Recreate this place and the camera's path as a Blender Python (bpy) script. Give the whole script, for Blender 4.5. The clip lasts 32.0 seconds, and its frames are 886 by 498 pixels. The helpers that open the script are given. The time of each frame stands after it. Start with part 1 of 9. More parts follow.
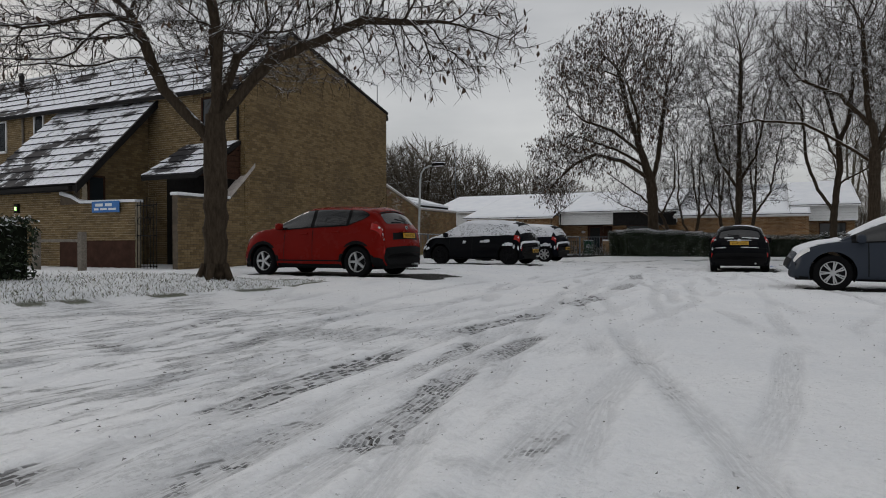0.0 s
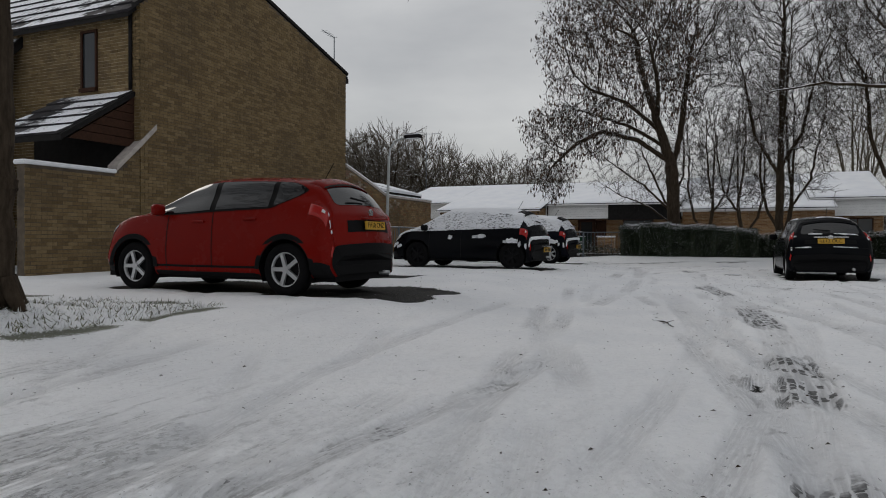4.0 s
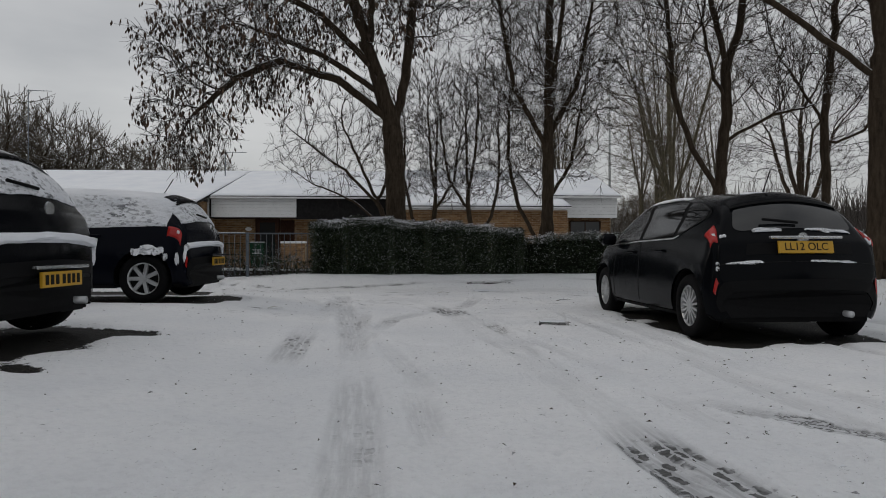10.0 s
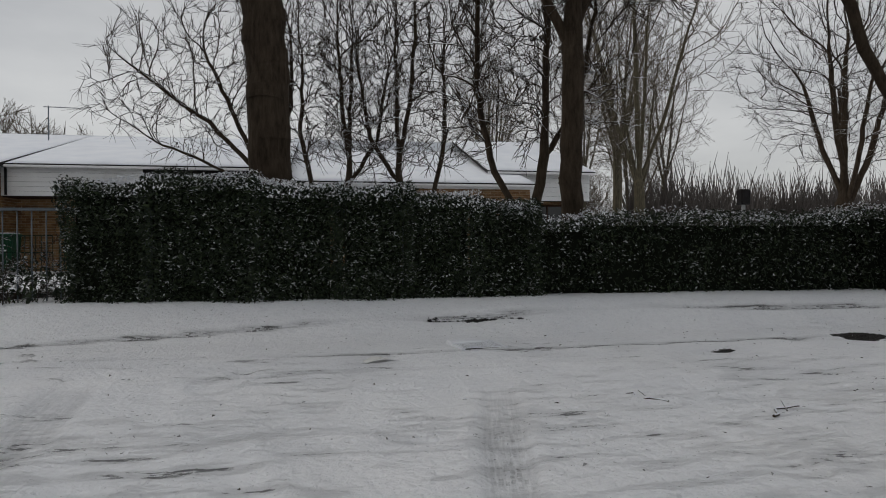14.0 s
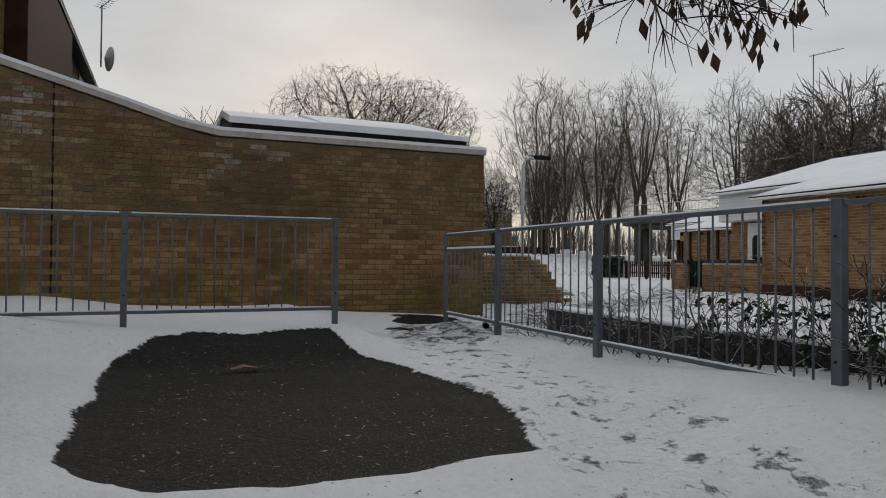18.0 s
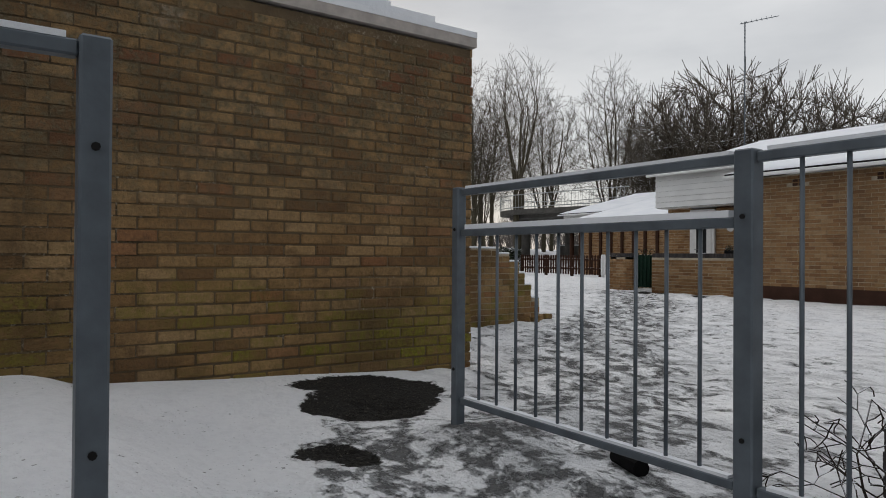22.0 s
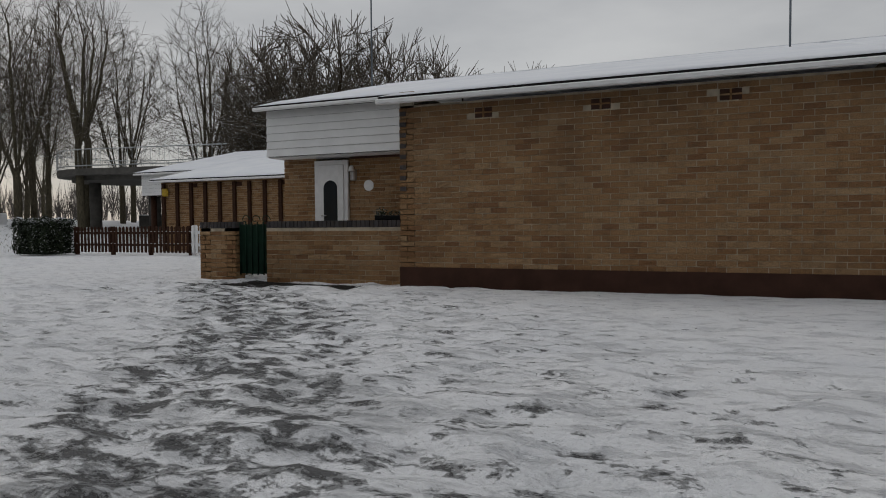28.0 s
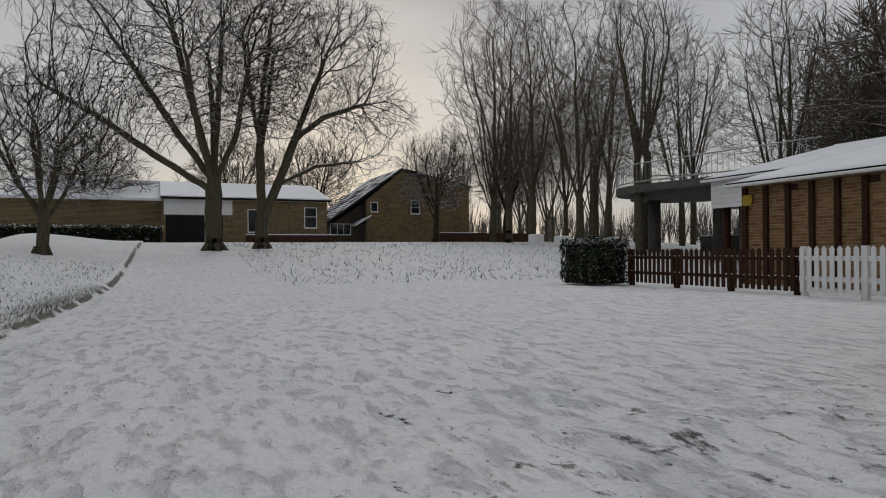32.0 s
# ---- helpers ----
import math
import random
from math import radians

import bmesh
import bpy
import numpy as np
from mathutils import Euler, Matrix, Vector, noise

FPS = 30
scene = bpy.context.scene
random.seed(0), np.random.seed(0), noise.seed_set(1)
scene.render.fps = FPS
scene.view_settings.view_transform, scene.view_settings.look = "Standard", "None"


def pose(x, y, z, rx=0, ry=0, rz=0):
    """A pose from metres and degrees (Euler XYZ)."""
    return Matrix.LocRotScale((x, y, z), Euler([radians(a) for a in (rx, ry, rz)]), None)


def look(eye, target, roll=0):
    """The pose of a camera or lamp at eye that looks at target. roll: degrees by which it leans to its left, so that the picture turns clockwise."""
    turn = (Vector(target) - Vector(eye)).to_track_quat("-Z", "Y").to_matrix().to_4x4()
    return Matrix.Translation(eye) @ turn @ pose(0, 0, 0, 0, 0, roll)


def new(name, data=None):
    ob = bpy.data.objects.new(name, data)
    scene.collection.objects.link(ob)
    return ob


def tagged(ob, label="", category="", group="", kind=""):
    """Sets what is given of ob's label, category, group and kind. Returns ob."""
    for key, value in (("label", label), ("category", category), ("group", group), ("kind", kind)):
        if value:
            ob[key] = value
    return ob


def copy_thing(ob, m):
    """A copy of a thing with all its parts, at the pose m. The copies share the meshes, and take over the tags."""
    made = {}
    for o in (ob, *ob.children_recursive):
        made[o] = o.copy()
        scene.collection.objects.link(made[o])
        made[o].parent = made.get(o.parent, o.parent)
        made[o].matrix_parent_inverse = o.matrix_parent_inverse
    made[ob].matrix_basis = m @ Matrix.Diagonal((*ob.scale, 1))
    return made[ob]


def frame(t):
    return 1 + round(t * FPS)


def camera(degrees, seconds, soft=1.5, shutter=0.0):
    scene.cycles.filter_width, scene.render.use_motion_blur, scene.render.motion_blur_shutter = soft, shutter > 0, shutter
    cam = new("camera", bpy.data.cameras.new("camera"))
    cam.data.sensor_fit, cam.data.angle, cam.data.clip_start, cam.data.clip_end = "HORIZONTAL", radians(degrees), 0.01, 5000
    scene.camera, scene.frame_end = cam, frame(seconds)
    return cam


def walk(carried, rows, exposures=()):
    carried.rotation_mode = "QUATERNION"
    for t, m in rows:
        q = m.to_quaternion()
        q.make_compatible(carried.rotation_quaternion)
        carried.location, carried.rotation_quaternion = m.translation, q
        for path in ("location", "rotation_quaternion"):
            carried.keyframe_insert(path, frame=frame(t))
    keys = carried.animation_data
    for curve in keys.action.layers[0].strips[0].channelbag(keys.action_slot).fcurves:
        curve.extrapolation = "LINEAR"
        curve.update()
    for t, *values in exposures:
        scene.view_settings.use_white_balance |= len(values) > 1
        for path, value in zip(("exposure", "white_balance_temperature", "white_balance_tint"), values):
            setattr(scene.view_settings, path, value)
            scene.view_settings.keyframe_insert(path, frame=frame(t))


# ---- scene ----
cam = camera(66.9, 32.0, soft=1.0)
PATH = [
    (0, (0.05, -4.964, 0.823), (-0.833, -3.17, 0.808), -0.12),
    (0.5, (-0.29, -4.164, 0.824), (-1.193, -2.379, 0.816), -0.15),
    (1, (-0.647, -3.51, 0.826), (-1.585, -1.744, 0.816), -0.14),
    (1.5, (-0.92, -2.994, 0.825), (-1.897, -1.249, 0.811), -0.10),
    (2, (-1.164, -2.576, 0.825), (-2.168, -0.847, 0.804), -0.00),
    (2.5, (-1.5, -2.091, 0.822), (-2.512, -0.367, 0.785), 0.07),
    (4.5, (-3.338, 1.291, 0.827), (-4.007, 3.175, 0.805), 0.29),
    (5, (-3.656, 2.285, 0.823), (-4.218, 4.204, 0.801), 0.33),
    (5.5, (-3.899, 3.388, 0.824), (-4.356, 5.335, 0.8), 0.37),
    (6, (-4.075, 4.492, 0.822), (-4.415, 6.463, 0.794), 0.39),
    (6.5, (-4.225, 5.527, 0.825), (-4.446, 7.514, 0.796), 0.34),
    (7, (-4.309, 6.538, 0.823), (-4.435, 8.534, 0.794), 0.27),
    (7.5, (-4.373, 7.497, 0.823), (-4.444, 9.496, 0.817), 0.34),
    (8, (-4.422, 8.371, 0.832), (-4.456, 10.37, 0.85), 0.31),
    (8.5, (-4.424, 9.128, 0.829), (-4.407, 11.128, 0.825), 0.35),
    (9, (-4.412, 9.776, 0.825), (-4.35, 11.775, 0.81), 0.29),
    (9.5, (-4.434, 10.504, 0.819), (-4.38, 12.503, 0.814), 0.14),
    (10, (-4.424, 11.313, 0.818), (-4.342, 13.312, 0.815), 0.04),
    (10.5, (-4.447, 12.251, 0.824), (-4.35, 14.249, 0.8), -0.02),
    (11, (-4.45, 13.25, 0.822), (-4.407, 15.249, 0.798), 0.11),
    (11.5, (-4.507, 14.243, 0.823), (-4.462, 16.243, 0.816), 0.10),
    (12, (-4.544, 15.264, 0.817), (-4.432, 17.261, 0.807), 0.06),
    (12.5, (-4.516, 16.317, 0.822), (-4.334, 18.309, 0.809), 0.04),
    (13, (-4.487, 17.351, 0.817), (-4.23, 19.334, 0.804), -0.12),
    (13.5, (-4.442, 18.325, 0.823), (-4.093, 20.294, 0.801), -0.10),
    (15.5, (-3.721, 21.134, 0.822), (-3.653, 23.133, 0.796), -0.35),
    (16, (-3.86, 21.577, 0.81), (-4.183, 23.55, 0.777), -0.35),
    (16.5, (-4.006, 22.059, 0.805), (-4.878, 23.859, 0.77), -0.11),
    (17, (-4.382, 22.437, 0.817), (-5.731, 23.914, 0.792), 0.36),
    (17.5, (-4.86, 22.72, 0.82), (-6.538, 23.807, 0.82), 0.49),
    (18, (-5.649, 22.979, 0.816), (-7.5, 23.736, 0.85), 0.46),
    (18.5, (-6.374, 23.175, 0.816), (-8.265, 23.826, 0.868), 0.43),
    (19, (-7.086, 23.367, 0.818), (-9.008, 23.918, 0.872), 0.52),
    (19.5, (-7.83, 23.51, 0.821), (-9.78, 23.951, 0.89), 0.53),
    (20, (-8.56, 23.592, 0.833), (-10.517, 23.999, 0.924), 0.52),
    (20.5, (-9.26, 23.68, 0.842), (-11.188, 24.208, 0.918), 0.79),
    (21, (-9.903, 23.834, 0.847), (-11.725, 24.655, 0.905), 0.55),
    (21.5, (-10.53, 24.116, 0.844), (-12.216, 25.192, 0.857), 0.47),
    (22, (-10.939, 24.36, 0.842), (-12.583, 25.499, 0.858), 0.40),
    (22.5, (-11.368, 24.592, 0.843), (-13.042, 25.686, 0.88), 0.26),
    (23, (-11.858, 24.857, 0.856), (-13.555, 25.915, 0.85), 0.30),
    (23.5, (-12.353, 25.113, 0.837), (-14.079, 26.122, 0.778), 0.35),
    (24, (-12.886, 25.387, 0.827), (-14.62, 26.375, 0.694), 0.73),
    (24.5, (-13.367, 25.622, 0.805), (-15.082, 26.64, 0.659), 0.59),
    (25, (-13.864, 25.836, 0.77), (-15.433, 27.066, 0.607), 0.75),
    (25.5, (-14.255, 26.114, 0.761), (-15.396, 27.747, 0.583), 0.66),
    (27.5, (-14.807, 28.55, 0.826), (-15.148, 30.516, 0.694), -0.36),
    (28, (-15.013, 29.208, 0.822), (-15.764, 31.06, 0.751), -0.44),
    (28.5, (-15.402, 29.888, 0.816), (-16.463, 31.583, 0.762), -0.59),
    (29, (-15.914, 30.621, 0.815), (-17.14, 32.201, 0.802), -0.58),
    (29.5, (-16.537, 31.327, 0.824), (-17.926, 32.766, 0.862), -0.55),
    (30, (-17.283, 31.993, 0.832), (-18.815, 33.278, 0.851), -0.51),
    (30.5, (-18.097, 32.601, 0.829), (-19.712, 33.78, 0.84), -0.57),
    (31, (-18.968, 33.159, 0.824), (-20.649, 34.243, 0.826), -0.56),
    (31.5, (-19.805, 33.622, 0.823), (-21.566, 34.57, 0.818), -0.51),
    (32, (-20.706, 34.04, 0.821), (-22.545, 34.827, 0.83), -0.41),
]
walk(cam, [(t, look(eye, target, roll)) for t, eye, target, roll in PATH],
     [(0, 0.12), (3, 0.08), (13, 0.1), (16, 0.28), (18, 0.2), (19, 0.22), (20, 0.46), (21, 0.72), (22, 0.48), (23, 0.45), (24, 0.75), (25, 1.28), (25.6, 1.35), (27.5, 0.06), (28.2, -0.04), (29, 0.0), (32, -0.08)])

# ---- world and light ----
world = bpy.data.worlds.new("overcast")
scene.world = world
world.use_nodes = True
wn, wl = world.node_tree.nodes, world.node_tree.links
wn.clear()
w_out = wn.new("ShaderNodeOutputWorld")
w_bg = wn.new("ShaderNodeBackground")
w_sky = wn.new("ShaderNodeTexSky")
w_sky.sky_type, w_sky.sun_disc = "NISHITA", False
w_sky.sun_elevation, w_sky.sun_rotation = radians(14), radians(-75)
w_map = wn.new("ShaderNodeMapping")
w_tc = wn.new("ShaderNodeTexCoord")
w_map.inputs["Scale"].default_value = (1.0, 1.0, 3.2)
w_noise = wn.new("ShaderNodeTexNoise")
w_noise.inputs["Scale"].default_value, w_noise.inputs["Detail"].default_value = 1.7, 6.0
w_noise.inputs["Roughness"].default_value = 0.52
w_ramp = wn.new("ShaderNodeValToRGB")
w_ramp.color_ramp.elements[0].position, w_ramp.color_ramp.elements[0].color = 0.32, (0.375, 0.382, 0.40, 1)
w_ramp.color_ramp.elements[1].position, w_ramp.color_ramp.elements[1].color = 0.70, (0.645, 0.645, 0.645, 1)
w_dim = wn.new("ShaderNodeVectorMath")
w_dim.operation = "SCALE"
w_dim.inputs["Scale"].default_value = 0.08
w_mix = wn.new("ShaderNodeMixRGB")
w_mix.inputs["Fac"].default_value = 0.86
wl.new(w_tc.outputs["Generated"], w_map.inputs["Vector"])
wl.new(w_map.outputs["Vector"], w_noise.inputs["Vector"])
wl.new(w_noise.outputs["Fac"], w_ramp.inputs["Fac"])
wl.new(w_sky.outputs["Color"], w_dim.inputs[0])
wl.new(w_dim.outputs["Vector"], w_mix.inputs["Color1"])
wl.new(w_ramp.outputs["Color"], w_mix.inputs["Color2"])
w_sep = wn.new("ShaderNodeSeparateXYZ")
wl.new(w_tc.outputs["Generated"], w_sep.inputs["Vector"])
w_dome = wn.new("ShaderNodeMapRange")
w_dome.inputs["From Min"].default_value, w_dome.inputs["From Max"].default_value = 0.30, 1.0
w_dome.inputs["To Min"].default_value, w_dome.inputs["To Max"].default_value = 1.0, 1.34
wl.new(w_sep.outputs["Z"], w_dome.inputs["Value"])
w_over = wn.new("ShaderNodeVectorMath")
w_over.operation = "SCALE"
wl.new(w_mix.outputs["Color"], w_over.inputs[0])
wl.new(w_dome.outputs["Result"], w_over.inputs["Scale"])
wl.new(w_over.outputs["Vector"], w_bg.inputs["Color"])
w_bg.inputs["Strength"].default_value = 0.92
wl.new(w_bg.outputs["Background"], w_out.inputs["Surface"])

sun_data = bpy.data.lights.new("sun", "SUN")
sun_data.energy, sun_data.angle, sun_data.color = 0.5, radians(25), (1.0, 0.94, 0.86)
sun_ob = new("sun", sun_data)
sun_ob.matrix_world = look((-60, 20, 30), (0, 8, 0))

# ---- materials ----
MAT = {}


class Nodes:
    """A node material with a Principled shader; short calls to add nodes."""

    def __init__(self, name, rough=0.6, metal=0.0, color=(0.5, 0.5, 0.5)):
        self.m = bpy.data.materials.new(name)
        self.m.use_nodes = True
        self.t = self.m.node_tree
        self.b = self.t.nodes["Principled BSDF"]
        self.b.inputs["Base Color"].default_value = (*color, 1)
        self.b.inputs["Roughness"].default_value = rough
        self.b.inputs["Metallic"].default_value = metal
        MAT[name] = self.m

    def add(self, kind, **values):
        n = self.t.nodes.new("ShaderNode" + kind)
        for key, v in values.items():
            n.inputs[key.replace("_", " ")].default_value = v
        return n

    def to(self, a, b):
        self.t.links.new(a, b)
        return self

    def pos(self, scale=(1, 1, 1), world_space=False):
        m = self.add("Mapping", Scale=scale)
        src = self.add("NewGeometry").outputs["Position"] if world_space else self.add("TexCoord").outputs["Object"]
        self.to(src, m.inputs["Vector"])
        return m.outputs["Vector"]

    def noise(self, scale, detail=4.0, rough=0.55, stretch=(1, 1, 1), world_space=True):
        n = self.add("TexNoise", Scale=scale, Detail=detail, Roughness=rough)
        self.to(self.pos(stretch, world_space), n.inputs["Vector"])
        return n.outputs["Fac"]

    def ramp(self, fac, *stops):
        r = self.add("ValToRGB")
        e = r.color_ramp.elements
        while len(e) < len(stops):
            e.new(0.5)
        for k, (p, c) in enumerate(stops):
            e[k].position = p
            e[k].color = (*c, 1) if len(c) == 3 else c
        self.to(fac, r.inputs["Fac"])
        return r.outputs["Color"]

    def grey(self, fac, lo, hi, a=0.0, b=1.0):
        r = self.add("MapRange", From_Min=lo, From_Max=hi, To_Min=a, To_Max=b)
        self.to(fac, r.inputs["Value"])
        return r.outputs["Result"]

    def math(self, op, a, b):
        n = self.add("Math")
        n.operation = op
        for k, v in enumerate((a, b)):
            if isinstance(v, (int, float)):
                n.inputs[k].default_value = v
            else:
                self.to(v, n.inputs[k])
        return n.outputs["Value"]

    def mix(self, fac, a, b, kind="MIX"):
        n = self.add("MixRGB")
        n.blend_type = kind
        for key, v in (("Fac", fac), ("Color1", a), ("Color2", b)):
            if isinstance(v, (int, float)):
                n.inputs[key].default_value = v
            elif isinstance(v, tuple):
                n.inputs[key].default_value = (*v, 1)
            else:
                self.to(v, n.inputs[key])
        return n.outputs["Color"]

    def color(self, c):
        return self.to(c, self.b.inputs["Base Color"])

    def rough(self, c):
        return self.to(c, self.b.inputs["Roughness"])

    def bump(self, height, strength=0.3, distance=0.01):
        n = self.add("Bump", Strength=strength, Distance=distance)
        self.to(height, n.inputs["Height"])
        return self.to(n.outputs["Normal"], self.b.inputs["Normal"])

    def up(self):
        s = self.add("SeparateXYZ")
        self.to(self.add("NewGeometry").outputs["Normal"], s.inputs["Vector"])
        return s.outputs["Z"]

    def island(self):
        return self.add("NewGeometry").outputs["Random Per Island"]

    def each(self):
        return self.add("ObjectInfo").outputs["Random"]


SNOW = (0.80, 0.82, 0.86)


def plain(name, color, rough=0.6, metal=0.0, vary=0.18, scale=9.0, bump=0.1):
    n = Nodes(name, rough, metal, color)
    if max(color) < 0.07 and not metal:
        n.b.inputs["Specular IOR Level"].default_value = 0.08
    dark = tuple(c * (1 - vary) for c in color)
    light = tuple(min(1, c * (1 + vary)) for c in color)
    f = n.noise(scale, 5)
    n.color(n.ramp(f, (0.3, dark), (0.7, light)))
    n.rough(n.grey(f, 0.2, 0.8, max(0.03, rough - 0.08), min(1, rough + 0.08)))
    if bump:
        n.bump(n.noise(scale * 6, 4), bump, 0.004)
    return n


def snowy(n, base, amount=0.55, soft=0.16, scale=14.0):
    """Lays snow on what faces up, with ragged edges."""
    f = n.math("ADD", n.up(), n.math("MULTIPLY", n.math("SUBTRACT", n.noise(scale, 4), 0.5), 0.7))
    n.color(n.mix(n.grey(f, amount, amount + soft), base, SNOW))


def make_materials():
    # Snow lying on roofs, walls and cars
    n = Nodes("snow", 0.75)
    n.color(n.ramp(n.noise(1.3, 5), (0.3, (0.74, 0.765, 0.81)), (0.7, (0.84, 0.855, 0.88))))
    n.bump(n.math("ADD", n.noise(9, 5), n.math("MULTIPLY", n.noise(60, 3), 0.25)), 0.35, 0.03)
    n.b.inputs["Specular IOR Level"].default_value = 0.25

    # Snow crust on cars: wrinkled, thin in places on steep panes
    n = Nodes("snow_crust", 0.75)
    wr = n.noise(15, 5, 0.6, (1.0, 1.0, 2.0))
    steep = n.grey(n.up(), 0.80, 0.55)
    c = n.ramp(n.noise(2.0, 5), (0.3, (0.66, 0.68, 0.72)), (0.7, (0.80, 0.81, 0.84)))
    c = n.mix(n.math("MULTIPLY", n.math("MULTIPLY", n.grey(wr, 0.50, 0.60), steep), n.grey(n.noise(2.6, 3), 0.38, 0.62, 0.15, 0.9)), c, (0.06, 0.065, 0.07))
    n.color(c)
    n.bump(wr, 0.8, 0.03)
    n.b.inputs["Specular IOR Level"].default_value = 0.25

    # Trodden ground: snow over tarmac and grass
    n = Nodes("snowy_ground", 0.8)
    at = {}
    for key in ("bare", "grass", "slush", "run", "side", "worn", "trod", "way", "scrape", "turned"):
        a = n.add("Attribute")
        a.attribute_name = key
        at[key] = a.outputs["Fac"]
    fine = n.noise(26, 5, 0.6)
    mid = n.noise(5.5, 6, 0.6)
    grit = n.noise(160, 3, 0.6)
    speck = n.noise(70, 2, 0.5)
    rag = n.math("ADD", n.math("MULTIPLY", n.math("SUBTRACT", fine, 0.5), 0.9), n.math("MULTIPLY", n.math("SUBTRACT", mid, 0.5), 0.7))
    bare = n.grey(n.math("ADD", at["bare"], rag), 0.46, 0.60)
    # Streaks of slush trodden down to the tarmac along the footway
    worn_way = n.math("ADD", n.math("ADD", n.noise(4.4, 10, 0.74, (1.0, 1.5, 1.0)), n.math("MULTIPLY", rag, 0.16)), n.math("MULTIPLY", n.math("SUBTRACT", at["way"], 1.0), 0.26))
    thin = n.grey(worn_way, 0.495, 0.525)
    bare = n.math("MAXIMUM", bare, n.math("MULTIPLY", n.grey(worn_way, 0.535, 0.56), 0.8))
    slush = n.grey(n.math("ADD", at["slush"], n.math("MULTIPLY", rag, 0.8)), 0.2, 0.9)
    # Tread: staggered lugs along and across each rut, some of them pressed to the tarmac
    lugs = n.add("TexBrick", Scale=1.0, Mortar_Size=0.011, Mortar_Smooth=0.6, Brick_Width=0.10, Row_Height=0.052, Color1=(0, 0, 0, 1), Color2=(1, 1, 1, 1))
    span = n.add("CombineXYZ")
    n.to(n.math("ADD", at["run"], n.math("MULTIPLY", n.math("SUBTRACT", n.noise(12, 4, 0.6), 0.5), 0.09)), span.inputs["X"]).to(n.math("ADD", at["side"], n.math("MULTIPLY", n.math("SUBTRACT", n.noise(15, 4, 0.6), 0.5), 0.06)), span.inputs["Y"])
    n.to(span.outputs["Vector"], lugs.inputs["Vector"])
    block = n.math("MULTIPLY", n.math("SUBTRACT", 1.0, lugs.outputs["Fac"]), n.grey(n.math("ADD", lugs.outputs["Color"], n.math("SUBTRACT", mid, 0.5)), 0.36, 0.5))
    wear = n.math("ADD", n.math("MULTIPLY", at["worn"], n.grey(n.noise(1.1, 5, 0.65), 0.36, 0.62, 0.35, 1.15)), n.math("MULTIPLY", rag, 0.45))
    block = n.math("MULTIPLY", block, n.grey(n.math("ADD", n.noise(2.6, 5, 0.65), n.math("MULTIPLY", n.math("SUBTRACT", at["worn"], 0.8), 0.35)), 0.36, 0.50, 0.08, 1.0))
    mark = n.math("MULTIPLY", n.math("MULTIPLY", block, n.grey(wear, 0.36, 0.56)), n.grey(at["worn"], 0.34, 0.62))
    # Streaks scraped along the way that cars take
    streak = n.noise(1.0, 9, 0.74, (9.5, 1.5, 1.0))
    scraped = n.math("MULTIPLY", n.grey(n.math("ADD", streak, n.math("MULTIPLY", n.math("SUBTRACT", n.noise(0.6, 5, 0.6), 0.5), 0.9)), 0.50, 0.62), at["scrape"])
    grain = n.grey(n.math("ADD", n.noise(42, 4, 0.7, (1.0, 0.45, 1.0)), n.math("MULTIPLY", n.math("SUBTRACT", streak, 0.5), 0.8)), 0.52, 0.62)
    cross = n.math("ADD", n.noise(1.0, 8, 0.7, (2.4, 9.0, 1.0)), n.math("MULTIPLY", n.math("SUBTRACT", n.noise(0.8, 4), 0.5), 0.35))
    smear = n.math("MULTIPLY", n.grey(cross, 0.53, 0.64), at["turned"])
    slit = n.math("MULTIPLY", n.grey(cross, 0.635, 0.67), at["turned"])
    lane = n.add("CombineXYZ")
    n.to(n.math("MULTIPLY", at["run"], 2.2), lane.inputs["X"]).to(n.math("MULTIPLY", at["side"], 26.0), lane.inputs["Y"])
    drag = n.add("TexNoise", Scale=1.0, Detail=5.0, Roughness=0.6)
    n.to(lane.outputs["Vector"], drag.inputs["Vector"])
    # Trodden snow on the green: greyer streaks where feet have pressed it, dimple shade painted in with them
    press = n.noise(3.4, 6, 0.62, (1.0, 2.3, 1.0))
    pressed_shade = n.math("MULTIPLY", n.grey(press, 0.52, 0.64), at["trod"])
    holes = n.math("MULTIPLY", n.grey(n.noise(7.0, 5, 0.6, (1.0, 1.9, 1.0)), 0.655, 0.71), at["trod"])
    grass_n = n.noise(55, 4, 0.65, (1, 1, 1))
    grass = n.math("MULTIPLY", n.grey(n.math("ADD", n.math("ADD", at["grass"], n.math("SUBTRACT", grass_n, 0.5)), n.math("MULTIPLY", rag, 0.35)), 0.50, 0.66), 0.9)
    snow_c = n.ramp(n.noise(0.9, 6), (0.3, (0.82, 0.835, 0.86)), (0.72, (0.92, 0.925, 0.935)))
    # Shading of the snow's fine relief, put into its colour as grey noise
    snow_c = n.mix(n.grey(fine, 0.46, 0.72, 0, 0.22), snow_c, (0.60, 0.61, 0.635))
    snow_c = n.mix(n.grey(n.noise(11, 5, 0.65), 0.54, 0.74, 0, 0.22), snow_c, (0.55, 0.56, 0.59))
    crumb = n.math("MULTIPLY", n.grey(n.noise(34, 2, 0.5), 0.70, 0.73), n.grey(n.noise(1.3, 4), 0.46, 0.6))
    snow_c = n.mix(n.math("MULTIPLY", crumb, 0.8), snow_c, (0.10, 0.10, 0.095))
    snow_c = n.mix(n.grey(grit, 0.66, 0.76, 0, 0.4), snow_c, (0.42, 0.41, 0.40))
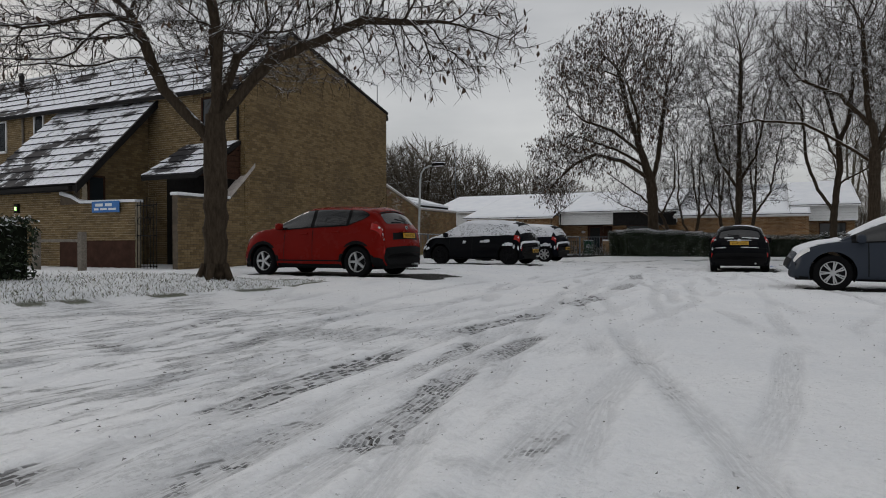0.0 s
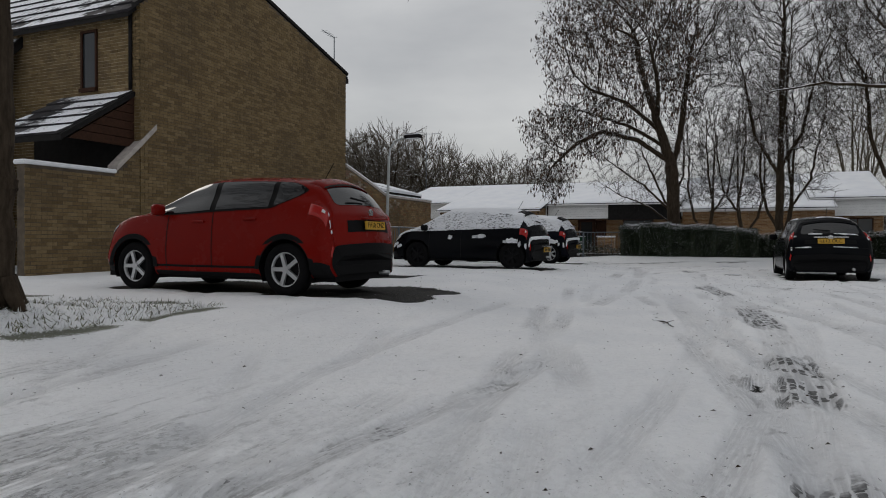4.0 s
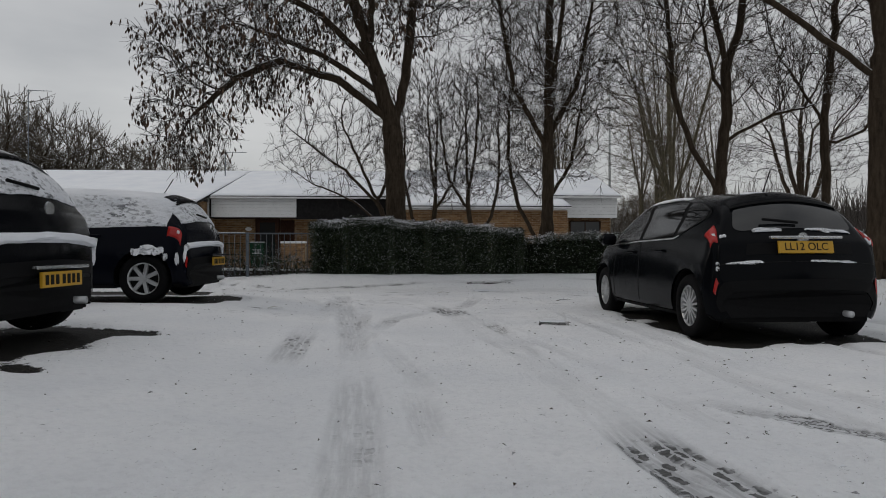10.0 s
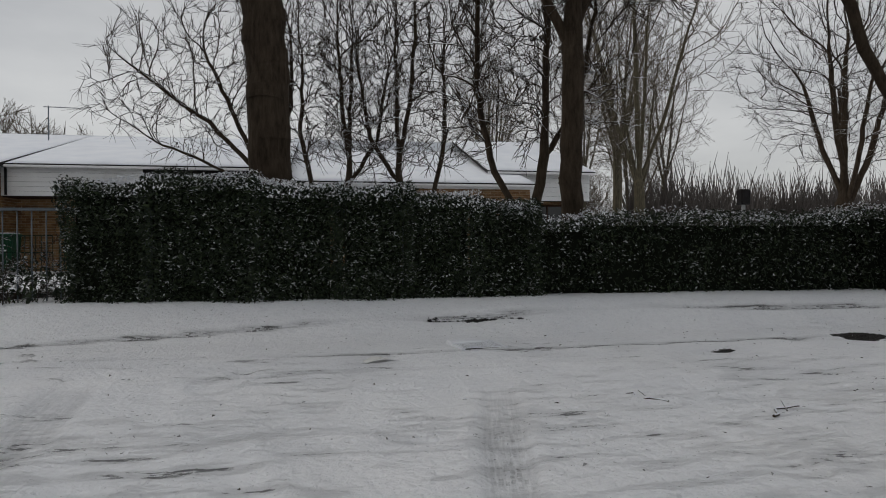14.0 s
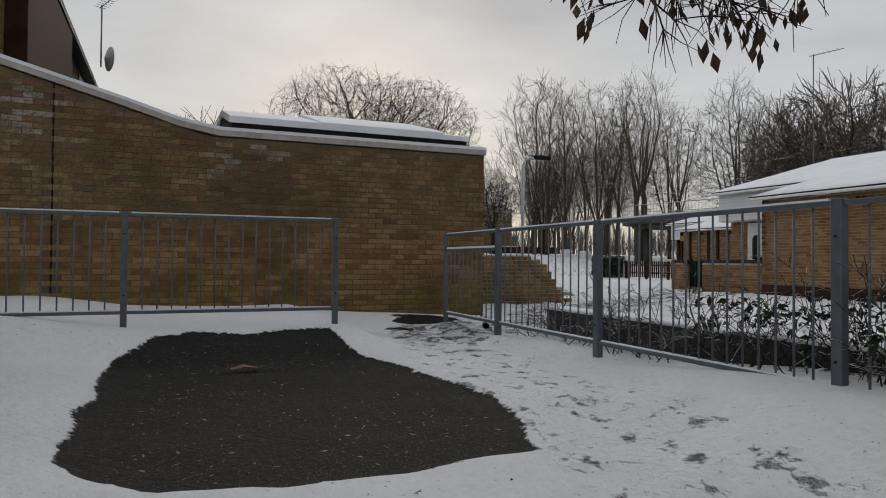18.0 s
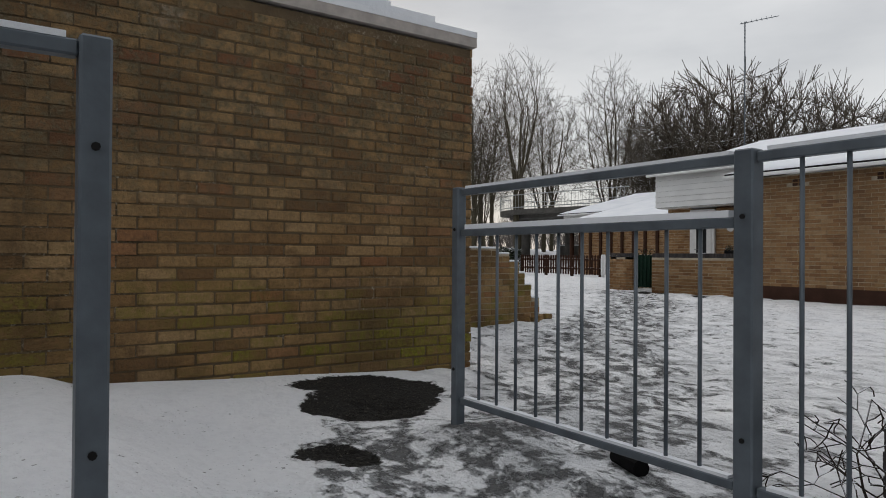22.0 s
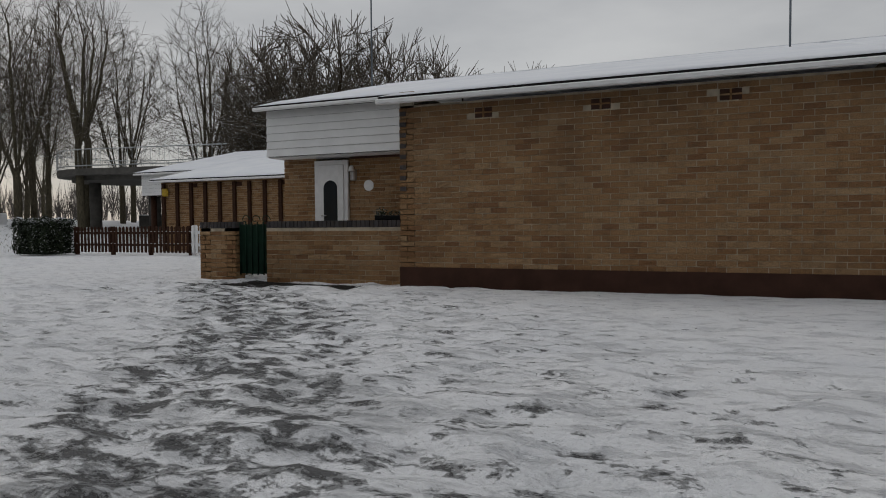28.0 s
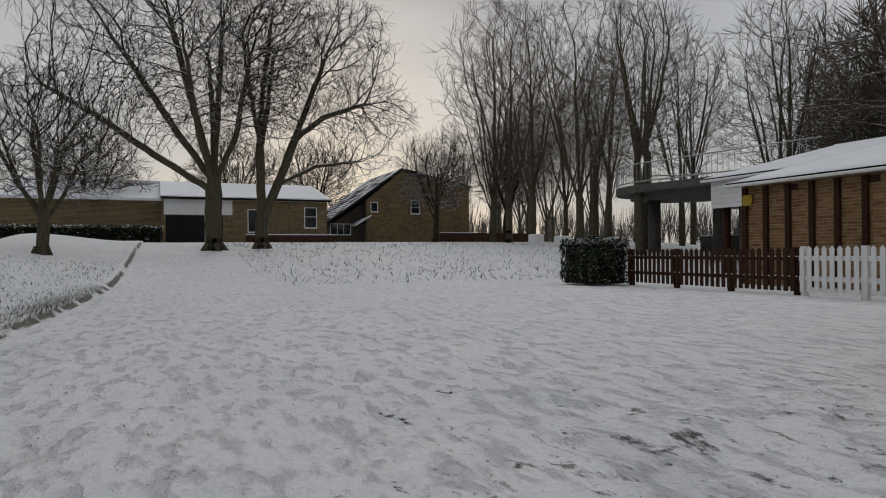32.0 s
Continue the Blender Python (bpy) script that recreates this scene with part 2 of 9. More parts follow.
    snow_c = n.mix(n.math("MULTIPLY", n.grey(speck, 0.69, 0.73, 0, 0.75), n.grey(n.noise(0.7, 4), 0.42, 0.62)), snow_c, (0.16, 0.155, 0.15))
    snow_c = n.mix(n.math("MULTIPLY", pressed_shade, 0.4), snow_c, (0.43, 0.44, 0.465))
    snow_c = n.mix(n.math("MULTIPLY", holes, 0.6), snow_c, (0.15, 0.15, 0.145))
    slush_c = n.ramp(fine, (0.3, (0.20, 0.205, 0.21)), (0.7, (0.47, 0.48, 0.50)))
    tar_c = n.ramp(grit, (0.35, (0.012, 0.012, 0.012)), (0.6, (0.032, 0.031, 0.029)), (0.80, (0.12, 0.11, 0.10)))
    tar_c = n.mix(n.grey(n.noise(75, 2, 0.5), 0.645, 0.68, 0, 0.8), tar_c, (0.17, 0.15, 0.12))
    grass_c = n.ramp(grass_n, (0.3, (0.035, 0.042, 0.02)), (0.7, (0.10, 0.105, 0.05)))
    rut_c = n.ramp(fine, (0.32, (0.03, 0.03, 0.028)), (0.68, (0.17, 0.17, 0.17)))
    c = n.mix(n.math("MULTIPLY", slush, 0.8), snow_c, slush_c)
    c = n.mix(n.math("MULTIPLY", thin, 0.45), c, slush_c)
    c = n.mix(n.math("MULTIPLY", n.math("MULTIPLY", n.grey(at["worn"], 0.1, 0.9), n.grey(drag.outputs["Fac"], 0.36, 0.58, 0.25, 1)), 0.72), c, (0.36, 0.365, 0.38))
    c = n.mix(n.math("MULTIPLY", scraped, 0.5), c, (0.40, 0.41, 0.43))
    c = n.mix(n.math("MULTIPLY", n.math("MULTIPLY", scraped, grain), 0.75), c, (0.12, 0.12, 0.12))
    c = n.mix(n.math("MULTIPLY", smear, 0.16), c, (0.46, 0.465, 0.48))
    c = n.mix(n.math("MULTIPLY", slit, 0.85), c, (0.06, 0.06, 0.058))
    c = n.mix(n.math("MULTIPLY", mark, 0.92), c, rut_c)
    c = n.mix(grass, c, grass_c)
    c = n.mix(bare, c, tar_c)
    n.color(c)
    n.rough(n.grey(bare, 0, 1, 0.8, 0.65))
    n.to(n.grey(bare, 0, 1, 0.25, 0.07), n.b.inputs["Specular IOR Level"])
    h = n.math("ADD", n.math("MULTIPLY", mid, 0.5), n.math("MULTIPLY", fine, 0.55))
    h = n.math("SUBTRACT", n.math("ADD", h, n.math("MULTIPLY", grit, 0.12)), n.math("MULTIPLY", bare, 0.35))
    h = n.math("SUBTRACT", h, n.math("ADD", n.math("MULTIPLY", n.math("MAXIMUM", mark, n.math("MAXIMUM", n.math("MULTIPLY", scraped, 0.35), n.math("MULTIPLY", smear, 0.25))), 0.7), n.math("ADD", n.math("MULTIPLY", pressed_shade, 0.45), n.math("MULTIPLY", thin, 0.5))))
    n.bump(h, 0.95, 0.05)

    # Bricks: one colour each from a range of buff, brown and red, with stains over many bricks
    def brick(name, ramp_stops, moss=0.0, dark=0.55, stain_c=(0.05, 0.04, 0.03)):
        n = Nodes(name, 0.9)
        pick = n.math("FRACT", n.math("ADD", n.island(), n.math("MULTIPLY", n.each(), 7.31)), 0)
        c = n.ramp(pick, *ramp_stops)
        fine = n.noise(48, 5, 0.65)
        c = n.mix(n.grey(fine, 0.40, 0.72, 0.0, 0.45), c, (0.07, 0.05, 0.032))
        c = n.mix(n.grey(n.noise(9, 6, 0.7), 0.50, 0.70, 0.0, 0.5), c, (0.085, 0.058, 0.034))
        stain = n.noise(0.8, 5, 0.6)
        c = n.mix(n.grey(stain, 0.47, 0.66, 0, dark), c, stain_c)
        if moss:
            s = n.add("SeparateXYZ")
            n.to(n.pos(world_space=True), s.inputs["Vector"])
            other = n.math("FRACT", n.math("MULTIPLY", pick, 17.7), 0)
            c = n.mix(n.math("MULTIPLY", n.grey(n.noise(1.7, 5, 0.6, (1, 1, 1.8)), 0.52, 0.64), n.grey(other, 0.1, 0.9, 0.25, 0.75)), c, (0.095, 0.05, 0.024))
            low = n.grey(s.outputs["Z"], 0.95, 0.15, 0, 1)
            bloom = n.math("MULTIPLY", n.grey(s.outputs["Z"], 1.55, 2.1), n.grey(n.noise(0.55, 4, 0.6), 0.50, 0.60))
            c = n.mix(n.math("MULTIPLY", n.math("MULTIPLY", bloom, n.grey(pick, 0.45, 0.55)), n.grey(fine, 0.35, 0.6, 0.2, 0.85)), c, (0.50, 0.48, 0.46))
            c = n.mix(n.math("MULTIPLY", n.grey(s.outputs["Z"], 1.2, 2.2), n.grey(pick, 0.80, 0.84, 0, 0.75)), c, (0.17, 0.058, 0.028))
            # Weathered grey-green skin on the upper courses
            c = n.mix(n.math("MULTIPLY", n.grey(s.outputs["Z"], 0.9, 1.5), n.grey(n.noise(14, 6, 0.72), 0.44, 0.60, 0.1, 0.75)), c, n.ramp(fine, (0.35, (0.055, 0.048, 0.028)), (0.65, (0.17, 0.15, 0.095))))
            f = n.math("MULTIPLY", low, n.math("MULTIPLY", n.grey(n.noise(2.0, 5), 0.40, 0.58), n.grey(other, 0.25, 0.8, 0.12, moss)))
            c = n.mix(n.math("MULTIPLY", f, n.grey(n.noise(24, 4, 0.6), 0.34, 0.56, 0.35, 1.0)), c, n.ramp(fine, (0.3, (0.085, 0.085, 0.012)), (0.7, (0.25, 0.23, 0.03))))
        n.color(c)
        n.b.inputs["Specular IOR Level"].default_value = 0.2
        n.bump(n.math("ADD", fine, n.math("ADD", n.math("MULTIPLY", n.noise(130, 4, 0.65), 0.6), n.math("MULTIPLY", n.noise(17, 5, 0.7), 1.1 if moss else 0.5))), 0.9, 0.014)

    brick("brick_buff", ((0.0, (0.20, 0.112, 0.05)), (0.3, (0.29, 0.17, 0.072)), (0.62, (0.355, 0.22, 0.098)), (0.86, (0.40, 0.26, 0.128)), (1.0, (0.28, 0.13, 0.058))), 1.0, 0.72, (0.06, 0.038, 0.02))
    brick("brick_gable", ((0.0, (0.15, 0.105, 0.05)), (0.5, (0.22, 0.155, 0.075)), (1.0, (0.27, 0.195, 0.10))), 0.0, 0.3)
    brick("brick_orange", ((0.0, (0.22, 0.11, 0.05)), (0.25, (0.29, 0.16, 0.072)), (0.7, (0.35, 0.205, 0.098)), (1.0, (0.42, 0.275, 0.15))), 0.0, 0.42, (0.10, 0.055, 0.028))
    brick("brick_blue", ((0.0, (0.04, 0.04, 0.045)), (1.0, (0.085, 0.08, 0.085))), 0.0, 0.2)
    plain("mortar", (0.42, 0.36, 0.27), 0.95, vary=0.3, scale=6, bump=0.4)
    n = Nodes("mortar_old", 0.95)
    crack = n.noise(40, 5, 0.7)
    c = n.ramp(n.noise(3.0, 5), (0.3, (0.075, 0.052, 0.028)), (0.7, (0.17, 0.12, 0.065)))
    n.color(n.mix(n.math("MULTIPLY", n.grey(crack, 0.53, 0.66, 0, 0.8), n.grey(n.noise(1.3, 5, 0.65), 0.48, 0.62)), c, (0.36, 0.31, 0.235)))
    n.bump(crack, 0.9, 0.012)
    plain("mortar_dark", (0.09, 0.07, 0.05), 0.95, vary=0.35, scale=6, bump=0.4)
    plain("plinth_brown", (0.055, 0.028, 0.02), 0.8, vary=0.3, scale=4)
    plain("coping_stone", (0.42, 0.38, 0.35), 0.85, vary=0.2)
    plain("white_board", (0.74, 0.745, 0.74), 0.5, vary=0.06, scale=3, bump=0.05)
    plain("white_paint", (0.72, 0.72, 0.72), 0.4, vary=0.06, bump=0.03)
    plain("dark_fascia", (0.016, 0.015, 0.015), 0.6, vary=0.3)
    plain("brown_timber", (0.045, 0.022, 0.014), 0.7, vary=0.35, scale=20)
    plain("grey_timber", (0.16, 0.14, 0.115), 0.85, vary=0.35, scale=20)
    n = plain("galvanised", (0.115, 0.135, 0.155), 0.5, 0.35, vary=0.2, scale=12, bump=0.12)
    plain("lamp_grey", (0.36, 0.38, 0.38), 0.6, 0.1, vary=0.15)
    plain("tape_yellow", (0.40, 0.26, 0.012), 0.6, vary=0.35, scale=14)
    plain("iron_green", (0.008, 0.024, 0.015), 0.5, vary=0.3)
    plain("bin_green", (0.012, 0.05, 0.026), 0.45, vary=0.2)
    plain("sign_blue", (0.02, 0.14, 0.42), 0.4, vary=0.08, bump=0.0)
    plain("tyre", (0.006, 0.006, 0.0065), 0.85, vary=0.2, scale=30)
    plain("black_plastic", (0.006, 0.006, 0.0065), 0.6, vary=0.2, scale=30)
    plain("alloy", (0.46, 0.47, 0.48), 0.35, 0.6, vary=0.1)
    plain("alloy_dark", (0.008, 0.008, 0.009), 0.5, vary=0.1)
    plain("chrome", (0.6, 0.61, 0.62), 0.2, 0.9, vary=0.05, bump=0.0)
    plain("plate_yellow", (0.50, 0.28, 0.015), 0.4, vary=0.05, bump=0.0)
    plain("ink", (0.01, 0.01, 0.01), 0.5, vary=0.05, bump=0.0)
    plain("ink_white", (0.75, 0.78, 0.8), 0.5, vary=0.05, bump=0.0)
    plain("old_concrete", (0.085, 0.08, 0.072), 0.95, vary=0.3, scale=3, bump=0.3)
    plain("concrete", (0.27, 0.255, 0.23), 0.9, vary=0.2, scale=5, bump=0.3)
    plain("litter_white", (0.6, 0.6, 0.58), 0.6)
    plain("litter_brown", (0.20, 0.09, 0.06), 0.6)
    n = Nodes("lens_red", 0.12, 0, (0.35, 0.012, 0.01))
    n = Nodes("lens_clear", 0.1, 0, (0.62, 0.62, 0.62))
    n = Nodes("glass_dark", 0.06, 0, (0.008, 0.009, 0.010))
    n.b.inputs["Specular IOR Level"].default_value = 0.65
    n = Nodes("window_glass", 0.05, 0, (0.02, 0.024, 0.028))
    for name, c, r in (("paint_red", (0.165, 0.006, 0.0035), 0.3), ("paint_black", (0.0025, 0.003, 0.0042), 0.22), ("paint_navy", (0.0025, 0.0032, 0.0065), 0.25),
                       ("paint_grey", (0.035, 0.042, 0.055), 0.25)):
        n = Nodes(name, r, 0.0, c)
        n.b.inputs["Coat Weight"].default_value = 0.0
        n.b.inputs["Coat Roughness"].default_value = 0.06
        n.b.inputs["Specular IOR Level"].default_value = 0.07
        dirt = n.noise(3.0, 6, 0.65)
        n.color(n.mix(n.grey(dirt, 0.5, 0.8, 0, 0.03), c, (0.05, 0.047, 0.044)))
        n.rough(n.grey(dirt, 0.4, 0.8, r * 0.6, r + 0.1))
    # Roof tiles with patchy snow
    n = Nodes("roof_tile", 0.85)
    n.b.inputs["Specular IOR Level"].default_value = 0.15
    base = n.ramp(n.island(), (0.0, (0.025, 0.024, 0.027)), (1.0, (0.06, 0.057, 0.06)))
    cover = n.math("ADD", n.noise(0.55, 5, 0.6, (0.7, 1.2, 1.2)), n.math("ADD", n.math("MULTIPLY", n.math("SUBTRACT", n.island(), 0.5), 0.07), n.math("MULTIPLY", n.math("SUBTRACT", n.noise(9, 4, 0.6), 0.5), 0.14)))
    n.color(n.mix(n.math("MULTIPLY", n.grey(cover, 0.52, 0.57, 1, 0), n.grey(n.up(), 0.30, 0.42)), base, SNOW))
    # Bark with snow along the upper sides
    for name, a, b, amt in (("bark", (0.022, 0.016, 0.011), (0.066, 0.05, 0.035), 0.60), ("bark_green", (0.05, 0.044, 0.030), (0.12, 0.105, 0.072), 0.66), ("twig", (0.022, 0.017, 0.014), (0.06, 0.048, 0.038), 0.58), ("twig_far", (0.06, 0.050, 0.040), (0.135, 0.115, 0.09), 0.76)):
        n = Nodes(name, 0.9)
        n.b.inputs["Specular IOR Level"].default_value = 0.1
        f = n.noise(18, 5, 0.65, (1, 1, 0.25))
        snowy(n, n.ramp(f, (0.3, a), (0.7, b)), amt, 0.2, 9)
        n.bump(f, 0.6, 0.02)
    n = Nodes("seed_keys", 0.85)
    n.color(n.ramp(n.island(), (0.0, (0.028, 0.017, 0.012)), (0.7, (0.06, 0.035, 0.022)), (1.0, (0.10, 0.06, 0.035))))
    n = Nodes("hedge_leaf", 0.5)
    n.b.inputs["Specular IOR Level"].default_value = 0.2
    base = n.ramp(n.island(), (0.0, (0.007, 0.012, 0.006)), (0.6, (0.015, 0.025, 0.011)), (1.0, (0.040, 0.054, 0.024)))
    f = n.math("ADD", n.up(), n.math("MULTIPLY", n.math("SUBTRACT", n.island(), 0.5), 0.7))
    flecks = n.math("MULTIPLY", n.grey(f, 0.74, 1.0), n.grey(n.noise(5, 4), 0.40, 0.58))
    n.color(n.mix(flecks, base, SNOW))
    # Near-black fill: the shade inside a hedge, given as colour
    plain("hedge_shade", (0.008, 0.010, 0.006), 1.0, vary=0.4)
    n = Nodes("leaf_tan", 0.8)
    n.color(n.ramp(n.island(), (0.0, (0.10, 0.07, 0.035)), (0.6, (0.26, 0.18, 0.09)), (1.0, (0.42, 0.33, 0.20))))
    n = Nodes("grass_blade", 0.8)
    n.color(n.ramp(n.island(), (0.0, (0.035, 0.04, 0.016)), (0.30, (0.085, 0.09, 0.04)), (0.42, (0.20, 0.19, 0.12)), (0.5, (0.68, 0.69, 0.70)), (1.0, (0.82, 0.83, 0.85))))
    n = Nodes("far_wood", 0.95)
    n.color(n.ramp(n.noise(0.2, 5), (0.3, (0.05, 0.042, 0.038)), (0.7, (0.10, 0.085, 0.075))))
    n = Nodes("lit_lamp", 0.4, 0, (0.6, 0.75, 0.3))
    n.b.inputs["Emission Color"].default_value = (0.5, 1.0, 0.3, 1)
    n.b.inputs["Emission Strength"].default_value = 2.0


make_materials()

# ---- builders ----


def thing(name, at=(0, 0, 0), turn=0.0, label="", category="", group="", kind=""):
    ob = new(name)
    ob.matrix_world = pose(*at, 0, 0, turn)
    return tagged(ob, label, category, group, kind)


def mesh_part(name, verts, faces, material, parent=None, label="", smooth=False):
    me = bpy.data.meshes.new(name)
    me.from_pydata([tuple(v) for v in verts], [], faces)
    me.materials.append(MAT[material])
    if smooth:
        me.shade_smooth()
    ob = new(name, me)
    if parent:
        ob.parent = parent
    return tagged(ob, label)


def part(name, bm, material, parent=None, label="", smooth=False):
    me = bpy.data.meshes.new(name)
    bm.normal_update()
    bm.to_mesh(me)
    bm.free()
    me.materials.append(MAT[material])
    if smooth:
        me.shade_smooth()
    ob = new(name, me)
    if parent:
        ob.parent = parent
    return tagged(ob, label)


def again(name, ob, parent, m):
    """One more piece on the same mesh, under parent, at the pose m."""
    o = new(name, ob.data)
    o.parent = parent
    o.matrix_local = m
    return o


def bx(bm, x0, y0, z0, x1, y1, z1, bevel=0.0):
    m = Matrix.LocRotScale(((x0 + x1) / 2, (y0 + y1) / 2, (z0 + z1) / 2), None, (abs(x1 - x0), abs(y1 - y0), abs(z1 - z0)))
    made = bmesh.ops.create_cube(bm, size=1.0, matrix=m)["verts"]
    if bevel:
        edges = {e for v in made for e in v.link_edges}
        bmesh.ops.bevel(bm, geom=list(edges), offset=bevel, segments=1, affect="EDGES", profile=0.5)
    return made


def slab(name, x0, y0, z0, x1, y1, z1, material, parent=None, label="", bevel=0.0):
    bm = bmesh.new()
    bx(bm, x0, y0, z0, x1, y1, z1, bevel)
    return part(name, bm, material, parent, label)


def cyl(bm, p, q, r0, r1=None, n=12):
    p, q = Vector(p), Vector(q)
    d = q - p
    m = Matrix.Translation((p + q) / 2) @ d.to_track_quat("Z", "Y").to_matrix().to_4x4()
    bmesh.ops.create_cone(bm, cap_ends=True, segments=n, radius1=r0, radius2=r0 if r1 is None else r1, depth=d.length, matrix=m)


def rod(name, p, q, r, material, parent=None, label="", r1=None, n=12):
    bm = bmesh.new()
    cyl(bm, p, q, r, r1, n)
    return part(name, bm, material, parent, label, True)


def prism(name, outline, axis, a, b, material, parent=None, label=""):
    """An outline in the plane across axis ('x': (y, z), 'y': (x, z), 'z': (x, y)), drawn from a to b along it."""
    def at(p, c):
        return {"x": (c, p[0], p[1]), "y": (p[0], c, p[1]), "z": (p[0], p[1], c)}[axis]
    n = len(outline)
    bm = bmesh.new()
    lo = [bm.verts.new(at(p, a)) for p in outline]
    hi = [bm.verts.new(at(p, b)) for p in outline]
    bm.faces.new(lo)
    bm.faces.new(hi[::-1])
    for k in range(n):
        bm.faces.new((lo[k], hi[k], hi[(k + 1) % n], lo[(k + 1) % n]))
    bmesh.ops.recalc_face_normals(bm, faces=bm.faces)
    return part(name, bm, material, parent, label)


BRICK_L, BRICK_H, JOINT = 0.215, 0.065, 0.010
BOX_FACES = np.array([(0, 1, 2, 3), (0, 4, 5, 1), (1, 5, 6, 2), (2, 6, 7, 3), (3, 7, 4, 0)])


def courses(u0, u1, z0, z1, inside):
    """The rectangles (u, u, z, z) of bricks in stretcher bond within a stretch of wall, kept where inside(u, z)."""
    out = []
    rows = int((z1 - z0) / (BRICK_H + JOINT))
    for k in range(rows):
        z = z0 + k * (BRICK_H + JOINT) + JOINT / 2
        u = u0 - (k % 2) * (BRICK_L + JOINT) / 2
        while u < u1 - 0.02:
            a, b = max(u, u0), min(u + BRICK_L, u1)
            if b - a > 0.04 and inside((a + b) / 2, z + BRICK_H / 2):
                out.append((a, b, z, z + BRICK_H))
            u += BRICK_L + JOINT
    return out


def brickwork(name, rects, origin, along, outward, material, parent, proud=0.008, seed=0, kind="stuff"):
    """Bricks with edges of their own, joined in one mesh: fronts proud of the mortar by uneven amounts."""
    if not rects:
        return None
    rng = np.random.default_rng(seed)
    r = np.array(rects)
    n = len(r)
    o, u, w = np.array(origin, float), np.array(along, float), np.array(outward, float)
    z = np.array((0.0, 0.0, 1.0))
    pr = proud + rng.uniform(-0.003, 0.003, n)
    jit = rng.uniform(-0.0025, 0.0025, (n, 2))
    v = np.zeros((n, 8, 3))
    for k, (a, b) in enumerate(((0, 2), (1, 2), (1, 3), (0, 3))):
        base = o + (r[:, a] + jit[:, 0])[:, None] * u + (r[:, b] + jit[:, 1])[:, None] * z
        v[:, k] = base + pr[:, None] * w
        v[:, k + 4] = base - 0.02 * w
    f = (BOX_FACES[None] + 8 * np.arange(n)[:, None, None]).reshape(-1, 4)
    if np.dot(np.cross(u, z), w) < 0:
        f = f[:, ::-1]
    ob = mesh_part(name, v.reshape(-1, 3), f.tolist(), material, parent)
    return tagged(ob, kind=kind)


def wnoise(x, y, scale, seed):
    """Smooth value noise, 0 to 1."""
    rng = np.random.default_rng(seed)
    t = rng.random((64, 64))
    x, y = x * scale + 1000.5, y * scale + 1000.5
    i, j = np.floor(x).astype(int), np.floor(y).astype(int)
    a, b = x - i, y - j
    a, b = a * a * (3 - 2 * a), b * b * (3 - 2 * b)
    i, j, i1, j1 = i % 64, j % 64, (i + 1) % 64, (j + 1) % 64
    return (t[i, j] * (1 - a) + t[i1, j] * a) * (1 - b) + (t[i, j1] * (1 - a) + t[i1, j1] * a) * b


def sstep(x, a, b):
    t = np.clip((x - a) / (b - a), 0, 1)
    return t * t * (3 - 2 * t)


def near_line(x, y, pts):
    """Distance to a line of points, the way along it, and the side on which it lies."""
    best, along, hand, run = np.full(x.shape, 1e9), np.zeros(x.shape), np.ones(x.shape), 0.0
    for (ax, ay), (cx, cy) in zip(pts, pts[1:]):
        dx, dy = cx - ax, cy - ay
        ln = math.hypot(dx, dy)
        t = np.clip(((x - ax) * dx + (y - ay) * dy) / ln ** 2, 0, 1)
        d = np.hypot(x - ax - t * dx, y - ay - t * dy)
        m = d < best
        best[m], along[m] = d[m], run + t[m] * ln
        hand[m] = np.sign(dx * (y - ay) - dy * (x - ax))[m]
        run += ln
    return best, along, hand


def in_box(x, y, x0, y0, x1, y1):
    """How far inside a box, negative outside."""
    return np.minimum(np.minimum(x - x0, x1 - x), np.minimum(y - y0, y1 - y))

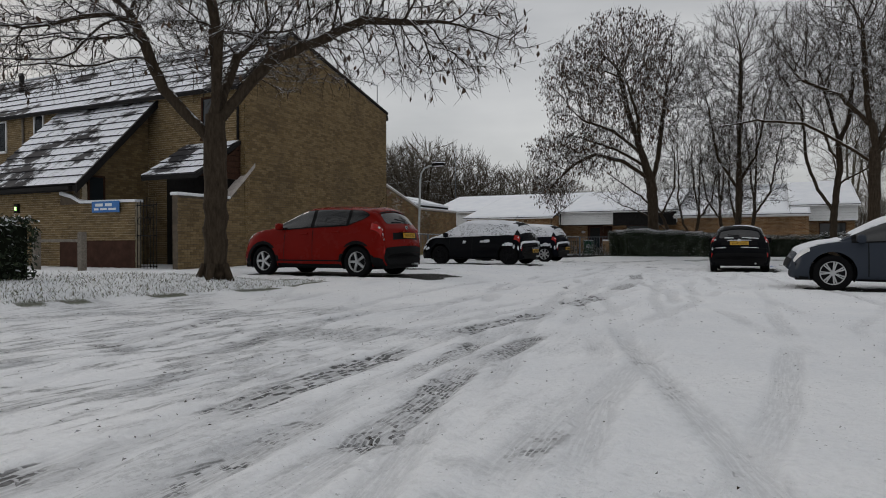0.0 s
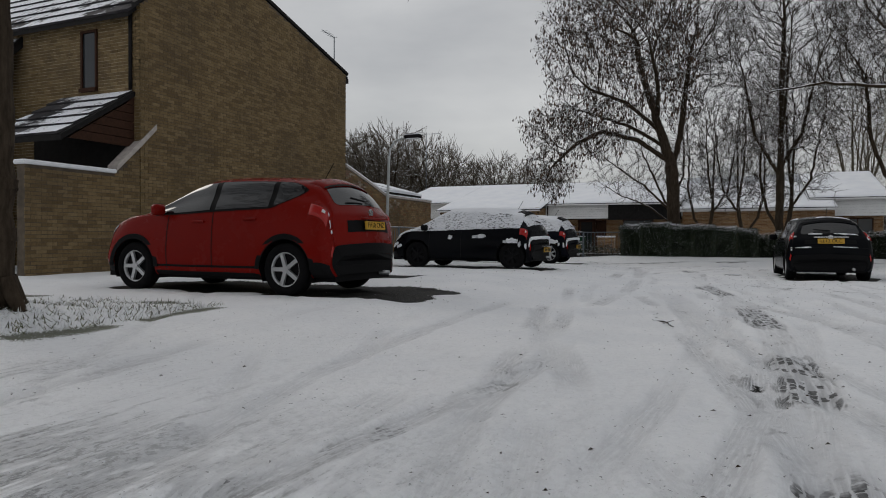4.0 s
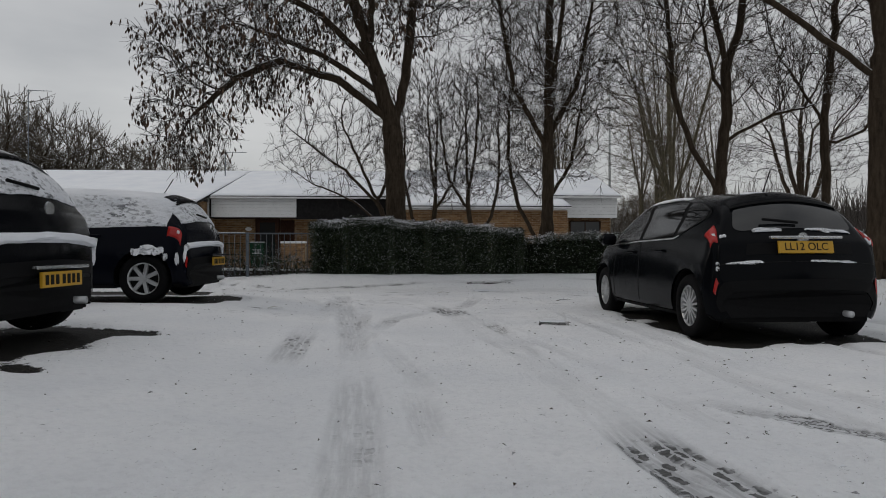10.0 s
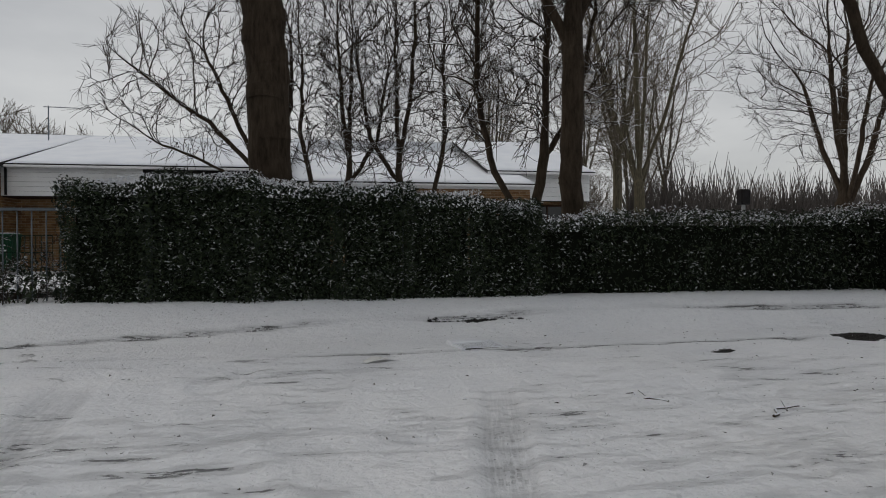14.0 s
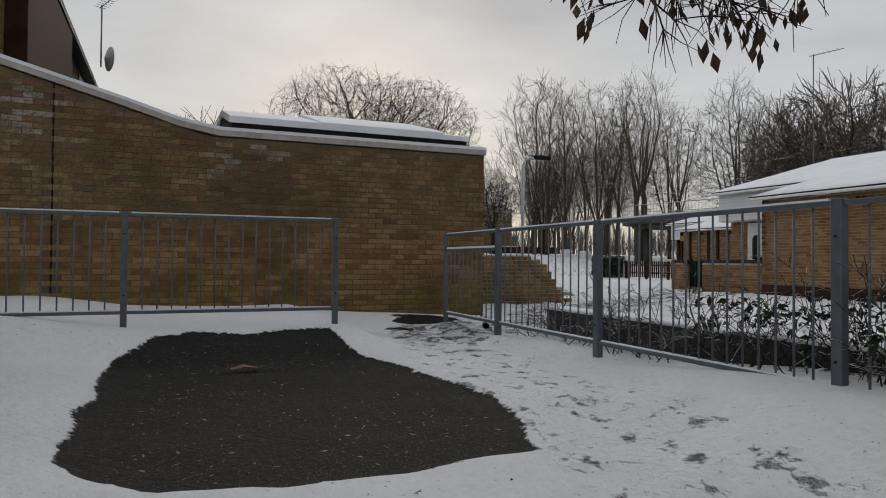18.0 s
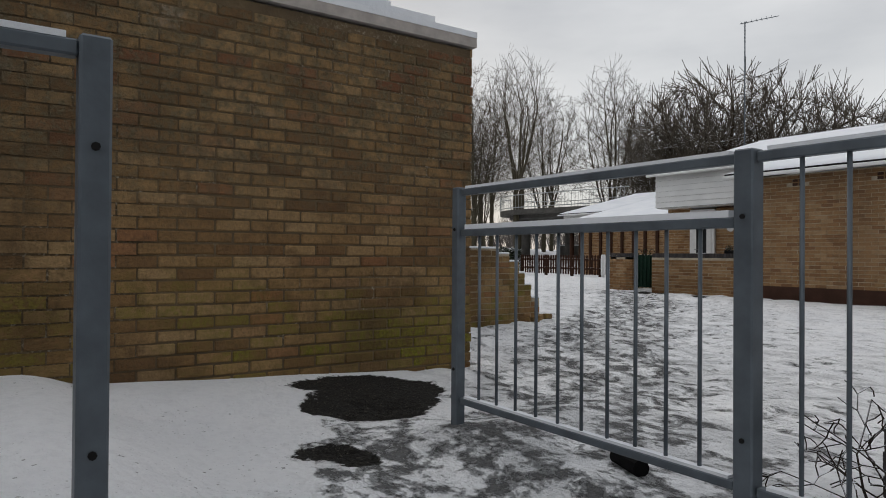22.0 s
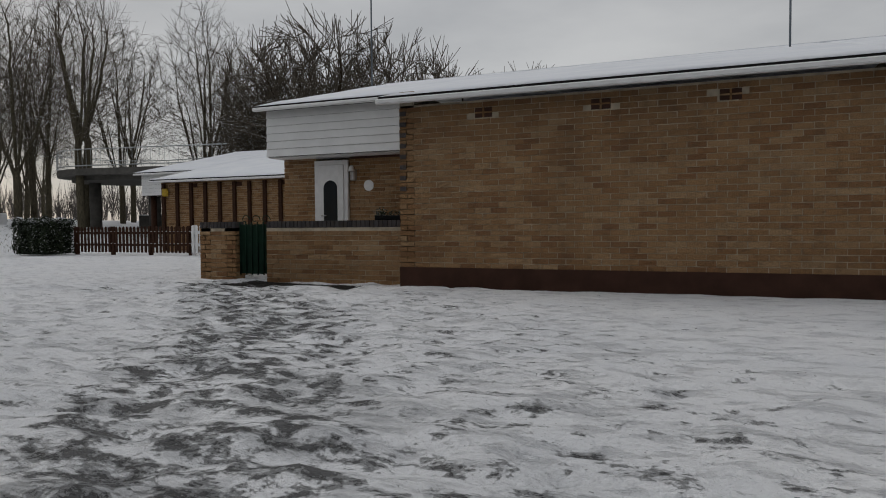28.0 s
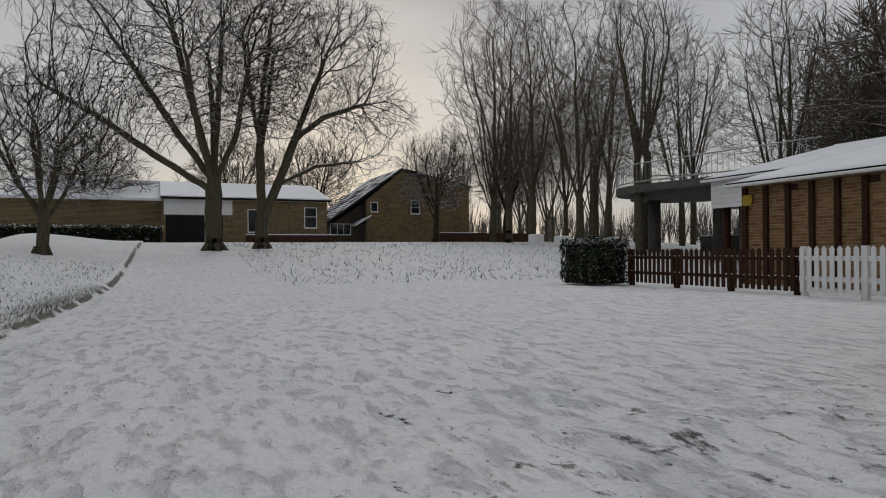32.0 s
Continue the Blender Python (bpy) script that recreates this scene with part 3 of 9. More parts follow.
# ---- ground ----
TRACKS = [  # wheel tracks across the car park: points, half width, wear
    ([(-2.3, -5.0), (-2.42, -3.5), (-2.57, -1.9), (-2.66, -0.4), (-2.73, 0.9), (-2.6, 2.2), (-2.48, 5.0), (-2.55, 7.8), (-2.7, 9.75), (-2.95, 11.9), (-3.36, 14.0), (-3.56, 17.2), (-3.93, 21.0)], 0.15, 1.0),
    ([(-1.7, -4.2), (-1.95, -2.6), (-2.05, -1.76), (-2.2, -0.15), (-2.3, 1.2)], 0.11, 0.7),
    ([(-1.45, -3.6), (-1.65, -1.8), (-1.85, -0.74), (-1.9, 0.54), (-1.98, 1.6)], 0.12, 0.9),
    ([(-0.85, -3.0), (-0.92, -1.0), (-1.18, 0.38), (-1.56, 1.67), (-2.07, 3.1), (-2.4, 4.4)], 0.11, 0.65),
    ([(-3.3, -4.2), (-3.9, -1.5), (-4.4, 0.8), (-4.7, 4.0)], 0.14, 0.6),
    ([(-4.2, -3.8), (-5.2, -0.8), (-6.2, 2.2)], 0.15, 0.6),
    ([(-0.2, -3.6), (0.1, -1.0), (0.2, 2.0), (0.0, 5.0)], 0.10, 0.45),
    ([(-5.78, 23.8), (-5.1, 18.4), (-4.75, 15.0), (-4.55, 12.0), (-4.6, 9.0)], 0.13, 0.5),
    ([(-5.65, 22.2), (-5.58, 20.3), (-5.55, 18.3), (-5.4, 16.0)], 0.13, 0.6),
    ([(-5.16, 21.6), (-5.02, 18.5), (-4.9, 16.6)], 0.10, 0.5),
    ([(-4.95, 23.4), (-4.65, 22.7), (-4.16, 21.5), (-3.99, 20.2), (-3.8, 18.1), (-3.45, 16.6)], 0.13, 0.85),
    ([(-3.2, 23.4), (-3.76, 20.9), (-4.33, 20.15), (-4.69, 19.5), (-4.95, 17.4)], 0.10, 0.55),
    ([(-3.65, 20.4), (-3.62, 19.4), (-3.45, 17.6)], 0.09, 0.6),
    ([(-5.3, 11.85), (-4.7, 11.4), (-4.0, 11.0), (-3.2, 10.6)], 0.07, 0.55),
    ([(-3.0, 15.3), (-2.2, 14.2), (-1.0, 13.4), (1.5, 12.6)], 0.10, 0.8),
    ([(-6.4, 22.4), (-4.0, 22.3), (-1.0, 22.6), (2.5, 22.3)], 0.09, 0.45),
    ([(-6.6, 24.45), (-4.6, 24.3), (-2.6, 24.35), (0.6, 24.6)], 0.05, 0.9),
    ([(-5.6, 23.5), (-3.8, 23.7), (-2.2, 23.55)], 0.06, 0.7),
    ([(-7.4, 25.0), (-4.1, 25.38), (-1.2, 25.5), (3.0, 25.4)], 0.045, 0.8),
]
PATHWAY = [(-12.6, 26.0), (-14.2, 27.8), (-16.4, 30.6), (-17.7, 32.4), (-19.0, 34.6), (-21.8, 37.3)]


def faint_tracks():
    """Older wheel tracks, nearly lost under the snow."""
    rng = random.Random(41)
    out = []
    for k in range(26):
        x, y, a = rng.uniform(-6.5, 1.2), rng.uniform(-5.5, 3.0) if k < 17 else rng.uniform(3, 15), rng.gauss(0.12, 0.16)
        pts = []
        for _ in range(rng.randint(5, 9)):
            pts.append((x, y))
            a += rng.gauss(0, 0.07)
            x, y = x - 1.7 * math.sin(a), y + 1.7 * math.cos(a)
        wear = rng.uniform(0.3, 0.58)
        out.append((pts, 0.09, wear))
        out.append(([(p + 1.42, q) for p, q in pts], 0.09, wear))
    return out


def bank_edge(x):
    return np.interp(x, [-60, -38.4, -29.0, -20.0], [33.4, 32.99, 32.55, 32.37])


def bank_depth(x, y):
    return np.minimum(bank_edge(x) - y, np.minimum((y - 28.0) * 0.3, -19.9 - x))


def ground_height(x, y):
    """The lie of the land, before any tread."""
    z = np.interp(y, [5, 9, 14, 20, 24], [0.13, 0.15, 0.20, 0.18, 0.16]) * sstep(-x, 5.0, 7.5) * sstep(y, 3.0, 7.0) * (1 - sstep(y, 21.3, 23.0))
    verge = sstep(in_box(x, y, -60, -60, -8.2 + 0.10 * (y - 6), 6.4), -0.9, 0.5)
    z = np.maximum(z, 0.06 * verge + 0.24 * sstep(in_box(x, y, -60, -60, -7.9, 6.2), 0.0, 2.2))
    z = np.maximum(z, 0.10 * sstep(y, 9.0, 12.0) * sstep(-x, 12.6, 13.4) * (1 - sstep(y, 20, 24)))
    hedge = sstep(y, 24.95, 25.85) * (1 - sstep(y, 27.5, 30.0)) * sstep(x, -10.5, -6.6)
    z = z + 0.29 * hedge
    right = sstep(in_box(x, y, 1.2, 14.0, 90, 60), -0.4, 0.8)
    z = np.maximum(z, 0.16 * right + 0.22 * np.exp(-((x - 3.12) ** 2 + (y - 21.9) ** 2) / 1.6))
    z = z + 1.5 * sstep(-x, 36, 62) + 0.02 * np.clip(-x - 62, 0, 60)
    bank = sstep(bank_depth(x, y), -0.06, 0.10)
    z = z + bank * (0.10 + 0.4 * sstep(-y, -32.4, -28.0) * sstep(-x, 19.5, 30.0))
    z = z - 0.6 * sstep(y, 60, 120)
    f1 = 0.22 * sstep(-x, 11.4, 12.25) * (1 - sstep(y, 24.5, 25.25)) * sstep(y, 12, 16)
    z = z + f1 * (1 - sstep(-x, 15.3, 16.5))
    z = np.maximum(z, np.interp(y, [22.4, 24.0, 26.0, 27.5], [0.25, 0.18, 0.08, 0.0]) * sstep(-x, 14.1, 15.1) * (1 - sstep(-x, 15.3, 16.5)) * sstep(y, 18, 21))
    z = z + 0.08 * sstep(y, 25.85, 26.2) * (1 - sstep(y, 26.8, 28.0)) * sstep(x, -13.9, -13.4) * (1 - sstep(x, -9.0, -7.5))
    return z - 0.04


def ground_at(x, y):
    return float(ground_height(np.array([float(x)]), np.array([float(y)]))[0])


def build_ground():
    def axis(lo, mid, hi):
        a, b = mid[0], mid[-1]
        grow = 0.14 * 1.16 ** np.arange(0, 60)
        left = a - np.cumsum(grow)
        right = b + np.cumsum(grow)
        return np.r_[lo, left[left > lo][::-1], mid, right[right < hi], hi]
    xs = axis(-900, np.r_[np.arange(-38.0, -27.5, 0.17), np.arange(-27.5, -6.2, 0.085), np.arange(-6.2, 0.6, 0.045), np.arange(0.6, 3.0, 0.085)], 900)
    ys = axis(-900, np.r_[np.arange(-4.6, 26.0, 0.055), np.arange(26.0, 38.2, 0.07)], 1200)
    x, y = (a.ravel() for a in np.meshgrid(xs, ys))
    z = ground_height(x, y)
    big = wnoise(x, y, 0.35, 3) - 0.5
    z = z + 0.03 * big + 0.012 * (wnoise(x, y, 1.7, 4) - 0.5)
    bare, slush, grass = np.zeros_like(x), np.zeros_like(x), np.zeros_like(x)
    rag = wnoise(x, y, 2.3, 5) - 0.5
    fine = wnoise(x, y, 6.0, 6)
    park = (x > -13) & (y < 25.6) & (y > -30)

    # Wheel tracks: worn ruts; the tread itself is drawn by the way along and across them
    run, side, worn = np.zeros_like(x), np.zeros_like(x), np.zeros_like(x)
    for k, (pts, half, wear) in enumerate(TRACKS + faint_tracks()):
        px = [p[0] for p in pts]
        py = [p[1] for p in pts]
        m = (x > min(px) - 1) & (x < max(px) + 1) & (y > min(py) - 1) & (y < max(py) + 1)
        d, s_, sg = near_line(x[m], y[m], pts)
        inside = 1 - sstep(d, half * 0.8, half * 1.3)
        patch = sstep(wnoise(x[m], y[m], 0.9, 30 + k), 0.2, 0.62)
        total = sum(math.dist(p, q) for p, q in zip(pts, pts[1:]))
        w = inside * wear * (0.25 + 0.75 * patch) * sstep(s_, 0.0, 0.8) * sstep(total - s_, 0.0, 0.8)
        better = w > worn[m]
        fine_lugs = 1.0 if half > 0.125 else 2.1
        for arr, val in ((worn, w), (run, (s_ + 3.7 * k) * fine_lugs), (side, d * sg * fine_lugs)):
            keep = arr[m]
            keep[better] = val[better]
            arr[m] = keep
        z[m] += -0.014 * inside * patch + 0.008 * np.exp(-((d - half * 1.45) / 0.045) ** 2)
    z = z + np.where(park, 0.010 * (wnoise(x, y, 4.5, 7) - 0.5), 0)
    scuff = sstep(wnoise(x, y, 0.5, 8), 0.52, 0.8) * park
    slush = np.maximum(slush, 0.38 * scuff * sstep(fine, 0.4, 0.8) * sstep(-y, -8, 2))

    # Bare tarmac where cars stood and stand, the drain cover, wet edges
    for x0, y0, x1, y1, soft, much in ((-11.7, 7.65, -6.6, 9.6, 0.2, 1.0), (-10.8, 11.3, -8.5, 12.6, 0.3, 0.95),
                                 (-10.9, 15.45, -6.85, 17.3, 0.12, 1.0), (-10.9, 19.95, -7.0, 21.6, 0.12, 1.0), (-1.75, 17.3, 0.2, 21.0, 0.15, 1.0),
                                 (0.6, 9.4, 4.7, 11.0, 0.2, 1.0), (-22.3, 37.3, -19.6, 38.2, 0.2, 0.9)):
        d = in_box(x, y, x0, y0, x1, y1)
        f = sstep(d + 0.55 * rag, -soft, soft) * much
        bare = np.maximum(bare, f)
        z = z - 0.035 * sstep(d + 0.55 * rag, -soft, soft * 0.3)
    bay = [(-12.1, 22.82), (-11.6, 22.58), (-8.8, 22.5), (-8.35, 22.92), (-8.2, 23.6), (-8.3, 24.6), (-9.4, 24.9), (-11.1, 24.72), (-12.15, 24.45)]
    d = np.full(x.shape, 9.0)
    for (ax, ay), (cx, cy) in zip(bay, bay[1:] + bay[:1]):
        ln = math.hypot(cx - ax, cy - ay)
        d = np.minimum(d, ((cx - ax) * (y - ay) - (cy - ay) * (x - ax)) / ln)
    f = sstep(d + 0.16 * rag + 0.05 * (fine - 0.5), -0.05, 0.07)
    bare = np.maximum(bare, f)
    z = z - 0.035 * f
    for cx, cy, r in ((-14.5, 26.4, 0.43), (-13.6, 25.7, 0.22), (0.5, 24.6, 0.16), (-1.2, 24.0, 0.12)):
        if r:
            d = r - np.hypot((x - cx), (y - cy) * 1.1)
            bare = np.maximum(bare, sstep(d + 0.42 * rag + 0.22 * (fine - 0.5), -0.10, 0.10))
            z = z - 0.02 * sstep(d + 0.42 * rag + 0.22 * (fine - 0.5), -0.1, 0.1)

    slot = 0.92 * np.exp(-((y - 25.38 - 0.02 * np.sin(x * 9.0)) / 0.045) ** 2) * (0.86 + 0.14 * np.sin(x * 11.0 + 1.0)) * sstep(in_box(x, y, -3.45, 20, -2.3, 30), 0.0, 0.15)
    bare = np.maximum(bare, slot)
    z = z - 0.03 * slot
    # The trodden way from the railings across the green: footprints and streaks
    d, s, _ = near_line(x, y, PATHWAY)
    way = 1 - sstep(d, 0.5, 1.7)
    streak = wnoise(x * 1.0, y * 2.6, 2.1, 11) * 0.6 + wnoise(x * 1.3, y * 3.0, 5.0, 12) * 0.4
    wide = (1 - sstep(d, 1.5, 5.5)) * (y > 27.0)
    slush = np.maximum(slush, np.maximum(way * 0.55, wide * 0.35) * sstep(streak, 0.40, 0.62))
    foot, _, _ = near_line(x, y, [(-6.6, 24.6), (-8.6, 25.1), (-10.6, 25.4), (-12.4, 25.6)])
    lane = 1 - sstep(foot, 0.3, 0.95)
    trodden = np.clip(np.maximum(np.maximum(1.0 * (1 - sstep(d, 0.4, 1.6)), (0.74 - 0.12 * sstep(-x, 17.0, 20.0)) * wide), 0.72 * lane), 0, 1)
    foot2, _, _ = near_line(x, y, [(-12.8, 25.5), (-13.6, 25.8), (-14.3, 26.3)])
    trodden = np.maximum(trodden, 1.08 * (1 - sstep(foot2, 0.1, 0.55)))
    z = z + (way * 0.5 + wide * 0.5 + 0.35 * ((x < -16) | (y > 27.6))) * (0.045 * (wnoise(x, y * 1.6, 3.2, 14) - 0.5) + 0.03 * (wnoise(x, y * 1.4, 7.0, 16) - 0.5))

    # Single footprints scattered over the green and the car park
    rng = np.random.default_rng(21)
    for k in range(420):
        if k < 330:
            cx, cy = rng.uniform(-27.4, -13.5), rng.uniform(28.0, 38.0)
        else:
            cx, cy = rng.uniform(-6.5, 2.5), rng.uniform(-4, 25)
        a, ln, wd = rng.normal(0.15, 0.5), rng.uniform(0.10, 0.2), rng.uniform(0.035, 0.06)
        m = (np.abs(x - cx) < 0.3) & (np.abs(y - cy) < 0.3)
        if not m.any():
            continue
        dx, dy = x[m] - cx, y[m] - cy
        p, q = (dx * math.cos(a) + dy * math.sin(a)) / ln, (-dx * math.sin(a) + dy * math.cos(a)) / wd
        f = np.exp(-(p ** 2 + q ** 2))
        z[m] -= 0.035 * f
        bare[m] = np.maximum(bare[m], f * rng.choice([0.1, 0.35, 0.5, 0.62]))

    # Grass showing through on the verge, the bank and the far meadow
    verge = sstep(in_box(x, y, -60, -60, -8.1 + 0.10 * (y - 6), 6.2), -0.3, 0.8)
    grass = np.maximum(grass, verge * (0.36 + 0.25 * rag))
    grass = np.maximum(grass, 0.78 * sstep(wnoise(x, y, 3.1, 46), 0.2, 0.6) * np.exp(-(in_box(x, y, -60, -60, -8.1 + 0.10 * (y - 6), 6.2) / 0.22) ** 2) * (x < 5) * (y < 6.6))
    grass = np.maximum(grass, 0.34 * sstep(in_box(x, y, 1.3, 14.0, 60, 25.8), 0.0, 1.0))
    grass = np.maximum(grass, 0.30 * sstep(in_box(x, y, -64, 34.2, -40, 70), 0.0, 2.0) + 0.02)
    bk = bank_depth(x, y)
    grass = np.maximum(grass, 0.30 * sstep(bk, 0.1, 1.0))
    grass = np.maximum(grass, 0.85 * np.exp(-(bk / 0.11) ** 2) * sstep(wnoise(x, y, 3.5, 44), 0.1, 0.45))
    grass = np.maximum(grass, 0.28 * sstep(in_box(x, y, -20, 26.7, -5, 33), 0, 1.5) * (wnoise(x, y, 0.9, 15) > 0.5) * (1 - way))
    near_fence = np.exp(-((y - 26.6) / 0.3) ** 2) * (x > -12.2) * (x < -6)
    grass = np.maximum(grass, 0.5 * near_fence)

    nx, ny = len(xs), len(ys)
    i = np.arange(nx * ny).reshape(ny, nx)
    quads = np.stack([i[:-1, :-1], i[:-1, 1:], i[1:, 1:], i[1:, :-1]], -1).reshape(-1, 4)
    me = bpy.data.meshes.new("ground")
    me.vertices.add(len(x))
    me.vertices.foreach_set("co", np.stack([x, y, z], 1).ravel())
    me.loops.add(quads.size)
    me.loops.foreach_set("vertex_index", quads.ravel().astype(np.int32))
    me.polygons.add(len(quads))
    me.polygons.foreach_set("loop_start", np.arange(0, quads.size, 4, dtype=np.int32))
    me.update()
    me.validate()
    scrape = sstep(in_box(x, y, -9.2, -9.0, -0.6, 5.5), -1.0, 2.0) * (0.3 + 0.7 * sstep(-x, 1.8, 4.5)) * (1 - 0.9 * sstep(y - 0.35 * (-x - 4), 0.8, 3.2))
    turned_over = sstep(in_box(x, y, -7.6, 18.6, 3.5, 25.7), 0.0, 1.6) * (0.35 + 0.65 * sstep(wnoise(x, y, 0.8, 52), 0.3, 0.7))
    trod = np.clip(sstep(y, 26.6, 28.0) * (x < -8) * (1 - 0.5 * sstep(-x, 27, 60)), 0, 1) * (0.55 + 0.45 * sstep(-x, -30, 22))
    for key, v in (("bare", bare), ("slush", slush), ("grass", grass), ("run", run), ("side", side), ("worn", worn), ("trod", trod), ("way", trodden), ("scrape", scrape), ("turned", turned_over)):
        a = me.attributes.new(key, "FLOAT", "POINT")
        a.data.foreach_set("value", v.astype(np.float32))
    me.materials.append(MAT["snowy_ground"])
    me.shade_smooth()
    tagged(new("ground", me), "snow-covered ground with tyre tracks and bare wet tarmac", "ground", kind="structure")


build_ground()

# ---- boundary wall beside the passage ----
WALL_X, WALL_END = -15.18, 27.56


def wall_top(y):
    return np.interp(y, [20.35, 23.45, 27.6], [3.36, 2.50, 2.50])


def build_boundary_wall():
    wall = thing("wall_boundary", (WALL_X, WALL_END, 0), 0, "tall buff brick garden wall with a sloping snowy coping", "wall", kind="structure")
    ox, oy = WALL_X, WALL_END

    def rel(y, z):
        return (y - oy, z)
    prism("core", [rel(20.4, -0.3), rel(WALL_END - 0.008, -0.3), rel(WALL_END - 0.008, 2.46), rel(23.45, 2.46), rel(20.4, 3.32)], "x", -0.215, 0.001, "mortar_old", wall)
    near, rest = [], []
    for r in courses(20.4, WALL_END, -0.075, 3.4, lambda u, z: z < wall_top(u) - 0.07):
        (near if r[0] > 25.02 else rest).append(r)
    gap = 21.63
    rest = [r for r in rest if not (r[0] < gap < r[1])]
    brickwork("brickwork", [(a - oy, b - oy, c, d) for a, b, c, d in rest], (0, 0, 0), (0, 1, 0), (1, 0, 0), "brick_buff", wall, 0.008, 31)
    brickwork("brickwork", [(a, b, c, d) for a, b, c, d in courses(-0.215, 0.006, -0.075, 2.5, lambda u, z: z < 2.44)], (0, 0, 0), (1, 0, 0), (0, 1, 0), "brick_buff", wall, 0.006, 32)
    slab("expansion_joint", -0.004, gap - oy - 0.012, 0, 0.006, gap - oy + 0.012, 3.1, "dark_fascia", wall)
    # Coping: a stone edging that follows the slope, with a lip of snow on it
    for name, mat, a, b, wide in (("coping", "coping_stone", -0.02, 0.055, 0.03), ("snow_cap", "snow", 0.055, 0.10, 0.035)):
        pts = [(20.4, 3.36), (22.4, 2.80), (23.1, 2.585), (23.6, 2.50), (WALL_END + 0.03, 2.50)]
        out = [rel(y, z + a) for y, z in pts] + [rel(y, z + b) for y, z in pts[::-1]]
        prism(name, out, "x", -0.215 - wide, wide, mat, wall, "snow-dusted pink stone coping" if name == "coping" else "")
    rng = random.Random(4)
    shapes = {}
    for a, b, c, d in near:
        key = round(b - a, 3)
        if key not in shapes:
            bm = bmesh.new()
            w = b - a
            bx(bm, -0.02, -w / 2, -BRICK_H / 2, 0.008, w / 2, BRICK_H / 2, 0.007)
            me = bpy.data.meshes.new("brick")
            bm.to_mesh(me)
            bm.free()
            me.materials.append(MAT["brick_buff"])
            shapes[key] = me
        o = new("brick", shapes[key])
        o.parent = wall
        o.matrix_local = pose(rng.uniform(-0.003, 0.004), (a + b) / 2 - oy + rng.uniform(-0.002, 0.002), (c + d) / 2 + rng.uniform(-0.002, 0.002), rng.uniform(-0.6, 0.6), rng.uniform(-0.8, 0.8), rng.uniform(-0.8, 0.8))
    # Stepped stub of old brickwork that runs on from the end of the wall
    stub = thing("brick_stub_wall", (-17.7, 28.6, 0), 0, "broken mossy brick stub wall stepping down in snow", "wall")
    steps = [(0.0, 1.2, 0.92), (1.2, 1.42, 0.85), (1.42, 1.58, 0.75), (1.58, 1.68, 0.6), (1.68, 1.8, 0.44), (1.8, 1.95, 0.27)]
    for k, (a, b, h) in enumerate(steps):
        slab("core", -0.10, a + 0.012, -0.2, 0.10, b, h, "mortar", stub)
        brickwork("brickwork", courses(a, b, -0.075, h + 0.02, lambda u, z: z < h), (0.10, 0, 0), (0, 1, 0), (1, 0, 0), "brick_buff", stub, 0.008, 50 + k)
        slab("snow_cap", -0.11, a, h, 0.115, b, h + 0.025, "snow", stub, bevel=0.01)
    for k in range(6):
        a = random.Random(k)
        bm = bmesh.new()
        bx(bm, -0.11, -0.05, -0.03, 0.11, 0.05, 0.035, 0.008)
        o = part("loose_brick", bm, "brick_buff")
        o.matrix_world = pose(-17.95 + a.uniform(0.0, 0.4), 30.25 + 0.1 * k, 0.0, a.uniform(-12, 12), a.uniform(-12, 12), a.uniform(0, 180))
        tagged(o, "loose mossy brick lying in the snow", "brick", "loose bricks by the stub wall")


build_boundary_wall()

# ---- railings ----


def rail_panel(parent, x0, x1, bar, top=1.15, low=0.16, mid=None, snow=True):
    """A panel along x between two posts: rails, and bars on one mesh."""
    slab("top_rail", x0, -0.017, top - 0.03, x1, 0.017, top, "galvanised", parent, bevel=0.004)
    slab("bottom_rail", x0, -0.017, low - 0.03, x1, 0.017, low, "galvanised", parent, bevel=0.004)
    if snow:
        slab("snow_cap", x0 + 0.03, -0.014, top, x1 - 0.02, 0.014, top + 0.012, "snow", parent)
        slab("snow_cap", x0 + 0.03, -0.014, low, x1 - 0.02, 0.014, low + 0.010, "snow", parent)
    hi = top - 0.03
    if mid:
        slab("middle_rail", x0, -0.017, mid - 0.032, x1, 0.017, mid, "galvanised", parent, bevel=0.004)
        slab("snow_cap", x0 + 0.03, -0.015, mid, x1 - 0.02, 0.015, mid + 0.022, "snow", parent)
        hi = mid - 0.032
    n = max(2, round((x1 - x0) / 0.125))
    for k in range(1, n):
        x = x0 + (x1 - x0) * k / n
        z0, z1 = low, hi
        o = again("bar", bar, parent, Matrix.Translation((x, 0, z0)) @ Matrix.Diagonal((1, 1, z1 - z0, 1)))


def rail_post(parent, x, h, w=0.035, z0=-0.25):
    bm = bmesh.new()
    bx(bm, x - w, -w, z0, x + w, w, h, 0.005)
    p = part("post", bm, "galvanised", parent)
    for z in (h - 0.2, 0.3):
        bm = bmesh.new()
        cyl(bm, (x, -w + 0.002, z), (x, -w - 0.004, z), 0.008, n=8)
        part("bolt", bm, "dark_fascia", p)


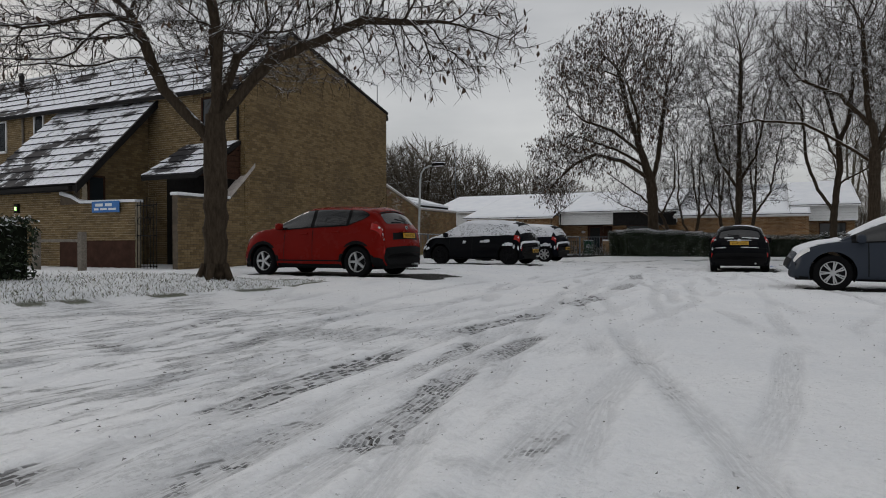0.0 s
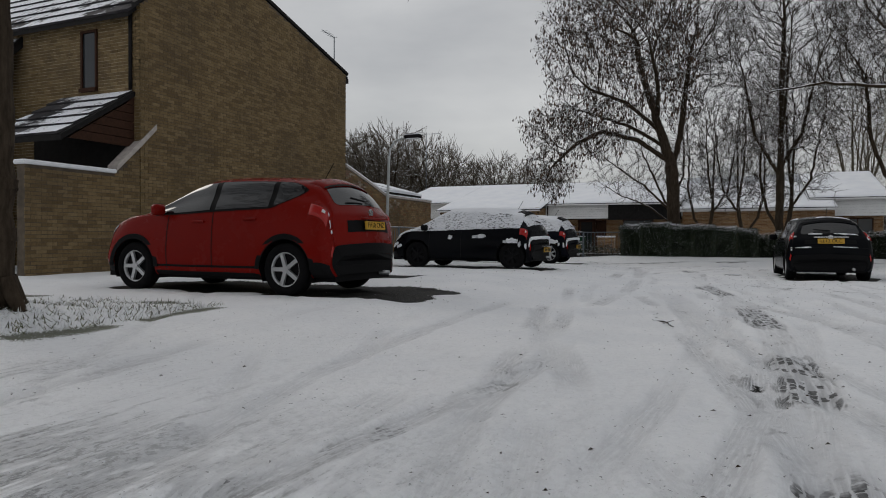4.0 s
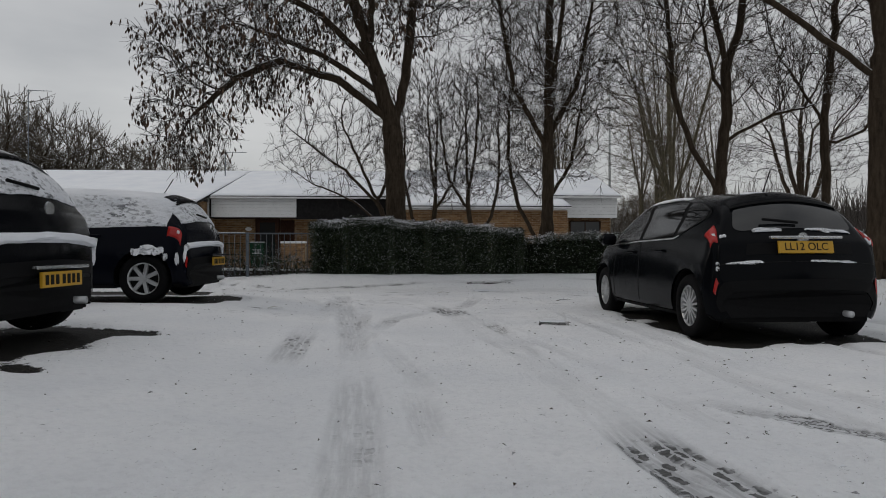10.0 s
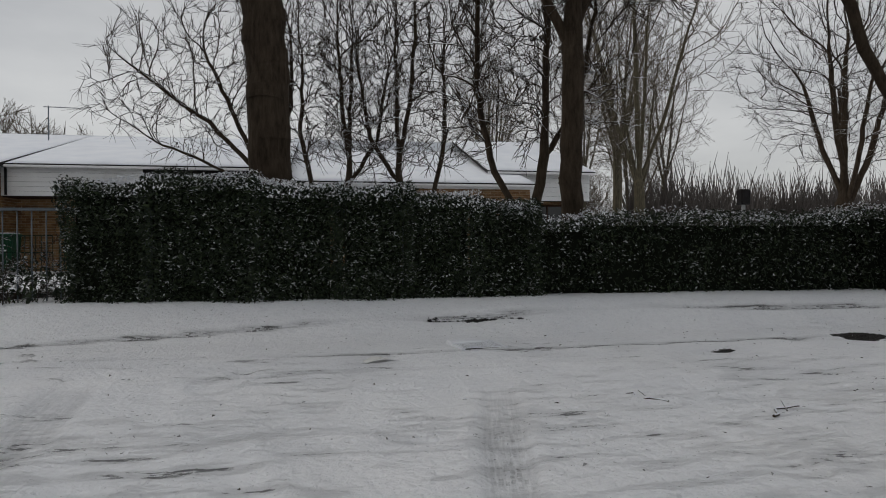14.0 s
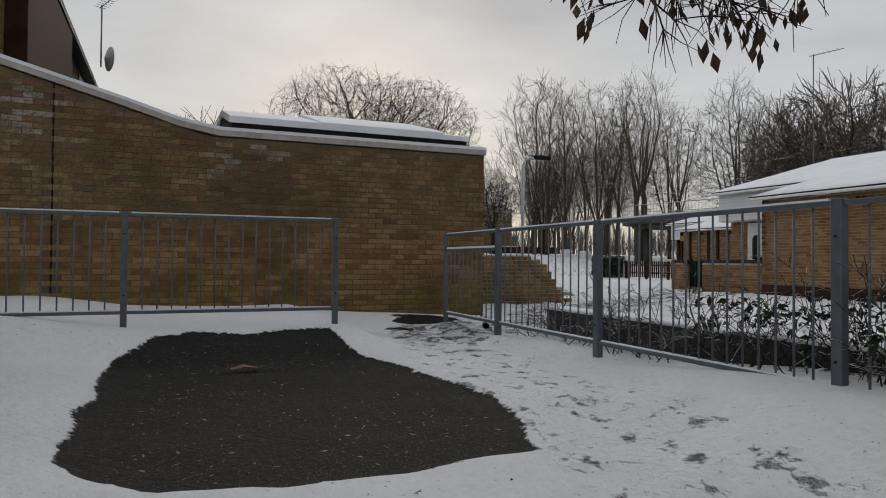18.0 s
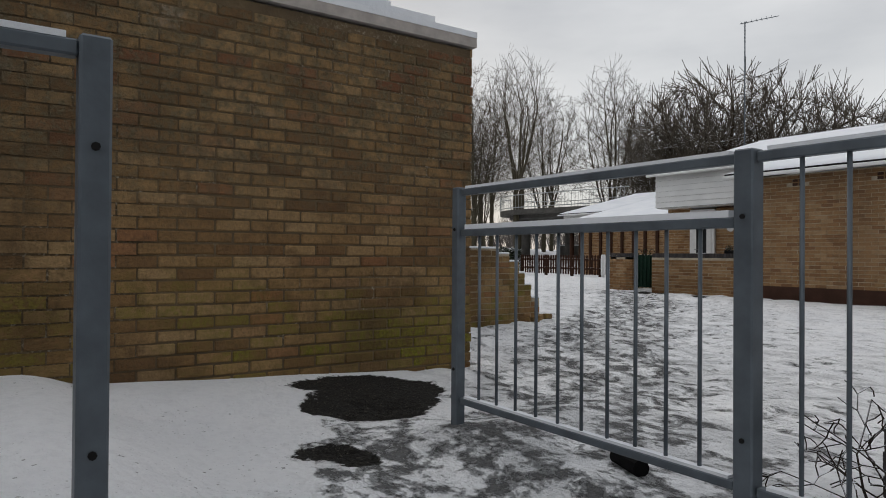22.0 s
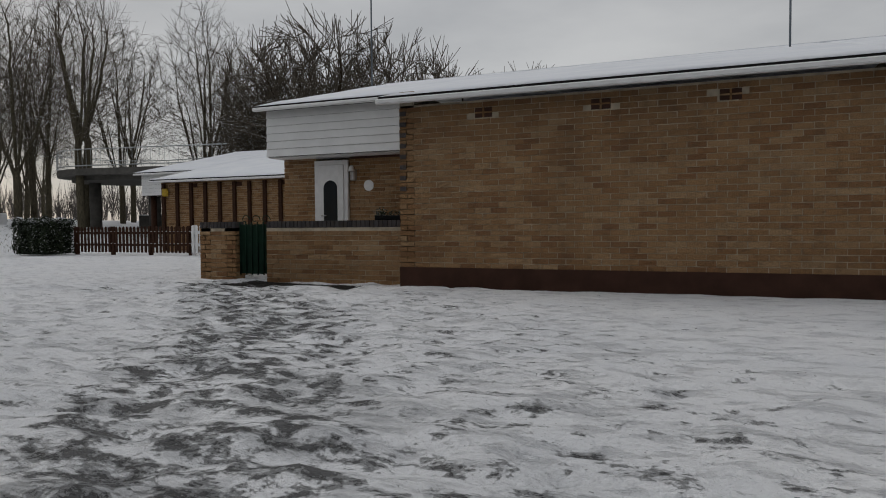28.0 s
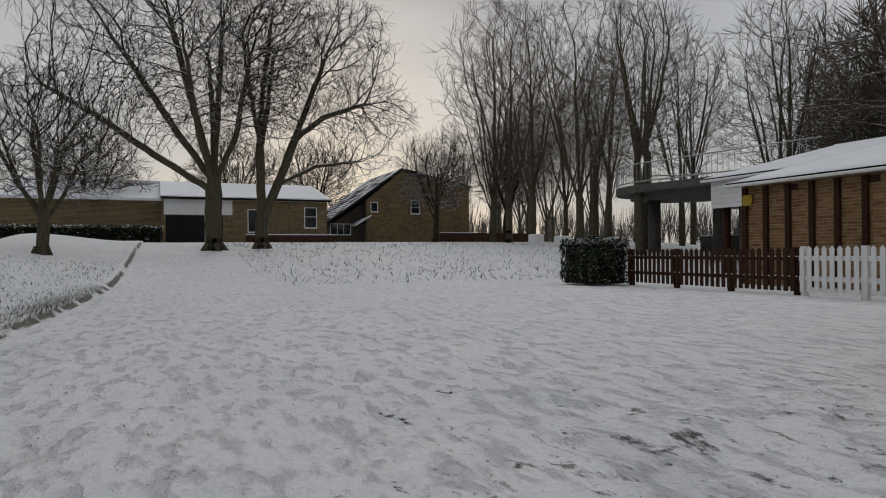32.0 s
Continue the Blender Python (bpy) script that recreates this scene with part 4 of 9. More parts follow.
def build_railings():
    bm = bmesh.new()
    cyl(bm, (0, 0, 0), (0, 0, 1), 0.007, n=8)
    me = bpy.data.meshes.new("bar")
    bm.to_mesh(me)
    bm.free()
    me.materials.append(MAT["galvanised"])
    me.shade_smooth()

    class Shared:
        data = me
    # Along the edge of the car park, into the hedge
    xs = [-13.52, -12.06, -10.26, -8.12, -6.0, -4.0, -2.2]
    f2 = thing("railing", (0, 26.24, 0.0), 0, "grey galvanised steel railing with snow on its rails", "railing", "railings round the car park")
    for x in xs:
        rail_post(f2, x, 1.16, 0.031 if x > -13 else 0.025)
    for k, (a, b) in enumerate(zip(xs, xs[1:])):
        rail_panel(f2, a + 0.035, b - 0.035, Shared, 1.15, 0.17, 0.96 if k == 0 else None, snow=k < 3)
    # In front of the brick wall
    f1 = thing("railing", (-12.30, 24.53, 0.18), 90, "grey galvanised steel railing with snow on its rails", "railing", "railings round the car park")
    ys = [0.0, -1.92, -3.84, -5.76, -7.68, -9.6, -11.5]
    for x in ys:
        rail_post(f1, x, 1.05, 0.027)
    for a, b in zip(ys[1:], ys):
        rail_panel(f1, a + 0.027, b - 0.027, Shared, 1.04, 0.16)
    return f1


build_railings()

# ---- hedges ----


def leaf_cloud(name, boxes, count, size, parent, seed, material="hedge_leaf", shell=0.15):
    """Small folded leaves in the skin of several boxes (x0, y0, z0, x1, y1, z1)."""
    rng = np.random.default_rng(seed)
    vol = np.array([2 * (b[3] - b[0]) * (b[5] - b[2]) + (b[3] - b[0]) * (b[4] - b[1]) + 2 * (b[4] - b[1]) * (b[5] - b[2]) for b in boxes])
    per = (vol / vol.sum() * count).astype(int)
    P, N = [], []
    for b, n in zip(boxes, per):
        lo, hi = np.array(b[:3]), np.array(b[3:])
        p = rng.random((n, 3)) * (hi - lo) + lo
        area = np.array([(hi[1] - lo[1]) * (hi[2] - lo[2])] * 2 + [(hi[0] - lo[0]) * (hi[2] - lo[2])] * 2 + [(hi[0] - lo[0]) * (hi[1] - lo[1]) * 1.3])
        if len(boxes) > 1:
            area[0] *= b is boxes[0]
            area[1] *= b is boxes[-1]
        face = rng.choice(5, n, p=area / area.sum())
        nn = np.zeros((n, 3))
        for f, (ax, s) in enumerate(((0, -1), (0, 1), (1, -1), (1, 1), (2, 1))):
            m = face == f
            p[m, ax] = (lo if s < 0 else hi)[ax] - s * rng.random(m.sum()) * shell
            nn[m, ax] = s
        bulge = 0.17 * (wnoise(p[:, 0] * 1.0 + p[:, 1], p[:, 2] + p[:, 1], 2.6, seed + 1) - 0.45) + 0.08 * (wnoise(p[:, 0] + p[:, 1], p[:, 2], 7.0, seed + 2) - 0.5)
        p += nn * bulge[:, None]
        P.append(p)
        N.append(nn)
    p, nn = np.concatenate(P), np.concatenate(N)
    n = len(p)
    d = nn * 0.7 + rng.normal(0, 0.55, (n, 3)) + np.array((0, 0, 0.35))
    d /= np.linalg.norm(d, axis=1)[:, None]
    a = np.cross(d, rng.normal(0, 1, (n, 3)))
    a /= np.linalg.norm(a, axis=1)[:, None]
    b = np.cross(d, a)
    s = size * rng.uniform(0.6, 1.3, n)[:, None]
    v = np.stack([p - a * s, p + b * s * 0.42 + d * s * 0.12, p + a * s, p - b * s * 0.42 + d * s * 0.12], 1).reshape(-1, 3)
    f = np.arange(n * 4).reshape(-1, 4)
    tri = np.concatenate([f[:, [0, 1, 2]], f[:, [0, 2, 3]]])
    return tagged(mesh_part(name, v, tri.tolist(), material, parent), kind="stuff")


def hedge(at, boxes, count, size, label, seed, turn=0):
    h = thing("hedge", at, turn, label, "hedge")
    # Boxes within the leaves, coloured near black for the hedge's inner shade
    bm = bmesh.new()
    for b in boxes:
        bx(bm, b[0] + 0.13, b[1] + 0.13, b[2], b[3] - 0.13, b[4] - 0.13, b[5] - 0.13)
    part("stem_core", bm, "hedge_shade", h)
    leaf_cloud("foliage", boxes, count, size, h, seed)
    tops = [(b[0], b[1], b[5] - 0.13, b[3], b[4], b[5] + 0.012) for b in boxes]
    leaf_cloud("snow_fleck", tops, count // 9, size * 0.75, h, seed + 300, "snow", 0.05)
    return h


hedge((-4.4, 26.25, 0.1), [(-2.3, -0.42, 0, -1.5, 0.5, 1.27), (-1.6, -0.46, 0, -0.5, 0.5, 1.33), (-0.6, -0.42, 0, 0.3, 0.5, 1.27), (0.2, -0.45, 0, 1.0, 0.5, 1.24), (0.9, -0.40, 0, 1.7, 0.5, 1.19), (1.6, -0.36, 0, 2.35, 0.5, 1.13)], 125000, 0.020, "dense clipped evergreen hedge dusted with snow", 61)
hedge((-1.5, 26.3, 0.1), [(-0.62, -0.25, 0, 0.2, 0.5, 0.95), (0.0, -0.3, 0, 3.4, 0.5, 1.02), (3.3, -0.35, 0, 7.5, 0.55, 1.10)], 42000, 0.023, "low dark evergreen hedge dusted with snow", 62)
hedge((6.0, 26.5, 0.1), [(0, -0.4, 0, 9, 0.6, 1.05), (9, -0.4, 0, 26, 0.6, 1.1)], 12000, 0.055, "long low evergreen hedge dusted with snow", 63)
hedge((-35.0, 44.4, 0.0), [(-0.75, -0.6, 0, 0.7, 0.6, 1.12)], 7000, 0.042, "square clipped evergreen bush with snow on top", 64)
hedge((-11.6, 1.2, 0.25), [(-1.5, -0.6, 0, 1.0, 0.7, 1.0)], 6000, 0.042, "clipped evergreen hedge on the grass verge", 65)

# ---- houses ----


def tiles(name, parent, corner, along, up, length, rise, material="roof_tile", wide=0.30, deep=0.30, seed=0, keep=None):
    """Courses of roof tiles on a slope, each a plate of its own, joined in one mesh."""
    rng = np.random.default_rng(seed)
    o, a, b = (np.array(v, float) for v in (corner, along, up))
    n = np.cross(a, b)
    n = n / np.linalg.norm(n)
    if n[2] < 0:
        n = -n
    rows, cols = int(rise / deep), int(length / wide)
    V = []
    for r in range(rows):
        for c in range(cols):
            s, t = c * wide, r * deep
            if keep and not keep(s + wide / 2, t + deep / 2):
                continue
            lift = 0.055 + rng.uniform(-0.004, 0.004)
            q = [o + a * (s + 0.004) + b * t, o + a * (s + wide - 0.004) + b * t, o + a * (s + wide - 0.004) + b * (t + deep * 1.12), o + a * (s + 0.004) + b * (t + deep * 1.12)]
            V += [q[0] + n * lift, q[1] + n * lift, q[2] + n * 0.008, q[3] + n * 0.008, q[0], q[1], q[2] - n * 0.02, q[3] - n * 0.02]
    k = len(V) // 8
    f = (BOX_FACES[None] + 8 * np.arange(k)[:, None, None]).reshape(-1, 4)
    if np.dot(np.cross(a, b), n) < 0:
        f = f[:, ::-1]
    return tagged(mesh_part(name, V, f.tolist(), material, parent), kind="stuff")


def window(parent, origin, along, outward, u, z, w, h, frame="white_paint", mullions=1, transom=0.0, depth=0.05):
    """A framed window in a wall: frame bars, panes and a sill, a little proud of the brick."""
    m = Matrix((Vector(along), Vector((0, 0, 1)), Vector(outward))).transposed().to_4x4()
    m = Matrix.Translation(Vector(origin) + Vector(along) * u + Vector((0, 0, z))) @ m
    if m.determinant() < 0:
        m = m @ Matrix.Diagonal((1, 1, -1, 1))
        sgn = -1
    else:
        sgn = 1

    def put(name, x0, y0, z0, x1, y1, z1, mat, par):
        bm = bmesh.new()
        bx(bm, x0, y0, min(sgn * z0, sgn * z1), x1, y1, max(sgn * z0, sgn * z1))
        bmesh.ops.transform(bm, matrix=m, verts=bm.verts)
        bmesh.ops.recalc_face_normals(bm, faces=bm.faces)
        return part(name, bm, mat, par)
    t = 0.055
    win = put("window", -t, -t, -0.03, 0, h + t, depth, frame, parent)
    put("frame", w, -t, -0.03, w + t, h + t, depth, frame, win)
    put("frame", 0, h, -0.03, w, h + t, depth, frame, win)
    put("sill", -t, -t - 0.03, -0.03, w + t, 0, depth + 0.05, frame, win)
    for k in range(mullions):
        x = w * (k + 1) / (mullions + 1)
        put("mullion", x - 0.02, 0, -0.02, x + 0.02, h, depth - 0.01, frame, win)
    if transom:
        put("transom", 0, h * transom - 0.02, -0.02, w, h * transom + 0.02, depth - 0.012, frame, win)
    put("pane", 0, 0, -0.02, w, h, 0.012, "window_glass", win)
    return win


def boards(parent, x0, x1, y, z0, z1, n, outward=-1, name="cladding_board", along="x"):
    """Lapped white boards, each a part."""
    h = (z1 - z0) / n
    for k in range(n):
        a, b = z0 + k * h, z0 + (k + 1) * h
        out = [(0.0, a + 0.003), (0.03 * outward, a + 0.003), (0.012 * outward, b - 0.001), (0.0, b - 0.001)]
        if along == "x":
            prism(name, [(y + p, z) for p, z in out], "x", x0, x1, "white_board", parent)
        else:
            prism(name, [(y + p, z) for p, z in out], "y", x0, x1, "white_board", parent)


def roof_slab(parent, x0, x1, y0, z0, y1, z1, snow=0.035, fascia="dark_fascia", gutter=True, name="roof"):
    """A low roof from its eave (y0, z0) to its top (y1, z1): deck, lying snow with a soft edge, gutter."""
    r = prism(name, [(y0, z0 - 0.10), (y0, z0), (y1, z1), (y1, z1 - 0.10)], "x", x0, x1, fascia, parent)
    bm = bmesh.new()
    n, k = 40, 14
    rng = np.random.default_rng(int(abs(x0 * 10 + y0)))
    grid = []
    for i in range(n + 1):
        row = []
        for j in range(k + 1):
            s, t = i / n, j / k
            edge = min(s, 1 - s) * (x1 - x0)
            up = snow * (0.75 + 0.4 * noise.noise((x0 + s * (x1 - x0) * 1.0, t * 7, 3))) * min(1, edge / 0.06 + 0.3)
            lip = 0.03 * noise.noise((x0 + s * (x1 - x0) * 2.4, y0, 7)) if j == 0 else 0
            row.append(bm.verts.new((x0 + s * (x1 - x0), y0 + lip + (y1 - y0) * t, z0 + (z1 - z0) * t + up * (0.55 if j == 0 else 1))))
        grid.append(row)
    for i in range(n):
        for j in range(k):
            bm.faces.new((grid[i][j], grid[i + 1][j], grid[i + 1][j + 1], grid[i][j + 1]))
    for seq in ([grid[i][0] for i in range(n + 1)], [grid[0][j] for j in range(k + 1)], [grid[n][j] for j in range(k + 1)]):
        low = [bm.verts.new((v.co.x, v.co.y, z0 + (z1 - z0) * (v.co.y - y0) / (y1 - y0) + 0.001)) for v in seq]
        for a in range(len(seq) - 1):
            bm.faces.new((seq[a], low[a], low[a + 1], seq[a + 1]))
    bmesh.ops.recalc_face_normals(bm, faces=bm.faces)
    part("snow_cover", bm, "snow", r, "", True)
    if gutter:
        bm = bmesh.new()
        s = 1 if y1 > y0 else -1
        bx(bm, x0, y0 - 0.09 * s, z0 - 0.115, x1, y0 - 0.004 * s, z0 - 0.045, 0.015)
        part("gutter", bm, "white_paint", r, "white plastic gutter")
    return r


def brick_wall(parent, p, q, z0, z1, outward, material, seed, thick=0.22, mortar="mortar", inside=None, openings=(), name="wall"):
    """A straight wall from p to q (x, y) with real courses on its outer face. openings: (u0, u1, z0, z1) left clear of bricks."""
    p, q = Vector((*p, 0)), Vector((*q, 0))
    u = (q - p).normalized()
    ln = (q - p).length
    w = Vector((*outward, 0))
    a, b = p, q - w * thick
    bm = bmesh.new()
    vs = [bm.verts.new((*(pt.xy), z)) for z in (z0, z1) for pt in (p, q, q - w * thick, p - w * thick)]
    for f in ((0, 1, 2, 3), (7, 6, 5, 4), (0, 4, 5, 1), (1, 5, 6, 2), (2, 6, 7, 3), (3, 7, 4, 0)):
        bm.faces.new([vs[k] for k in f])
    bmesh.ops.recalc_face_normals(bm, faces=bm.faces)
    ob = part(name, bm, mortar, parent)

    def ok(s, z):
        return (inside is None or inside(s, z)) and not any(o[0] < s < o[1] and o[2] < z < o[3] for o in openings)
    brickwork("brickwork", courses(0, ln, max(z0, -0.075), z1, ok), p, u, w, material, ob, 0.008, seed)
    return ob


def build_gable_house():
    ox, oy = -15.2, 14.0
    h = thing("house", (ox, oy, 0), 0, "buff brick house with a tall gable end and snowy tiled roofs", "house")

    def X(x):
        return x - ox

    def Y(y):
        return y - oy
    # Gable end
    S, R, N = 11.6, 13.95, 20.40
    zs, zr, zn = 6.12, 8.2, 6.52
    prism("wall", [(Y(S), -0.3), (Y(N), -0.3), (Y(N), zn), (Y(R), zr), (Y(S), zs)], "x", -0.25, 0, "mortar_dark", h)

    def under(u, z):
        y = u + oy
        top = zs + (zr - zs) * (y - S) / (R - S) if y < R else zr + (zn - zr) * (y - R) / (N - R)
        return z < top - 0.05
    brickwork("brickwork", courses(Y(S), Y(N), -0.075, 8.3, under), (0, 0, 0), (0, 1, 0), (1, 0, 0), "brick_gable", h, 0.007, 71)
    # Verge trim along the top of the gable
    prism("verge", [(Y(S) - 0.15, zs - 0.1), (Y(R), zr + 0.04), (Y(N) + 0.12, zn + 0.0), (Y(N) + 0.12, zn + 0.09), (Y(R), zr + 0.14), (Y(S) - 0.15, zs + 0.0)], "x", -0.1, 0.035, "dark_fascia", h)
    # South wall of the upper floor, beside the porch, and further along the row
    brick_wall(h, (X(-19.6), Y(S)), (X(-15.2), Y(S)), -0.2, 6.1, (0, -1), "brick_gable", 72)
    brick_wall(h, (X(-42), Y(S)), (X(-24.6), Y(S)), -0.2, 6.0, (0, -1), "brick_gable", 73)
    brick_wall(h, (X(-15.45), Y(N)), (X(-42), Y(N)), -0.2, 6.5, (0, 1), "brick_gable", 74)
    for u, z, w, hh in ((X(-28.3), 4.6, 0.55, 1.15), (X(-25.9), 4.95, 0.5, 0.9), (X(-32.2), 4.6, 0.6, 1.15)):
        window(h, (0, Y(S), 0), (1, 0, 0), (0, -1, 0), u, z, w, hh, mullions=0)
    window(h, (0, Y(S), 0), (1, 0, 0), (0, -1, 0), X(-17.0), 4.35, 0.42, 1.3, "brown_timber", mullions=0)
    rod("downpipe", (X(-26.6), Y(S) - 0.06, 0.2), (X(-26.6), Y(S) - 0.06, 6.0), 0.045, "grey_timber", h, n=8)
    rod("downpipe", (X(-15.45), Y(S) - 0.05, 4.2), (X(-15.45), Y(S) - 0.05, 6.1), 0.04, "dark_fascia", h, n=8)
    # Rear elevation: white boarding between windows
    for x0, x1 in ((-31.0, -28.2), (-38, -34)):
        boards(h, X(x0), X(x1), Y(N) + 0.03, 3.4, 6.3, 14, 1)
    for u in (X(-27.6), X(-25.2), X(-33.6)):
        window(h, (0, Y(N), 0), (1, 0, 0), (0, 1, 0), u, 4.0, 1.2, 1.6, mullions=1, transom=0.7)
    slab("rear_bay", X(-24.0), Y(N), 3.1, X(-18.6), Y(N) + 0.35, 6.2, "plinth_brown", h, "dark brown boarded upper bay", bevel=0.01)
    prism("eave_board", [(Y(N) + 0.03, 6.35), (Y(N) + 0.35, 6.3), (Y(N) + 0.35, 6.45), (Y(N) + 0.03, 6.55)], "x", X(-42), X(-15.3), "dark_fascia", h)
    # Main roof: south slope in tiles, north slope low
    ln = math.hypot(R - S + 0.25, 2.1)
    slope_s = Vector((0, R - 11.35, 8.28 - 5.92))
    roof = prism("roof", [(Y(11.35), 5.88), (Y(R), 8.22), (Y(20.7), 6.52), (Y(20.7), 6.42), (Y(R), 8.1), (Y(11.35), 5.78)], "x", X(-42), -0.1, "dark_fascia", h)
    tiles("tile_course", roof, (X(-42), Y(11.35), 5.89), (1, 0, 0), slope_s.normalized(), 26.8, slope_s.length, wide=0.33, deep=0.47, seed=75)
    prism("snow_cover", [(Y(R), 8.25), (Y(20.68), 6.55), (Y(20.68), 6.60), (Y(R), 8.31)], "x", X(-42), -0.1, "snow", roof)
    # Steep roof that runs down over the front bay
    c0, c1 = Vector((0, 8.62, 2.72)), Vector((0, 13.95, 8.24))
    up = c1 - c0
    cat = prism("steep_roof", [(Y(8.62), 2.66), (Y(13.95), 8.2), (Y(13.95), 8.0), (Y(8.62), 2.48)], "x", X(-24.6), X(-19.2), "dark_fascia", h)
    tiles("tile_course", cat, (X(-24.6), Y(8.62), 2.70), (1, 0, 0), up.normalized(), 5.4, up.length, wide=0.30, deep=0.40, seed=76)
    prism("barge_board", [(Y(8.55), 2.42), (Y(13.95), 8.0), (Y(13.95), 8.26), (Y(8.55), 2.72)], "x", X(-19.2), X(-19.12), "dark_fascia", cat)
    prism("side_wall", [(Y(9.0), -0.2), (Y(11.6), -0.2), (Y(11.6), 5.6), (Y(9.0), 2.85)], "x", X(-19.9), X(-19.62), "mortar_dark", h)
    brickwork("brickwork", courses(Y(9.0), Y(11.6), -0.075, 5.6, lambda u, z: z < 2.75 + (u + oy - 9.0) * 1.05), (X(-19.62), 0, 0), (0, 1, 0), (1, 0, 0), "brick_gable", h, 0.007, 77)
    window(h, (X(-19.6), 0, 0), (0, 1, 0), (1, 0, 0), Y(9.3), 1.5, 0.5, 1.5, "brown_timber", mullions=0)
    brick_wall(h, (X(-25.4), Y(9.05)), (X(-19.6), Y(9.05)), -0.2, 2.75, (0, -1), "brick_gable", 78)
    slab("gutter", X(-24.7), Y(8.5), 2.52, X(-19.45), Y(8.62), 2.64, "dark_fascia", h)
    lamp = slab("porch_light", X(-22.9), Y(8.94), 1.9, X(-22.74), Y(9.03), 2.2, "dark_fascia", h)
    slab("lit_glass", X(-22.86), Y(8.92), 1.98, X(-22.78), Y(8.945), 2.1, "lit_lamp", lamp)
    # Porch canopy between the gable and the bay
    cu = Vector((0, 1.85, 1.24))
    can = prism("canopy", [(Y(9.75), 2.82), (Y(11.6), 4.06), (Y(11.6), 4.18), (Y(9.75), 2.94)], "x", X(-17.75), X(-15.35), "dark_fascia", h)
    tiles("tile_course", can, (X(-17.75), Y(9.75), 2.95), (1, 0, 0), cu.normalized(), 2.4, cu.length, wide=0.33, deep=0.44, seed=79)
    for k in range(6):
        z0, z1 = 2.9 + 0.19 * k, 2.9 + 0.19 * k + 0.175
        prism("cheek_board", [(Y(9.95 + (z0 - 2.9) * 1.49), z0), (Y(11.6), z0), (Y(11.6), z1), (Y(min(11.55, 9.95 + (z1 - 2.9) * 1.49)), z1)], "x", X(-15.46), X(-15.38), "brown_timber", can)
    # Near-black sheet before the brick: shade of the porch opening as colour
    slab("porch_back", X(-18.6), Y(11.5), 0, X(-15.5), Y(11.58), 3.4, "dark_fascia", h)
    door = slab("door", X(-17.4), Y(11.42), 0.1, X(-16.5), Y(11.5), 2.1, "plinth_brown", h)
    slab("pane", X(-17.2), Y(11.41), 1.2, X(-16.7), Y(11.425), 1.9, "window_glass", door)
    slab("notice", X(-16.9), Y(11.40), 2.15, X(-16.6), Y(11.42), 2.5, "white_paint", h)
    # Chimney flue and roof aerial
    rod("flue", (X(-29), Y(13.0), 7.0), (X(-29), Y(13.0), 8.2), 0.10, "dark_fascia", h, n=10)
    a = thing("roof_aerial", (-15.35, 19.9, 6.6), 0, "thin metal television aerial on the house wall", "aerial")
    rod("mast", (0, 0, -0.25), (0, 0, 1.1), 0.018, "galvanised", a, n=6)
    rod("boom", (0, 0, 1.08), (0.1, -0.9, 1.08), 0.012, "galvanised", a, n=6)
    for k in range(6):
        rod("element", (0.02 * k - 0.12, -0.15 * k, 1.08), (0.02 * k + 0.12, -0.15 * k, 1.08), 0.006, "galvanised", a, n=5)
    # The raking coping at the foot of the gable
    prism("raking_coping", [(Y(10.95), 2.30), (Y(11.65), 2.95), (Y(12.05), 3.35), (Y(12.05), 3.48), (Y(11.6), 3.05), (Y(10.95), 2.42)], "x", -0.26, 0.03, "coping_stone", h)
    prism("buttress_wall", [(Y(8.9), -0.2), (Y(11.7), -0.2), (Y(11.7), 2.95), (Y(10.95), 2.30), (Y(8.9), 2.24)], "x", -0.24, -0.02, "mortar_dark", h)
    brickwork("brickwork", courses(Y(8.9), Y(11.6), -0.075, 2.9, lambda u, z: z < (2.2 if u + oy < 10.95 else 2.25 + (u + oy - 10.95) * 0.9)), (-0.02, 0, 0), (0, 1, 0), (1, 0, 0), "brick_gable", h, 0.007, 80)
    slab("snow_cap", -0.29, Y(8.85), 2.24, 0.03, Y(10.95), 2.33, "snow", h, bevel=0.02)
    return h


build_gable_house()


